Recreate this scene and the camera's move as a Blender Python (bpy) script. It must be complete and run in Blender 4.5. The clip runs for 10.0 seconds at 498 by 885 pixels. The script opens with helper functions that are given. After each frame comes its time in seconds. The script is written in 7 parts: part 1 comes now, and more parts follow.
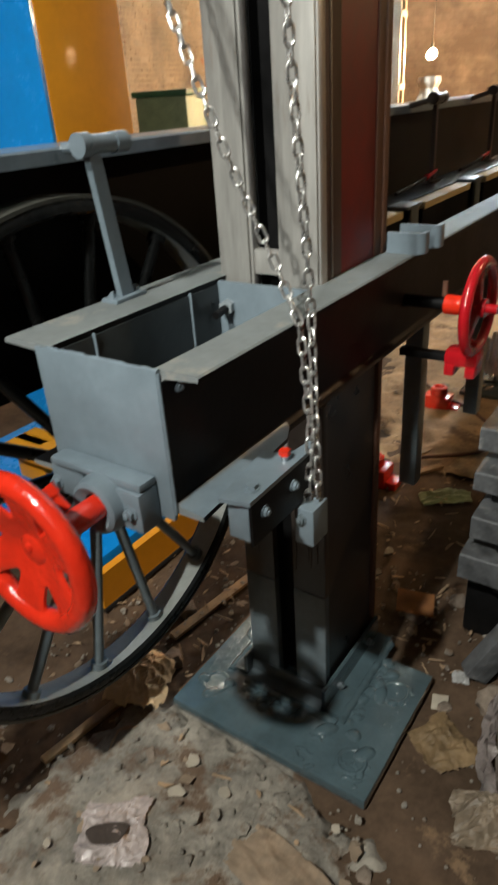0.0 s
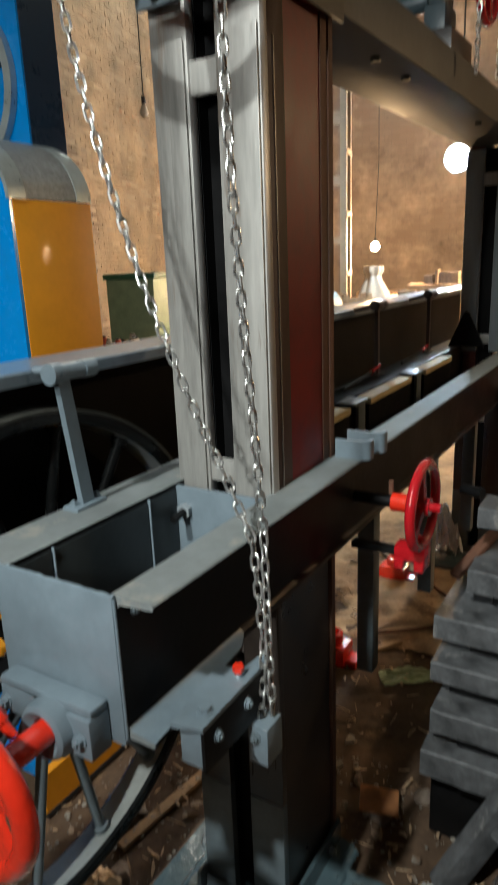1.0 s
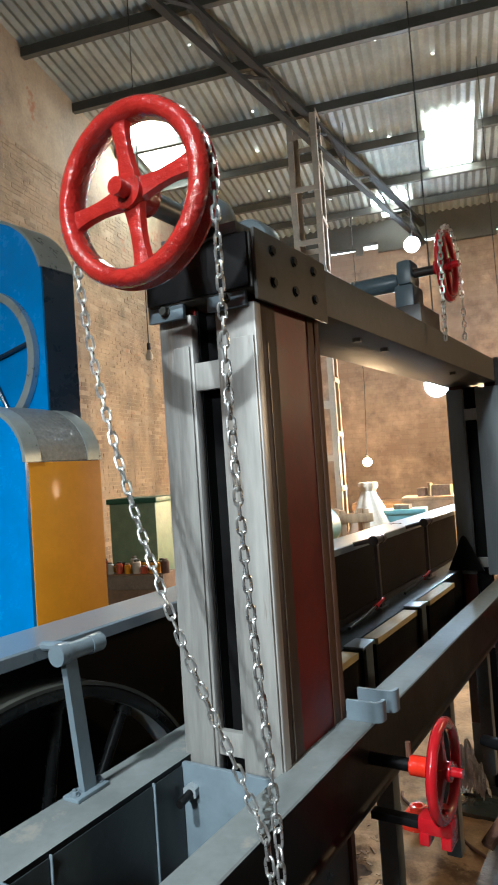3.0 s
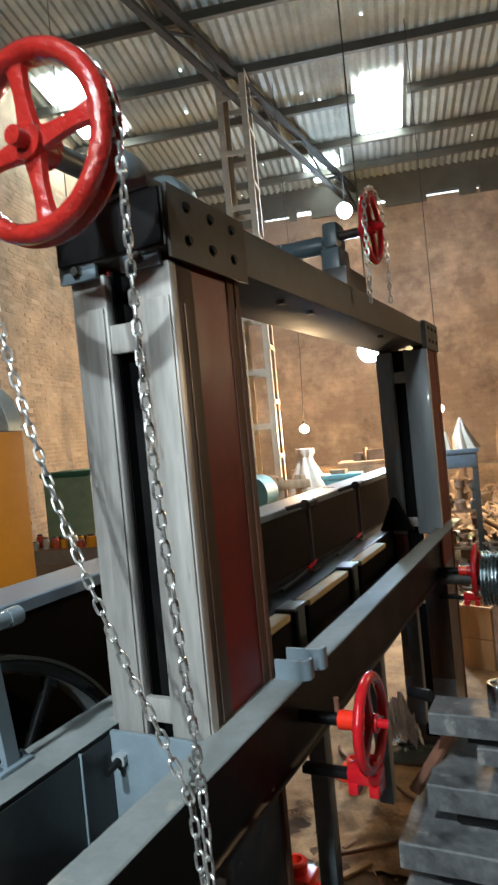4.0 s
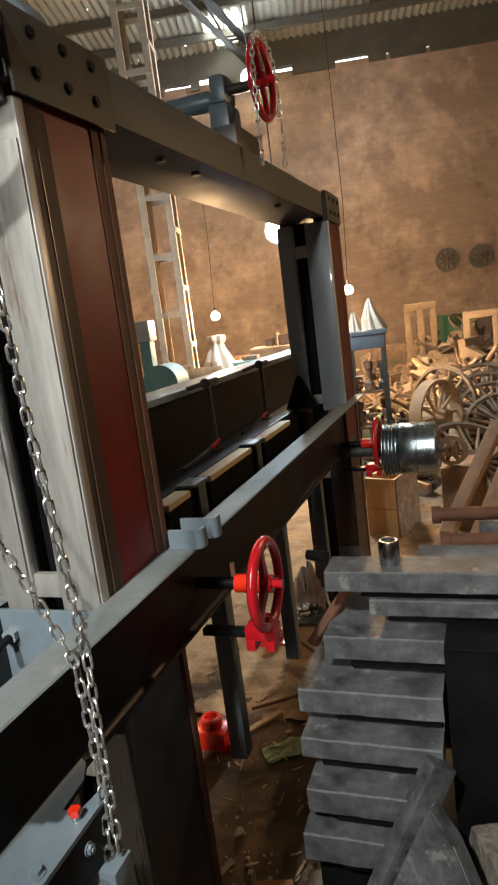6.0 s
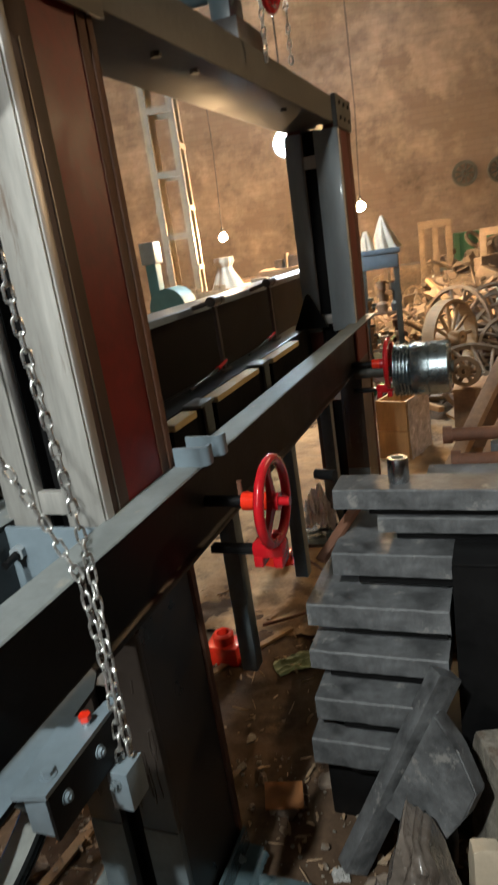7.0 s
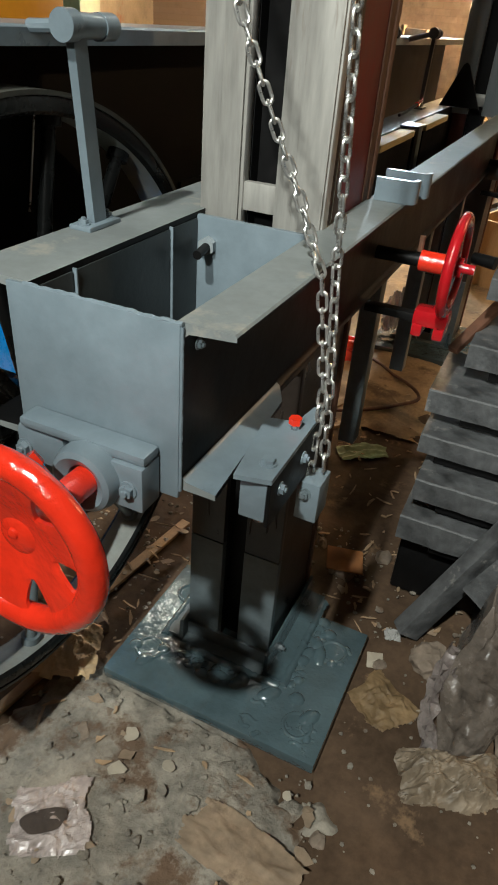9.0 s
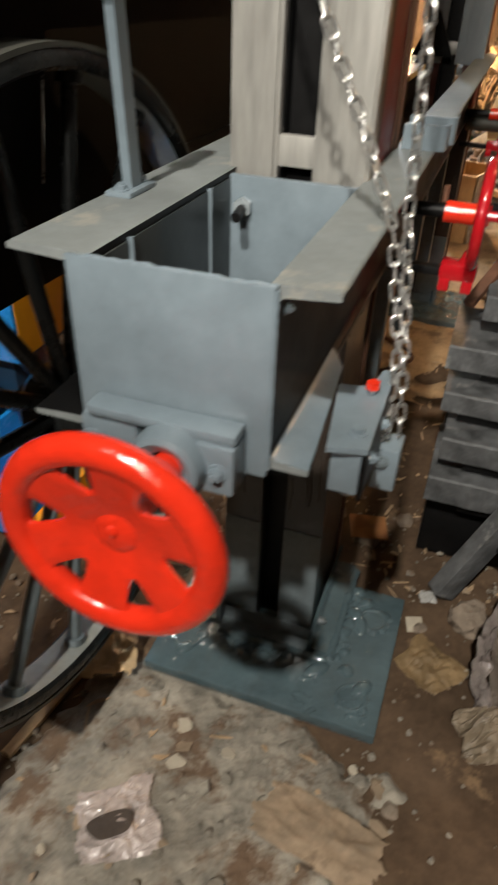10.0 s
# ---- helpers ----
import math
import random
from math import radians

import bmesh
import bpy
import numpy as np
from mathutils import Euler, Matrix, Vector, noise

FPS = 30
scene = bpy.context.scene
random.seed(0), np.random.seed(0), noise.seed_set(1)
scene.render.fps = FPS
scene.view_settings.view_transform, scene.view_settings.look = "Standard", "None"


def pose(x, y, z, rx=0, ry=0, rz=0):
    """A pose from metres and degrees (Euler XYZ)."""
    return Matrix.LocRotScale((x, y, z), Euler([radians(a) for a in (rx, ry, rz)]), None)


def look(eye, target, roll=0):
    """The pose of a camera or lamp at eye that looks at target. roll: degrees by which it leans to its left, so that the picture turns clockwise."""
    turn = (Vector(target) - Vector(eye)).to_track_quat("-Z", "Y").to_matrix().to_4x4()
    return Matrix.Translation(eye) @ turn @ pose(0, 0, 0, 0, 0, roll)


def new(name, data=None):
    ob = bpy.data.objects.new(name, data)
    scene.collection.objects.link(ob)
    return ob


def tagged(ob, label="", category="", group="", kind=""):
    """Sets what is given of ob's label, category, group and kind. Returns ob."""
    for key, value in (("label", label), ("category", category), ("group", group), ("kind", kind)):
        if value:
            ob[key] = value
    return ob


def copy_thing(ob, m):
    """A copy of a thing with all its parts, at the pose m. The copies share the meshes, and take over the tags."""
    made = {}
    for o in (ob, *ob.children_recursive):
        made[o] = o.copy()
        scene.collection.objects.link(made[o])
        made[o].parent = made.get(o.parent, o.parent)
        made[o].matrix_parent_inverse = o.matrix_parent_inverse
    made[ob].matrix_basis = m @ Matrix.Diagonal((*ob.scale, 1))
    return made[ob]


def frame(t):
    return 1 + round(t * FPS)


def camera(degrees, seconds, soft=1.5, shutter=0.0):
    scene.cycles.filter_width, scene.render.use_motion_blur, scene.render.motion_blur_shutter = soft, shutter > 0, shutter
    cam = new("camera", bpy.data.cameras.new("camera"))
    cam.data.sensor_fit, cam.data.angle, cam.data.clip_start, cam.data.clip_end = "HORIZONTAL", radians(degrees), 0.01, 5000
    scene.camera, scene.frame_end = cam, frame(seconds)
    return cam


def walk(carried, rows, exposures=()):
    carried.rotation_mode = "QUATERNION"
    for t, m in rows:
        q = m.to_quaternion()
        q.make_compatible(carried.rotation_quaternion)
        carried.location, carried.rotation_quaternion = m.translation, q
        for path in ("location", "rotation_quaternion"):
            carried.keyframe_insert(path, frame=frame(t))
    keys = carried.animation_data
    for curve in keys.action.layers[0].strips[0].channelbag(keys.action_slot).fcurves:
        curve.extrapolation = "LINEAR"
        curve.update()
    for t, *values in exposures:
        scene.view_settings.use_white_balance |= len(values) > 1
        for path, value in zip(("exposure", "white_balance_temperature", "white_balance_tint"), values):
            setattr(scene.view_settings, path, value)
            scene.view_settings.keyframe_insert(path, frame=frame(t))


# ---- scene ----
cam = camera(40.9, 10.0, 1.8, 0.5)
PATH = [
    (0, (0.635, -0.652, 1.555), (-0.41, 0.777, 0.623), -4.1),
    (0.5, (0.65, -0.645, 1.598), (-0.344, 0.91, 0.829), -3.2),
    (1, (0.652, -0.646, 1.68), (-0.366, 0.993, 1.153), -2.3),
    (1.5, (0.647, -0.656, 1.737), (-0.373, 1.037, 1.431), -2.0),
    (2, (0.662, -0.677, 1.791), (-0.373, 1.031, 1.69), -2.4),
    (2.2, (0.66, -0.691, 1.796), (-0.382, 1.016, 1.766), -2.6),
    (3.3, (0.668, -0.662, 1.816), (-0.332, 1.067, 1.9), -4.7),
    (3.5, (0.673, -0.655, 1.811), (-0.289, 1.098, 1.872), -5.0),
    (4, (0.688, -0.633, 1.796), (-0.189, 1.165, 1.768), -5.4),
    (4.5, (0.709, -0.615, 1.778), (-0.095, 1.212, 1.653), -6.3),
    (5, (0.729, -0.589, 1.762), (-0.009, 1.259, 1.567), -6.9),
    (5.5, (0.739, -0.573, 1.746), (0.054, 1.284, 1.46), -7.2),
    (6.8, (0.738, -0.542, 1.699), (0.054, 1.263, 1.175), -8.2),
    (7, (0.74, -0.535, 1.691), (0.018, 1.24, 1.119), -8.6),
    (7.5, (0.674, -0.541, 1.639), (-0.081, 1.16, 0.907), -5.0),
    (8, (0.58, -0.583, 1.592), (-0.191, 1.017, 0.672), -2.8),
    (8.5, (0.48, -0.618, 1.551), (-0.236, 0.894, 0.454), -0.5),
    (9, (0.37, -0.643, 1.527), (-0.278, 0.904, 0.437), 4.7),
    (9.5, (0.309, -0.597, 1.498), (-0.181, 1.023, 0.431), 3.8),
    (10, (0.198, -0.658, 1.482), (-0.327, 0.895, 0.335), 2.1),
]
EXPOSURE = [(0, 0.0, 6250, 7), (0.5, 0.0, 6100, 7), (1, -0.1, 5900, 5), (2, 0.12, 5600, 4), (3.5, 0.2, 5400, 4), (4.5, 0.02, 5400, 2), (5.5, 0.05, 6200, 9), (7.5, 0.0, 5900, 4), (8.5, 0.15, 5900, 3), (9.2, 0.08, 6300, 5), (10, 0.22, 6700, 11)]
walk(cam, [(t, look(eye, target, roll)) for t, eye, target, roll in PATH], EXPOSURE)
# ---------------------------------------------------------------- light
world = bpy.data.worlds.new("world")
scene.world = world
world.use_nodes = True
_bg = world.node_tree.nodes["Background"]
_sky = world.node_tree.nodes.new("ShaderNodeTexSky")
_sky.sky_type, _sky.sun_disc, _sky.sun_elevation, _sky.sun_rotation = "NISHITA", False, radians(35), radians(200)
world.node_tree.links.new(_sky.outputs[0], _bg.inputs[0])
_bg.inputs[1].default_value = 0.12


def lamp(name, kind, loc, watts, colour, size=0.05, target=None, spot=None, blend=0.6):
    d = bpy.data.lights.new(name, kind)
    d.energy, d.color = watts, colour
    if kind == "AREA":
        d.size = size
    else:
        d.shadow_soft_size = size
    if spot:
        d.spot_size, d.spot_blend = radians(spot), blend
    ob = new(name, d)
    ob.matrix_world = look(loc, target) if target else pose(*loc)
    return ob


KEY = (0.27, -3.3, 3.0)
HIGH = (0.0, -4.09, 6.3)
LED = (-1.145, 6.16, 2.525)
LED_B = (-2.27, 9.6, 5.12)
BULB_A = (-2.54, 7.7, 1.79)
BULB_B = (-0.72, 7.4, 1.885)
BULB_C = (2.0, 3.2, 2.4)
COOL, WARM = (1.0, 0.965, 0.88), (1.0, 0.60, 0.28)
lamp("floodlight_lamp_low", "SPOT", KEY, 330, COOL, 0.12, (0.20, -2.3, 3.42), 110, 0.12)
lamp("floodlight_lamp_high", "SPOT", HIGH, 2000, COOL, 0.10, (-0.02, 0.20, 0.0), 46, 1.0)
lamp("led_lamp", "POINT", (LED[0], LED[1] - 0.12, LED[2]), 230, (0.78, 0.9, 1.0), 0.05)
lamp("led_lamp_far", "POINT", (LED_B[0], LED_B[1] - 0.15, LED_B[2]), 110, (0.78, 0.9, 1.0), 0.05)
lamp("bulb_lamp_a", "POINT", BULB_A, 380, WARM, 0.045)
lamp("bulb_lamp_b", "POINT", BULB_B, 560, WARM, 0.045)
lamp("bulb_lamp_c", "POINT", BULB_C, 60, WARM, 0.045)

# ---------------------------------------------------------------- materials


def mat(name, colour, rough=0.5, metal=0.0, dark=0.7, light=1.15, scale=6.0, grain=60.0, bump=0.15, rvar=0.15, coat=0.0, spots=None, spot_size=3.0, spot_at=0.6, stretch=None):
    """Painted, bare or earthy surface: two sizes of variation in colour, gloss and relief, and optional stains."""
    m = bpy.data.materials.new(name)
    m.use_nodes = True
    nt = m.node_tree
    n, ln = nt.nodes, nt.links
    b = n["Principled BSDF"]
    tc = n.new("ShaderNodeTexCoord")
    vec = tc.outputs["Object"]
    if stretch:
        mp = n.new("ShaderNodeMapping")
        mp.inputs["Scale"].default_value = stretch
        ln.new(vec, mp.inputs["Vector"])
        vec = mp.outputs[0]

    def noise_tex(s, detail, rough_):
        t = n.new("ShaderNodeTexNoise")
        t.inputs["Scale"].default_value, t.inputs["Detail"].default_value, t.inputs["Roughness"].default_value = s, detail, rough_
        ln.new(vec, t.inputs["Vector"])
        return t

    big, fine = noise_tex(scale, 5, 0.6), noise_tex(grain, 4, 0.65)
    mixv = n.new("ShaderNodeMath")
    mixv.operation = "MULTIPLY_ADD"
    ln.new(fine.outputs[0], mixv.inputs[0])
    mixv.inputs[1].default_value = 0.4
    ln.new(big.outputs[0], mixv.inputs[2])
    ramp = n.new("ShaderNodeValToRGB")
    ln.new(mixv.outputs[0], ramp.inputs[0])
    e = ramp.color_ramp.elements
    e[0].position, e[0].color = 0.45, (*[c * dark for c in colour], 1)
    e[1].position, e[1].color = 0.95, (*[min(1, c * light) for c in colour], 1)
    out = ramp.outputs[0]
    if spots:
        sp = noise_tex(spot_size, 6, 0.7)
        r2 = n.new("ShaderNodeValToRGB")
        r2.color_ramp.elements[0].position, r2.color_ramp.elements[1].position = spot_at, spot_at + 0.08
        ln.new(sp.outputs[0], r2.inputs[0])
        mx = n.new("ShaderNodeMix")
        mx.data_type = "RGBA"
        ln.new(r2.outputs[0], mx.inputs["Factor"])
        ln.new(out, mx.inputs["A"])
        mx.inputs["B"].default_value = (*spots, 1)
        out = mx.outputs["Result"]
    ln.new(out, b.inputs["Base Color"])
    b.inputs["Metallic"].default_value = metal
    rr = n.new("ShaderNodeMapRange")
    ln.new(mixv.outputs[0], rr.inputs["Value"])
    rr.inputs["From Min"].default_value, rr.inputs["From Max"].default_value = 0.4, 1.0
    rr.inputs["To Min"].default_value, rr.inputs["To Max"].default_value = max(0.03, rough - rvar), min(1, rough + rvar)
    ln.new(rr.outputs[0], b.inputs["Roughness"])
    b.inputs["Coat Weight"].default_value = coat
    b.inputs["Coat Roughness"].default_value = 0.08
    if bump:
        bp = n.new("ShaderNodeBump")
        bp.inputs["Strength"].default_value, bp.inputs["Distance"].default_value = bump, 0.01
        ln.new(mixv.outputs[0], bp.inputs["Height"])
        ln.new(bp.outputs[0], b.inputs["Normal"])
        if coat:
            ln.new(bp.outputs[0], b.inputs["Coat Normal"])
    return m


def glow(name, colour, strength):
    m = bpy.data.materials.new(name)
    m.use_nodes = True
    b = m.node_tree.nodes["Principled BSDF"]
    b.inputs["Base Color"].default_value = (*colour, 1)
    b.inputs["Emission Color"].default_value = (*colour, 1)
    b.inputs["Emission Strength"].default_value = strength
    return m


M_GREY = mat("grey_blue_enamel", (0.180, 0.228, 0.262), 0.36, 0, 0.72, 1.14, 5, 34, 0.16, 0.12, 0.3, (0.10, 0.13, 0.15), 9, 0.68)
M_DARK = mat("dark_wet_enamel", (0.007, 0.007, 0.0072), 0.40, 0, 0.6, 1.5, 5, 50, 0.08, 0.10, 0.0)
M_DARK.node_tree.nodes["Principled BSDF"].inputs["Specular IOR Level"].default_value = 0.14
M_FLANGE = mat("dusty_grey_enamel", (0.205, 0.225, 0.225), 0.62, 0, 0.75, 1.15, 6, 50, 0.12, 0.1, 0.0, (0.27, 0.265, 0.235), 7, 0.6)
M_FLANGE.node_tree.nodes["Principled BSDF"].inputs["Specular IOR Level"].default_value = 0.10
M_PANEL = mat("glossy_black_panel", (0.006, 0.006, 0.006), 0.46, 0, 0.6, 1.5, 5, 50, 0.03, 0.05, 0.0)
M_PANEL.node_tree.nodes["Principled BSDF"].inputs["Specular IOR Level"].default_value = 0.11
M_GREYP = mat("grey_plastic_sheet", (0.125, 0.105, 0.088), 0.26, 0, 0.4, 1.7, 9, 40, 0.7, 0.12, 0.5, (0.13, 0.095, 0.07), 5, 0.6)
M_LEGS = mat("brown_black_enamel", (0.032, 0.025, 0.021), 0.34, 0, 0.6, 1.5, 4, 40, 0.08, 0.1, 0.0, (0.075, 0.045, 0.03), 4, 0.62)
M_SCALE = mat("brown_mill_scale", (0.088, 0.056, 0.042), 0.55, 0.0, 0.5, 1.35, 6, 60, 0.12, 0.12, 0, (0.05, 0.032, 0.024), 9, 0.6, (1, 1, 0.15))
M_SCALE.node_tree.nodes["Principled BSDF"].inputs["Specular IOR Level"].default_value = 0.25
M_EDGE_LIT = mat("highlit_steel_edge", (0.62, 0.60, 0.57), 0.36, 0.12, 0.6, 1.15, 9, 60, 0.08, 0.1, 0, (0.4, 0.36, 0.31), 8, 0.6, (1, 1, 0.1))
M_CRIMSON = mat("crimson_gloss_enamel", (0.47, 0.010, 0.016), 0.16, 0, 0.8, 1.12, 10, 42, 0.35, 0.05, 0.8)
M_BRICKRED = mat("lumpy_red_enamel", (0.42, 0.022, 0.016), 0.17, 0, 0.7, 1.2, 14, 46, 1.0, 0.06, 0.9, (0.34, 0.03, 0.022), 12, 0.6)
M_LEG = mat("dark_grey_enamel", (0.115, 0.142, 0.155), 0.36, 0, 0.6, 1.4, 4, 40, 0.08, 0.1, 0.0, (0.05, 0.03, 0.02), 5, 0.66)
M_BARE = mat("bare_steel", (0.44, 0.43, 0.40), 0.40, 0.25, 0.4, 1.25, 7, 60, 0.12, 0.14, 0, (0.22, 0.175, 0.14), 12, 0.56, (1, 1, 0.12))
M_RED_PRIMER = mat("red_primer", (0.225, 0.017, 0.015), 0.46, 0, 0.55, 1.35, 3, 34, 0.12, 0.14, 0.0, (0.06, 0.028, 0.018), 3, 0.66)
M_RED_PRIMER.node_tree.nodes["Principled BSDF"].inputs["Specular IOR Level"].default_value = 0.3
M_OXIDE = mat("dull_oxide_primer", (0.115, 0.032, 0.024), 0.6, 0, 0.6, 1.3, 3, 34, 0.12, 0.1, 0.0, (0.06, 0.028, 0.018), 3, 0.6)
M_RED = mat("red_gloss_enamel", (0.80, 0.034, 0.012), 0.16, 0, 0.82, 1.1, 10, 42, 0.5, 0.05, 0.8)
M_CHAIN = mat("zinc_chain", (0.66, 0.66, 0.64), 0.30, 0.88, 0.8, 1.1, 30, 200, 0.05, 0.1)
M_CHROME = mat("turned_steel", (0.5, 0.52, 0.54), 0.24, 1.0, 0.7, 1.1, 8, 200, 0.03, 0.08)
M_DRUM = mat("oiled_turned_steel", (0.30, 0.35, 0.37), 0.27, 0.9, 0.6, 1.2, 8, 200, 0.04, 0.1)
M_RIM = mat("rim_grey_enamel", (0.27, 0.285, 0.27), 0.34, 0.1, 0.7, 1.2, 6, 50, 0.08, 0.1, 0.15)
M_RUBBER = mat("black_rubber", (0.012, 0.012, 0.012), 0.6, 0, 0.7, 1.3, 8, 80, 0.1)
M_SAWD = mat("damp_sawdust", (0.36, 0.235, 0.125), 0.9, 0, 0.4, 1.4, 4, 50, 0.5, 0.05, 0, (0.14, 0.085, 0.045), 3, 0.56)
M_SOIL = mat("brown_soil", (0.092, 0.060, 0.038), 0.80, 0, 0.45, 1.5, 3.0, 40, 0.45, 0.08, 0, (0.20, 0.13, 0.075), 5, 0.6)
M_SOIL.node_tree.nodes["Principled BSDF"].inputs["Specular IOR Level"].default_value = 0.12
M_CONC = mat("dirty_concrete", (0.245, 0.22, 0.18), 0.85, 0, 0.28, 1.5, 8, 60, 1.2, 0.1, 0, (0.12, 0.077, 0.048), 5, 0.52)
M_STONE = mat("rubble_stone", (0.21, 0.165, 0.125), 0.9, 0, 0.55, 1.4, 12, 80, 0.5)
M_WALL = mat("old_brick_plaster", (0.225, 0.172, 0.132), 0.9, 0, 0.34, 1.5, 1.1, 7, 0.7, 0.05, 0, (0.168, 0.125, 0.094), 0.8, 0.48)
_n, _l = M_WALL.node_tree.nodes, M_WALL.node_tree.links
_tc, _sep, _com, _br = [_n.new("ShaderNode" + k) for k in ("TexCoord", "SeparateXYZ", "CombineXYZ", "TexBrick")]
_l.new(_tc.outputs["Object"], _sep.inputs[0]), _l.new(_sep.outputs[0], _com.inputs[0]), _l.new(_sep.outputs[2], _com.inputs[1])
_l.new(_com.outputs[0], _br.inputs["Vector"])
for _k, _v in (("Scale", 1.0), ("Brick Width", 0.24), ("Row Height", 0.085), ("Mortar Size", 0.006), ("Mortar Smooth", 0.4)):
    _br.inputs[_k].default_value = _v
_br.inputs["Color1"].default_value, _br.inputs["Color2"].default_value, _br.inputs["Mortar"].default_value = (1, 1, 1, 1), (0.8, 0.74, 0.7, 1), (0.72, 0.7, 0.68, 1)
_mul = _n.new("ShaderNodeMix")
_mul.data_type, _mul.blend_type = "RGBA", "MULTIPLY"
_mul.inputs["Factor"].default_value = 0.5
_pb = _n["Principled BSDF"]
_l.new(_pb.inputs["Base Color"].links[0].from_socket, _mul.inputs["A"]), _l.new(_br.outputs[0], _mul.inputs["B"])
_l.new(_mul.outputs["Result"], _pb.inputs["Base Color"])
M_BRICK = mat("ochre_brick", (0.30, 0.235, 0.16), 0.88, 0, 0.6, 1.3, 2.5, 30, 0.4, 0.05, 0, (0.26, 0.12, 0.06), 2.2, 0.58)
M_ROOF = mat("corrugated_sheet", (0.20, 0.213, 0.19), 0.6, 0.1, 0.6, 1.2, 2, 20, 0.1, 0.1)
M_STEEL_DK = mat("dark_truss_steel", (0.06, 0.06, 0.05), 0.6, 0.2, 0.6, 1.3, 3, 30, 0.1)
M_SOOT = mat("sooty_steel", (0.022, 0.021, 0.018), 0.75, 0.1, 0.6, 1.4, 3, 30, 0.1)
M_LATT = mat("cream_lattice_paint", (0.34, 0.285, 0.215), 0.6, 0, 0.65, 1.15, 3, 30, 0.1)
M_BLUE = mat("blue_gloss_enamel", (0.010, 0.235, 0.66), 0.25, 0, 0.85, 1.1, 4, 30, 0.05, 0.08, 0.4)
M_NAVY = mat("navy_enamel", (0.012, 0.035, 0.07), 0.3, 0, 0.8, 1.15, 4, 30, 0.05, 0.08, 0.2)
M_YELLOW = mat("orange_yellow_enamel", (0.70, 0.29, 0.012), 0.45, 0, 0.9, 1.08, 4, 30, 0.05, 0.08, 0.05, (0.4, 0.14, 0.01), 6, 0.72)
M_YELLOW.node_tree.nodes["Principled BSDF"].inputs["Specular IOR Level"].default_value = 0.2
M_WOOD = mat("raw_timber", (0.42, 0.27, 0.14), 0.75, 0, 0.55, 1.2, 3, 30, 0.25, 0.1, 0, None, 3, 0.6, (6, 6, 1))
M_OLDWOOD = mat("weathered_timber", (0.26, 0.16, 0.09), 0.85, 0, 0.5, 1.35, 4, 40, 0.4)
M_SLAB = mat("dusty_cast_iron", (0.086, 0.089, 0.092), 0.62, 0.0, 0.35, 1.8, 9, 40, 0.6, 0.14, 0, (0.20, 0.195, 0.185), 13, 0.58)
M_RUST = mat("rusty_iron", (0.13, 0.06, 0.035), 0.7, 0.2, 0.5, 1.4, 8, 70, 0.3)
M_GREEN = mat("green_paint", (0.03, 0.11, 0.05), 0.5, 0, 0.6, 1.2, 4, 40, 0.1)
M_PACK = mat("tan_packing_paper", (0.52, 0.37, 0.21), 0.8, 0, 0.7, 1.15, 6, 50, 0.2)
M_FOIL = mat("clear_crumpled_plastic", (0.62, 0.62, 0.6), 0.16, 0.35, 0.7, 1.1, 12, 60, 0.5)
M_SHINE = mat("glossy_clear_film", (0.82, 0.84, 0.84), 0.10, 0.0, 0.6, 1.2, 14, 70, 0.8, 0.03, 1.0)
M_CLOTH = mat("pale_sacking", (0.55, 0.46, 0.34), 0.85, 0, 0.75, 1.1, 4, 60, 0.3)
M_TEAL = mat("faded_teal_paint", (0.12, 0.25, 0.25), 0.5, 0, 0.7, 1.15, 4, 30, 0.1)
M_GREYW = mat("wet_grey_enamel", (0.070, 0.106, 0.120), 0.11, 0, 0.72, 1.2, 7, 16, 0.9, 0.05, 1.0, (0.055, 0.08, 0.09), 9, 0.62)
M_TOPB = mat("grey_top_enamel", (0.085, 0.083, 0.075), 0.58, 0, 0.6, 1.3, 4, 40, 0.10, 0.08, 0.0)
M_TOPB.node_tree.nodes["Principled BSDF"].inputs["Specular IOR Level"].default_value = 0.32
M_TEALG = mat("grey_blue_motor_paint", (0.10, 0.14, 0.16), 0.4, 0, 0.7, 1.15, 4, 30, 0.1)
M_STRIP = mat("galvanised_strip", (0.44, 0.50, 0.50), 0.35, 0.5, 0.75, 1.1, 5, 40, 0.05)
M_MESHG = mat("wire_mesh_grey", (0.27, 0.29, 0.29), 0.5, 0.4, 0.6, 1.3, 40, 220, 0.3)
M_CHIP = mat("wood_shavings", (0.36, 0.25, 0.15), 0.85, 0, 0.5, 1.35, 14, 80, 0.2)
M_BAG = mat("dirty_plastic_bag", (0.23, 0.18, 0.125), 0.55, 0, 0.4, 1.45, 9, 50, 0.4, 0.15, 0.0, (0.16, 0.10, 0.06), 6, 0.6)
M_GREENC = mat("pale_green_plastic", (0.20, 0.26, 0.14), 0.5, 0, 0.7, 1.2, 10, 60, 0.2)
M_DUSTW = mat("dusty_timber", (0.255, 0.19, 0.13), 0.9, 0, 0.55, 1.25, 5, 50, 0.3)
M_HEAP = mat("dusty_scrap", (0.125, 0.092, 0.064), 0.88, 0.05, 0.35, 1.7, 2.5, 30, 0.4)
M_HEAPD = mat("dark_dusty_scrap", (0.13, 0.095, 0.065), 0.85, 0.1, 0.3, 2.0, 1.8, 20, 0.4)
M_TEALB = mat("faded_blue_paint", (0.11, 0.13, 0.145), 0.5, 0, 0.7, 1.15, 4, 30, 0.1)
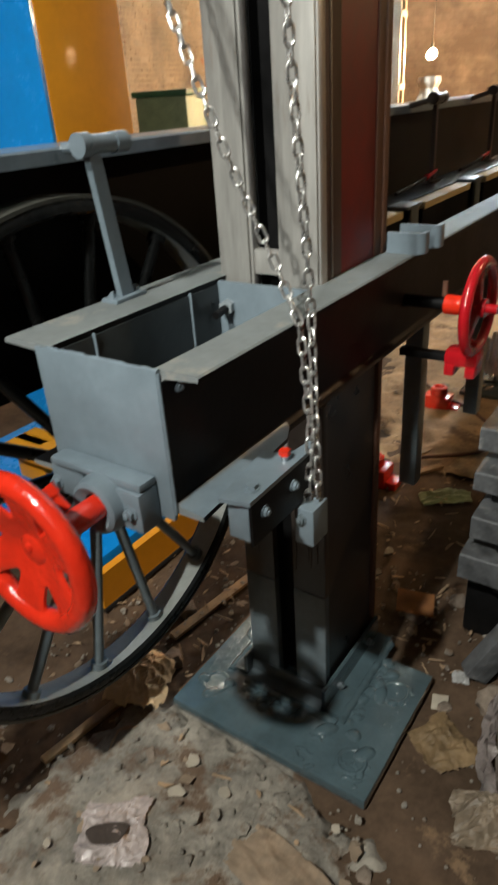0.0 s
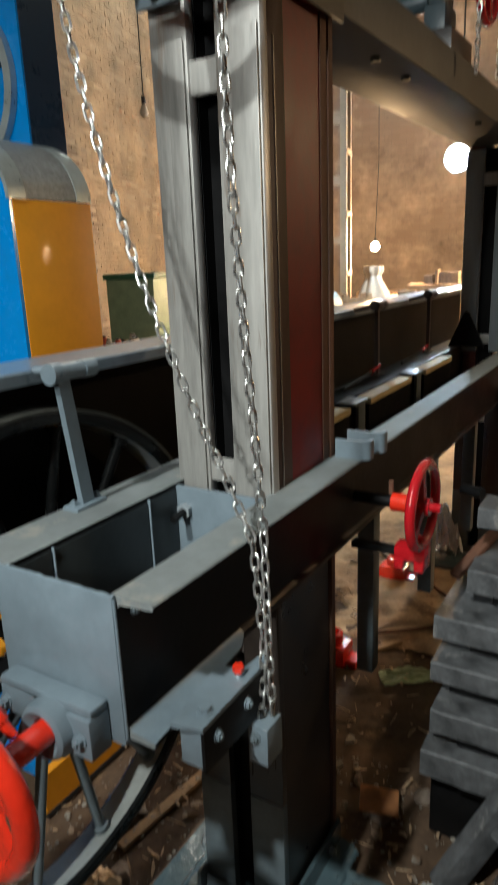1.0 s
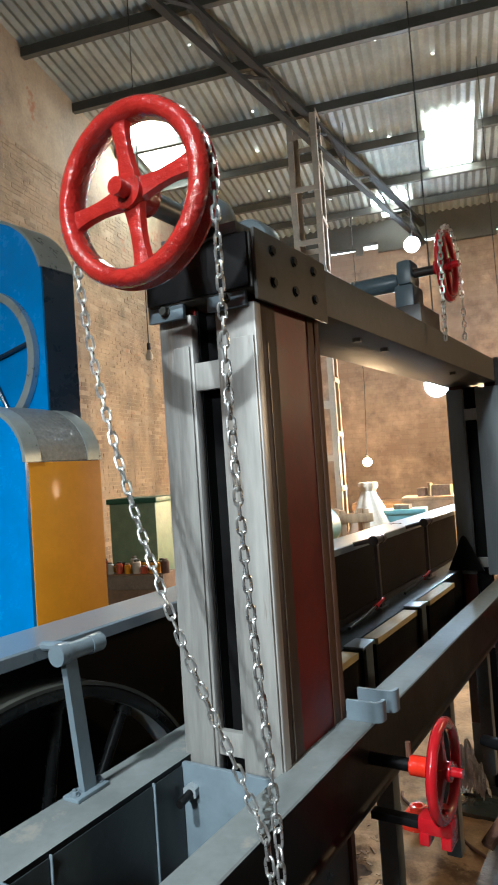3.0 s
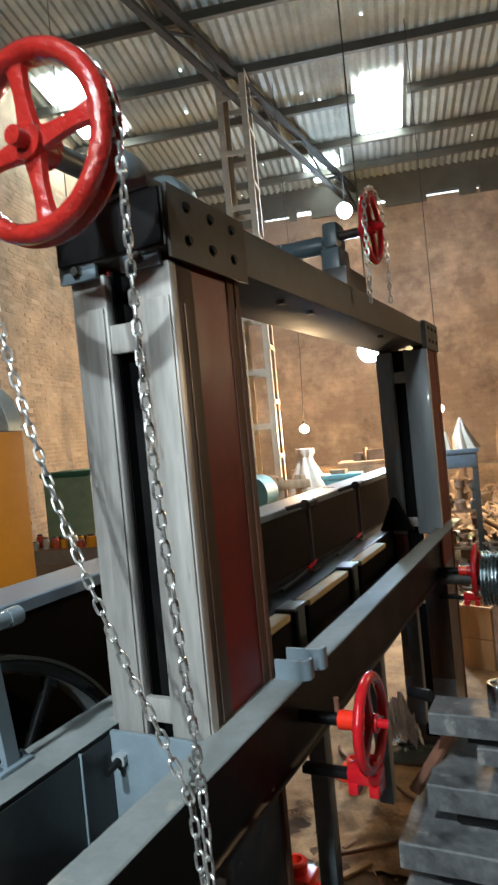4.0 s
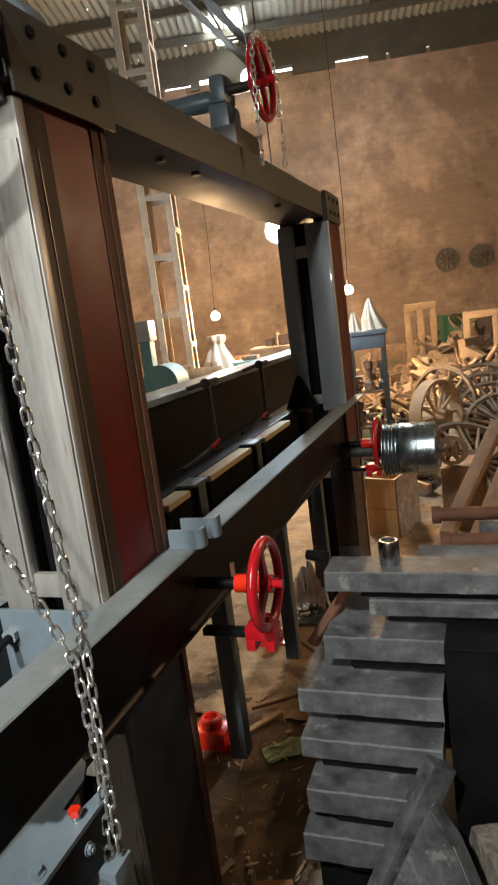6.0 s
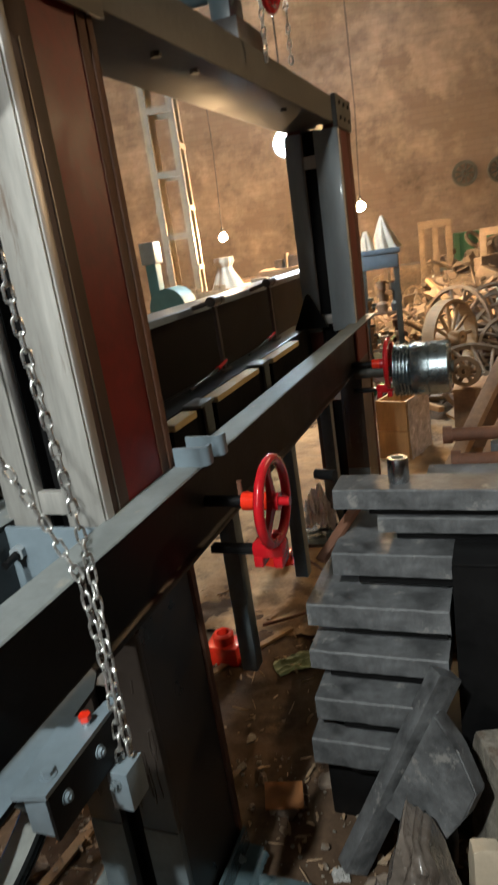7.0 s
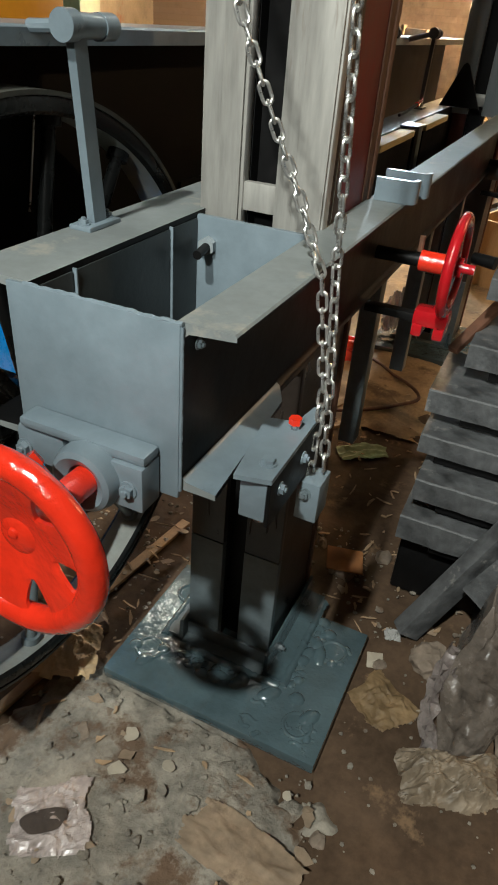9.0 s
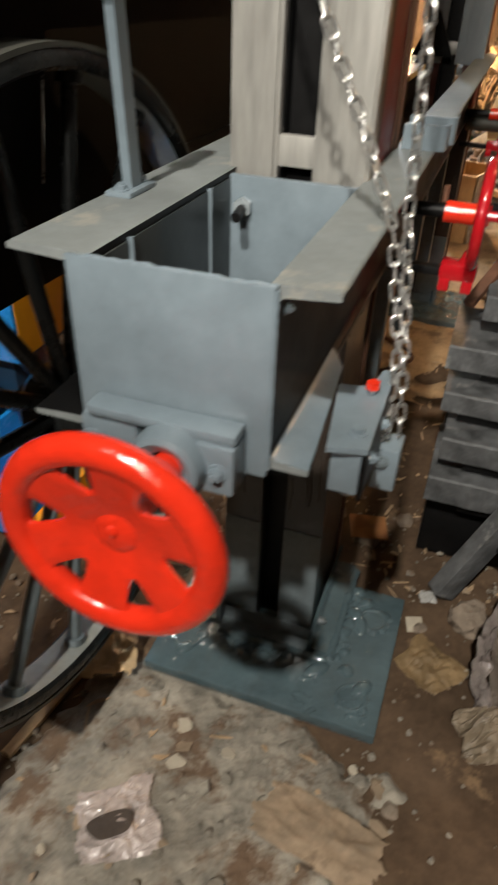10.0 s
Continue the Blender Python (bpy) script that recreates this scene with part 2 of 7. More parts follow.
# shaded copy of the wheel's grey for upper spokes, hub and rim sides
M_SPOKE_SHADE = mat("shaded_spoke_enamel", (0.010, 0.011, 0.011), 0.28, 0, 0.7, 1.3, 6, 50, 0.06, 0.1, 0.0)
M_SPOKE_SHADE.node_tree.nodes["Principled BSDF"].inputs["Specular IOR Level"].default_value = 0.22
M_WRAP = mat("dirty_clear_plastic", (0.36, 0.31, 0.29), 0.22, 0, 0.55, 1.45, 14, 60, 0.5, 0.12, 0.3)
M_STAIN = mat("dark_damp_stain", (0.045, 0.034, 0.028), 0.6, 0, 0.6, 1.4, 20, 90, 0.3)
M_BARK = mat("dull_bark_sheet", (0.27, 0.20, 0.135), 0.85, 0, 0.5, 1.3, 6, 50, 0.35, 0.1, 0, (0.17, 0.12, 0.08), 8, 0.58)
M_GREYL = mat("pale_grey_enamel", (0.29, 0.33, 0.35), 0.4, 0, 0.75, 1.12, 5, 45, 0.08, 0.1, 0.1, (0.18, 0.19, 0.19), 8, 0.62, (1, 1, 0.2))
M_DAMPP = mat("damp_brown_paper", (0.19, 0.125, 0.06), 0.7, 0, 0.5, 1.4, 9, 60, 0.3)
M_CARDO = mat("orange_cardboard", (0.36, 0.15, 0.05), 0.8, 0, 0.6, 1.2, 9, 50, 0.2)
M_PAPER = mat("dirty_white_paper", (0.42, 0.37, 0.29), 0.85, 0, 0.7, 1.15, 9, 50, 0.15)
M_CRATEW = mat("new_crate_timber", (0.50, 0.30, 0.13), 0.7, 0, 0.65, 1.15, 3, 30, 0.2, 0.1, 0, None, 3, 0.6, (6, 6, 1))
M_STRIPW = mat("pale_planed_timber", (0.62, 0.50, 0.26), 0.7, 0, 0.7, 1.15, 3, 30, 0.2, 0.1, 0, None, 3, 0.6, (6, 1, 6))
M_LINING_SHADE = mat("shaded_grey_lining", (0.021, 0.027, 0.029), 0.42, 0, 0.6, 1.4, 6, 50, 0.12, 0.1, 0.0, (0.03, 0.033, 0.033), 7, 0.6)
M_REDC = mat("faded_orange_red", (0.5, 0.08, 0.03), 0.5, 0, 0.7, 1.15, 4, 30, 0.1)
M_BRICKP = mat("rough_ochre_brick", (0.30, 0.225, 0.145), 0.9, 0, 0.55, 1.35, 3, 34, 0.5, 0.05, 0, (0.20, 0.14, 0.09), 1.6, 0.56)
_n, _l = M_BRICKP.node_tree.nodes, M_BRICKP.node_tree.links
_oi, _hs, _mr = _n.new("ShaderNodeObjectInfo"), _n.new("ShaderNodeHueSaturation"), _n.new("ShaderNodeMapRange")
_mr.inputs["To Min"].default_value, _mr.inputs["To Max"].default_value = 0.82, 1.15
_l.new(_oi.outputs["Random"], _mr.inputs["Value"]), _l.new(_mr.outputs[0], _hs.inputs["Value"])
_pb = _n["Principled BSDF"]
_l.new(_pb.inputs["Base Color"].links[0].from_socket, _hs.inputs["Color"]), _l.new(_hs.outputs[0], _pb.inputs["Base Color"])
M_SKY = glow("daylit_sheet", (1.0, 0.97, 0.86), 20.0)
M_HAZE = glow("pale_daylight", (1.0, 0.98, 0.92), 3.0)
M_LEDG = glow("led_glass", (0.85, 0.94, 1.0), 60.0)
M_BULBG = glow("bulb_glass", (1.0, 0.75, 0.45), 60.0)

# ---------------------------------------------------------------- mesh helpers
V = Vector


def box(bm, c, s, rot=None, bevel=0.0):
    """A box of size s about c, its edges rounded by bevel."""
    r = bmesh.ops.create_cube(bm, size=1)
    vs = r["verts"]
    bmesh.ops.scale(bm, verts=vs, vec=s)
    if bevel:
        es = list({e for v in vs for e in v.link_edges})
        br = bmesh.ops.bevel(bm, geom=es, offset=bevel, segments=2, affect="EDGES", profile=0.6)
        vs = list({v for f in br["faces"] for v in f.verts} | {v for v in vs if v.is_valid})
    if rot:
        bmesh.ops.transform(bm, verts=vs, matrix=pose(0, 0, 0, *rot))
    bmesh.ops.translate(bm, verts=vs, vec=c)
    return vs


def box2(bm, lo, hi, bevel=0.0):
    return box(bm, [(a + b) / 2 for a, b in zip(lo, hi)], [abs(b - a) for a, b in zip(lo, hi)], None, bevel)


def rod(bm, a, b, r, r2=None, seg=16):
    """A round bar from a to b."""
    a, b = V(a), V(b)
    d = b - a
    res = bmesh.ops.create_cone(bm, cap_ends=True, segments=seg, radius1=r, radius2=r if r2 is None else r2, depth=d.length)
    m = Matrix.Translation((a + b) / 2) @ d.to_track_quat("Z", "Y").to_matrix().to_4x4()
    bmesh.ops.transform(bm, verts=res["verts"], matrix=m)
    return res["verts"]


def lathe(bm, profile, m=None, seg=40, closed=True):
    """Turns (radius, height) points round z, then moves by m."""
    rings = []
    for i in range(seg):
        a = 2 * math.pi * i / seg
        rings.append([bm.verts.new((r * math.cos(a), r * math.sin(a), h)) for r, h in profile])
    k = len(profile)
    for i in range(seg):
        p, q = rings[i], rings[(i + 1) % seg]
        for j in range(k if closed else k - 1):
            bm.faces.new((p[j], q[j], q[(j + 1) % k], p[(j + 1) % k]))
    vs = [v for r in rings for v in r]
    if m is not None:
        bmesh.ops.transform(bm, verts=vs, matrix=m)
    return vs


def prism(bm, poly, h0, h1, m=None):
    """A flat outline in x and y, drawn out from h0 to h1 along z, then moved by m."""
    lo = [bm.verts.new((x, y, h0)) for x, y in poly]
    hi = [bm.verts.new((x, y, h1)) for x, y in poly]
    k = len(poly)
    bm.faces.new(lo[::-1])
    bm.faces.new(hi)
    for i in range(k):
        bm.faces.new((lo[i], lo[(i + 1) % k], hi[(i + 1) % k], hi[i]))
    if m is not None:
        bmesh.ops.transform(bm, verts=lo + hi, matrix=m)
    return lo + hi


def sweep(bm, pts, r, seg=8, closed=False):
    """A round bar along a line of points."""
    pts = [V(p) for p in pts]
    n_ = len(pts)
    rings = []
    side = None
    for i, p in enumerate(pts):
        a = pts[(i - 1) % n_] if closed or i else p
        b = pts[(i + 1) % n_] if closed or i < n_ - 1 else p
        t = (b - a).normalized()
        if side is None:
            side = t.orthogonal().normalized()
        side = (side - t * side.dot(t)).normalized()
        up = t.cross(side)
        rings.append([bm.verts.new(p + r * (math.cos(2 * math.pi * j / seg) * side + math.sin(2 * math.pi * j / seg) * up)) for j in range(seg)])
    for i in range(n_ if closed else n_ - 1):
        p, q = rings[i], rings[(i + 1) % n_]
        for j in range(seg):
            bm.faces.new((p[j], p[(j + 1) % seg], q[(j + 1) % seg], q[j]))
    if not closed:
        bm.faces.new(rings[0][::-1])
        bm.faces.new(rings[-1])


def mesh_of(name, bm, material, smooth=True):
    bmesh.ops.recalc_face_normals(bm, faces=bm.faces)
    me = bpy.data.meshes.new(name)
    bm.to_mesh(me)
    bm.free()
    for mm in material if isinstance(material, (list, tuple)) else [material]:
        me.materials.append(mm)
    if smooth:
        me.shade_smooth()
        me.set_sharp_from_angle(angle=radians(35))
    return me


def part(name, bm, material, parent=None, label="", smooth=True):
    """One mesh object under a thing or a part. The mesh is in the parent's own space."""
    ob = new(name, mesh_of(name, bm, material, smooth))
    if parent is not None:
        ob.parent = parent
    if label:
        ob["label"] = label
    return ob


def thing(name, loc, label, category, group="", kind="", rz=0.0):
    ob = new(name)
    ob.empty_display_size = 0.05
    ob.matrix_world = pose(*loc, 0, 0, rz)
    return tagged(ob, label, category, group, kind)


def lump(bm, c, s, seed, rough=0.35, sub=2, rot=(0, 0, 0)):
    """An uneven stone or clod."""
    r = bmesh.ops.create_icosphere(bm, subdivisions=sub, radius=1)
    o = V((seed * 7.3, seed * 3.1, seed * 1.7))
    for v in r["verts"]:
        k = 1 + rough * noise.noise(v.co * 1.3 + o) + rough * 0.5 * noise.noise(v.co * 3.1 + o)
        q = V([round(a * 2.2) / 2.2 for a in v.co])
        v.co = v.co.lerp(q, 0.35) * k
        v.co = V(a * b for a, b in zip(v.co, s))
    bmesh.ops.transform(bm, verts=r["verts"], matrix=pose(*c, *rot))


def channel(bm, axis, h, flange, length, tw=0.008, tf=0.012, m=None):
    """A rolled steel channel: its back on x = 0, flanges towards +x, depth h along z, drawn along y from 0 to length."""
    r = 0.008
    poly = [(0, 0), (flange - 0.003, 0), (flange, 0.003), (flange, tf * 0.75), (tw + r, tf * 1.2), (tw + 0.002, tf * 1.2 + r * 0.7),
            (tw, tf * 1.2 + r + 0.004), (tw, h - tf * 1.2 - r - 0.004), (tw + 0.002, h - tf * 1.2 - r * 0.7), (tw + r, h - tf * 1.2), (flange, h - tf * 0.75), (flange, h - 0.003), (flange - 0.003, h), (0, h)]
    base = Matrix(((1, 0, 0, 0), (0, 0, 1, 0), (0, 1, 0, 0), (0, 0, 0, 1)))
    prism(bm, poly, 0, length, (m if m is not None else Matrix()) @ base)


def bolt(bm, p, d, r=0.009, h=0.008, stub=0.006):
    """A hexagon bolt head on p, standing out along d."""
    p, d = V(p), V(d).normalized()
    rod(bm, p, p + d * 0.002, r * 1.35, None, 14)
    rod(bm, p + d * 0.002, p + d * (0.002 + h), r, None, 6)
    if stub:
        rod(bm, p + d * (0.002 + h), p + d * (0.002 + h + stub), r * 0.5, None, 8)

# ---------------------------------------------------------------- hall
HALL = 14.0
H0 = pose(0.74, -0.57, 0, 0, 0, HALL)      # the hall's own axes: x along the far wall, y towards it
FAR, LEFT, RIGHT, BACK = 12.0, -4.3, 9.0, -7.0
EAVE = 5.8


def hall(p):
    return H0 @ V(p)


def slab_obj(name, lo, hi, material, label, category, bevel=0.0):
    bm = bmesh.new()
    box2(bm, lo, hi, bevel)
    ob = part(name, bm, material)
    ob.matrix_world = H0
    return tagged(ob, label, category, kind="structure")


slab_obj("wall_far", (LEFT - 0.3, FAR, -0.2), (RIGHT + 0.3, FAR + 0.3, EAVE - 0.22), M_WALL, "tall sooty brick and plaster wall", "wall")
slab_obj("wall_left", (LEFT - 0.3, BACK, -0.2), (LEFT, FAR, EAVE + 1.2), M_BRICK, "tall ochre brick wall", "wall")
slab_obj("wall_right", (RIGHT, BACK, -0.2), (RIGHT + 0.3, FAR, EAVE + 1.2), M_WALL, "sooty brick wall", "wall")
slab_obj("wall_back", (LEFT, BACK - 0.3, -0.2), (RIGHT, BACK, EAVE + 3.2), M_WALL, "sooty brick wall", "wall")

# floor: one uneven sheet of trodden earth
bm = bmesh.new()
NX, NY = 150, 190
xs = [-1.4 + 2.6 * (i / NX) if 0 <= i <= NX else 0 for i in range(NX + 1)]
xs = [-16, -11, -8, -6, -4.5, -3.4, -2.6, -2.0, -1.7] + xs + [1.5, 2.0, 2.8, 4, 6, 9, 13, 18]
ys = [-0.9 + 3.6 * (i / NY) for i in range(NY + 1)]
ys = [-16, -9, -6, -4, -2.6, -1.8, -1.3] + ys + [3.0, 3.5, 4.2, 5, 6, 7, 8.2, 9.5, 11, 13, 16, 20]


def ground_z(x, y):
    p = V((x, y, 0))
    z = 0.018 * noise.noise(p * 2.1) + 0.010 * noise.noise(p * 7) + 0.005 * noise.noise(p * 23) + 0.003 * abs(noise.noise(p * 60))
    flat = max(0.0, 1 - max(abs(x + 0.08) / 0.42, abs(y - 0.5) / 0.36) ** 4)
    return z * (1 - flat) - 0.012


rows_v = [[bm.verts.new((x, y, ground_z(x, y))) for x in xs] for y in ys]
for j in range(len(ys) - 1):
    for i in range(len(xs) - 1):
        bm.faces.new((rows_v[j][i], rows_v[j][i + 1], rows_v[j + 1][i + 1], rows_v[j + 1][i]))
floor = part("floor", bm, M_SOIL)
tagged(floor, "trodden brown earth floor with dust and litter", "floor", kind="structure")

# roof: corrugated sheets that rise from the far wall
SLOPE = 0.10


def roof_z(y):
    return EAVE + 0.25 + SLOPE * (FAR - y)


bm = bmesh.new()
pitch = 0.115
cols = int((RIGHT - LEFT + 0.6) / (pitch / 6))
prev = None
for i in range(cols + 1):
    x = LEFT - 0.3 + i * pitch / 6
    dz = 0.018 * math.cos(2 * math.pi * i / 6)
    cur = [bm.verts.new((x, y, roof_z(y) + dz)) for y in (BACK - 0.3, FAR + 0.5)]
    if prev:
        bm.faces.new((prev[0], cur[0], cur[1], prev[1]))
    prev = cur
ceiling = part("ceiling", bm, M_ROOF)
ceiling.matrix_world = H0
tagged(ceiling, "grey corrugated sheet roof over the hall", "ceiling", kind="structure")
PURLINS = [11.3, 10.47, 9.36, 8.28, 7.2, 6.17, 5.1, 4.05, 3.0, 1.9, 0.8, -1.2, -3.2, -5.2]
k = 0
for y in PURLINS:
    # the purlin at the large rooflight is trimmed round it
    for x0, x1 in ((LEFT, -0.13), (0.55, RIGHT)) if y == 9.36 else ((LEFT, RIGHT),):
        k += 1
        slab_obj("beam_%d" % k, (x0, y - 0.035, roof_z(y) - 0.15), (x1, y + 0.035, roof_z(y) - 0.04), M_STEEL_DK, "dark steel purlin under the roof sheets", "purlin")
for k, x in enumerate((-1.6, 4.6)):
    bm = bmesh.new()
    n_web = 26
    ends = [V((x + 0.33 * (y - 8.0), y, roof_z(y))) for y in (-5.0, FAR - 0.06)]
    for z0, hw in ((0.20, 0.10), (0.52, 0.08)):
        a, b = [p - V((0, 0, z0)) for p in ends]
        vs = box(bm, (0, 0, 0), (hw, (b - a).length, 0.05))
        bmesh.ops.transform(bm, verts=vs, matrix=Matrix.Translation((a + b) / 2) @ (b - a).to_track_quat("Y", "Z").to_matrix().to_4x4())
    for j in range(n_web):
        a, b = [ends[0].lerp(ends[1], (j + d) / n_web) for d in (0, 1)]
        za, zb = (0.2, 0.52) if j % 2 else (0.52, 0.2)
        rod(bm, a - V((0, 0, za)), b - V((0, 0, zb)), 0.022, None, 4)
    ob = part("truss_%d" % (k + 1), bm, M_SOOT, smooth=False)
    ob.matrix_world = H0
    tagged(ob, "dark steel roof truss", "truss", kind="structure")

# ---------------------------------------------------------------- the machine
machine = thing("sawmill_frame", (0, 0, 0), "large grey-painted steel channel machine frame with columns and hand wheels", "machine")
TOP, BOT = 1.207, 0.957
XL = -0.242
LEN = 3.24
C1, C2, CD = 0.496, 2.93, 0.30


def mirror_x(x):
    return Matrix.Translation((x, 0, 0)) @ Matrix.Diagonal((-1, 1, 1, 1))


bm = bmesh.new()
channel(bm, "y", 0.25, 0.08, LEN, m=Matrix.Translation((-0.008, 0.008, BOT)))
bmesh.ops.bisect_plane(bm, geom=list(bm.verts) + list(bm.edges) + list(bm.faces), plane_co=(0, 0.30, 0), plane_no=(0, 1, 0))
bmesh.ops.bisect_plane(bm, geom=list(bm.verts) + list(bm.edges) + list(bm.faces), plane_co=(0, 0.34, 0), plane_no=(0, 1, 0))
for v in bm.verts:
    if v.co.z < BOT + 0.02 and v.co.x > 0.04:
        v.co.x = 0.054 if v.co.y < 0.1 else 0.030 if v.co.y < 0.32 else 0.010
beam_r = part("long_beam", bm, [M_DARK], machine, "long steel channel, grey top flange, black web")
bm = bmesh.new()
channel(bm, "y", 0.25, 0.118, LEN, m=mirror_x(XL + 0.008) @ Matrix.Translation((0, 0.008, BOT)))
bmesh.ops.bisect_plane(bm, geom=list(bm.verts) + list(bm.edges) + list(bm.faces), plane_co=(0, 0.85, 0), plane_no=(0, 1, 0))
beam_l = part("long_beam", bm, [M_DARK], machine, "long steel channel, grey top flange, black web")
# webs stay black, flanges and near ends turn grey by face direction
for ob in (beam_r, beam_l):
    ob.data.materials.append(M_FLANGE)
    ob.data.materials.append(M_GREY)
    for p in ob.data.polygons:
        # lower flange past y 0.35 is black: top flange's shade in its colour
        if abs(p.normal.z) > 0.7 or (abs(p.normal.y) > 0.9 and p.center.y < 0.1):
            # left beam's flanges are black past y 0.85
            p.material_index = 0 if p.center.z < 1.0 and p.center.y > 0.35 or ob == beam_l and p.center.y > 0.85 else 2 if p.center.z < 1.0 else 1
# end plate
bm = bmesh.new()
box2(bm, (XL - 0.024, 0.0, BOT - 0.012), (0.0, 0.0075, TOP - 0.001), 0.003)
part("end_plate", bm, M_GREY, machine, "smooth grey-blue painted end plate")
# partition plates inside the box
bm = bmesh.new()
box2(bm, (XL + 0.009, 0.462, BOT), (-0.009, 0.474, TOP - 0.004), 0.002)
part("partition_plate", bm, M_GREY, machine)


def paint_faces(ob, index, test):
    for p in ob.data.polygons:
        if test(p):
            p.material_index = index


def column(y0, top, front, flank, spread=0.0):
    """Box column with a slot: side channels, bare guide bars in front, tie plates in the slot."""
    col = new("column")
    col.parent = machine
    col["label"] = "box column of two red-primed channels with bare guide bars"
    for s, xo in ((1, -0.010 + spread), (-1, -0.236)):
        # side channel: back outwards, flanges inwards
        bm = bmesh.new()
        base = Matrix.Translation((xo, y0 + 0.028, 1.0)) @ Matrix(((-s, 0, 0, 0), (0, 1, 0, 0), (0, 0, 1, 0), (0, 0, 0, 1)))
        poly = [(0.0, 0.006), (0.006, 0.0), (0.070, 0.0), (0.070, 0.011), (0.009, 0.014), (0.009, 0.246), (0.070, 0.249), (0.070, 0.26), (0.006, 0.26), (0.0, 0.254)]
        prism(bm, poly, 0, top - 1.0, base)
        part("side_channel", bm, flank, col, "red-primed side channel with rust tints")
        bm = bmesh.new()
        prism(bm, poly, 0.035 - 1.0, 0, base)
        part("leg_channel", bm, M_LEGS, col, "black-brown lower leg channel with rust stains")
        # bare brown corner in front of the red paint, dark strip behind it
        for ya, yb, m_ in ((0.030, 0.096, M_SCALE), (0.256, 0.2875, M_RUST)):
            bm = bmesh.new()
            box2(bm, (xo + 0.0004 * s, y0 + ya, TOP), (xo + 0.0035 * s, y0 + yb, top - 0.012), 0.001)
            part("corner_strip", bm, m_, col, "bare brown steel strip")
        # guide bar in front and edge bar behind
        x0, x1 = (-0.098, -0.001 + spread) if s > 0 else (-0.247, -0.160)
        bm = bmesh.new()
        box2(bm, (x0, y0, TOP - 0.03), (x1, y0 + 0.0275, top - 0.02), 0.005)
        bar = part("guide_bar", bm, [front, M_EDGE_LIT], col, "flat ground steel guide bar, edge highlights painted pale")
        # side faces go pale to hold the lamp highlight along the bar edges
        paint_faces(bar, 1, lambda p: abs(p.normal.x) > 0.3)
        bm = bmesh.new()
        xa = x0 + 0.036 if s > 0 else x0 + 0.040
        box2(bm, (xa, y0 - 0.006, TOP - 0.02), (x1 - 0.004 if s > 0 else x1 - 0.006, y0 - 0.0005, top - 0.09), 0.002)
        part("wear_strip", bm, front, col)
        bm = bmesh.new()
        box2(bm, (x0 + 0.02, y0 + 0.289, 0.04), (x1 - 0.002 if s > 0 else x1 - 0.02, y0 + 0.312, top), 0.003)
        part("edge_bar", bm, M_RUST, col)
        bm = bmesh.new()
        xe = xo + 0.0045 * s
        box2(bm, (xe - 0.0012, y0 + 0.052, TOP), (xe + 0.0012, y0 + 0.055, top - 0.1), 0.0)
        part("seam", bm, M_BARE, col)
        # front of the lower leg
        bm = bmesh.new()
        box2(bm, (x0, y0 + 0.004, 0.04), (x1 - 0.004 * s, y0 + 0.0275, 0.40), 0.003)
        part("leg_front", bm, M_LEG, col, "dark grey leg plate")
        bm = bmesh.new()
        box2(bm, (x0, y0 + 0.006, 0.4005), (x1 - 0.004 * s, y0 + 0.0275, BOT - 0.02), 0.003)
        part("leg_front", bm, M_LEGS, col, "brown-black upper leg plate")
        # paint runs on the upper plate
        bm = bmesh.new()
        rr = random.Random(int(y0 * 100) + s)
        for i in range(9):
            x, z = rr.uniform(x0 + 0.01, x1 - 0.012), rr.uniform(0.55, 0.85)
            sweep(bm, [(x + 0.002 * math.sin(j + i), y0 + 0.0065, z - rr.uniform(0.012, 0.018) * j) for j in range(rr.randint(3, 9))], rr.uniform(0.002, 0.0035), 8)
        part("paint_run", bm, M_LEGS, col, "glossy runs of brown paint")["kind"] = "stuff"
    for z0, z1 in ((1.985, 2.045), (1.215, 1.265)):
        bm = bmesh.new()
        box2(bm, (-0.162, y0 + 0.006, z0), (-0.096, y0 + 0.024, z1), 0.002)
        part("tie_plate", bm, M_BARE, col)
    # black plates added in the slot stand in for the shade of the gap
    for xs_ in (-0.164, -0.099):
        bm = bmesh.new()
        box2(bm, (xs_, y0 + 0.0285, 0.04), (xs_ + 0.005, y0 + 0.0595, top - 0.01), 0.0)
        part("slot_side", bm, M_DARK, col, "slot side plate, black as the slot's shade")
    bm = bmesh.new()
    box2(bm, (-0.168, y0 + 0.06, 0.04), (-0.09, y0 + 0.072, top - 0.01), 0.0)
    part("slot_back", bm, M_DARK, col, "plate deep in the slot, black as its shade")
    bm = bmesh.new()
    box2(bm, (-0.158, y0 + 0.006, 0.80), (-0.1, y0 + 0.026, 0.862), 0.003)
    part("leg_tie", bm, M_BARE, col)
    return col


column(C1, 2.172, M_BARE, M_RED_PRIMER)
# far bars use a paler grey that carries the light falling on them
column(C2, 2.172, M_GREYL, M_OXIDE, 0.028)
bm = bmesh.new()
prism(bm, [(-0.285, 1.2085), (-0.105, 1.2085), (-0.185, 1.378), (-0.198, 1.388), (-0.211, 1.378)], 2.86, 2.874, Matrix(((1, 0, 0, 0), (0, 0, 1, 0), (0, 1, 0, 0), (0, 0, 0, 1))))
part("gusset_plate", bm, M_DARK, machine, "black triangular gusset plate at the far column")

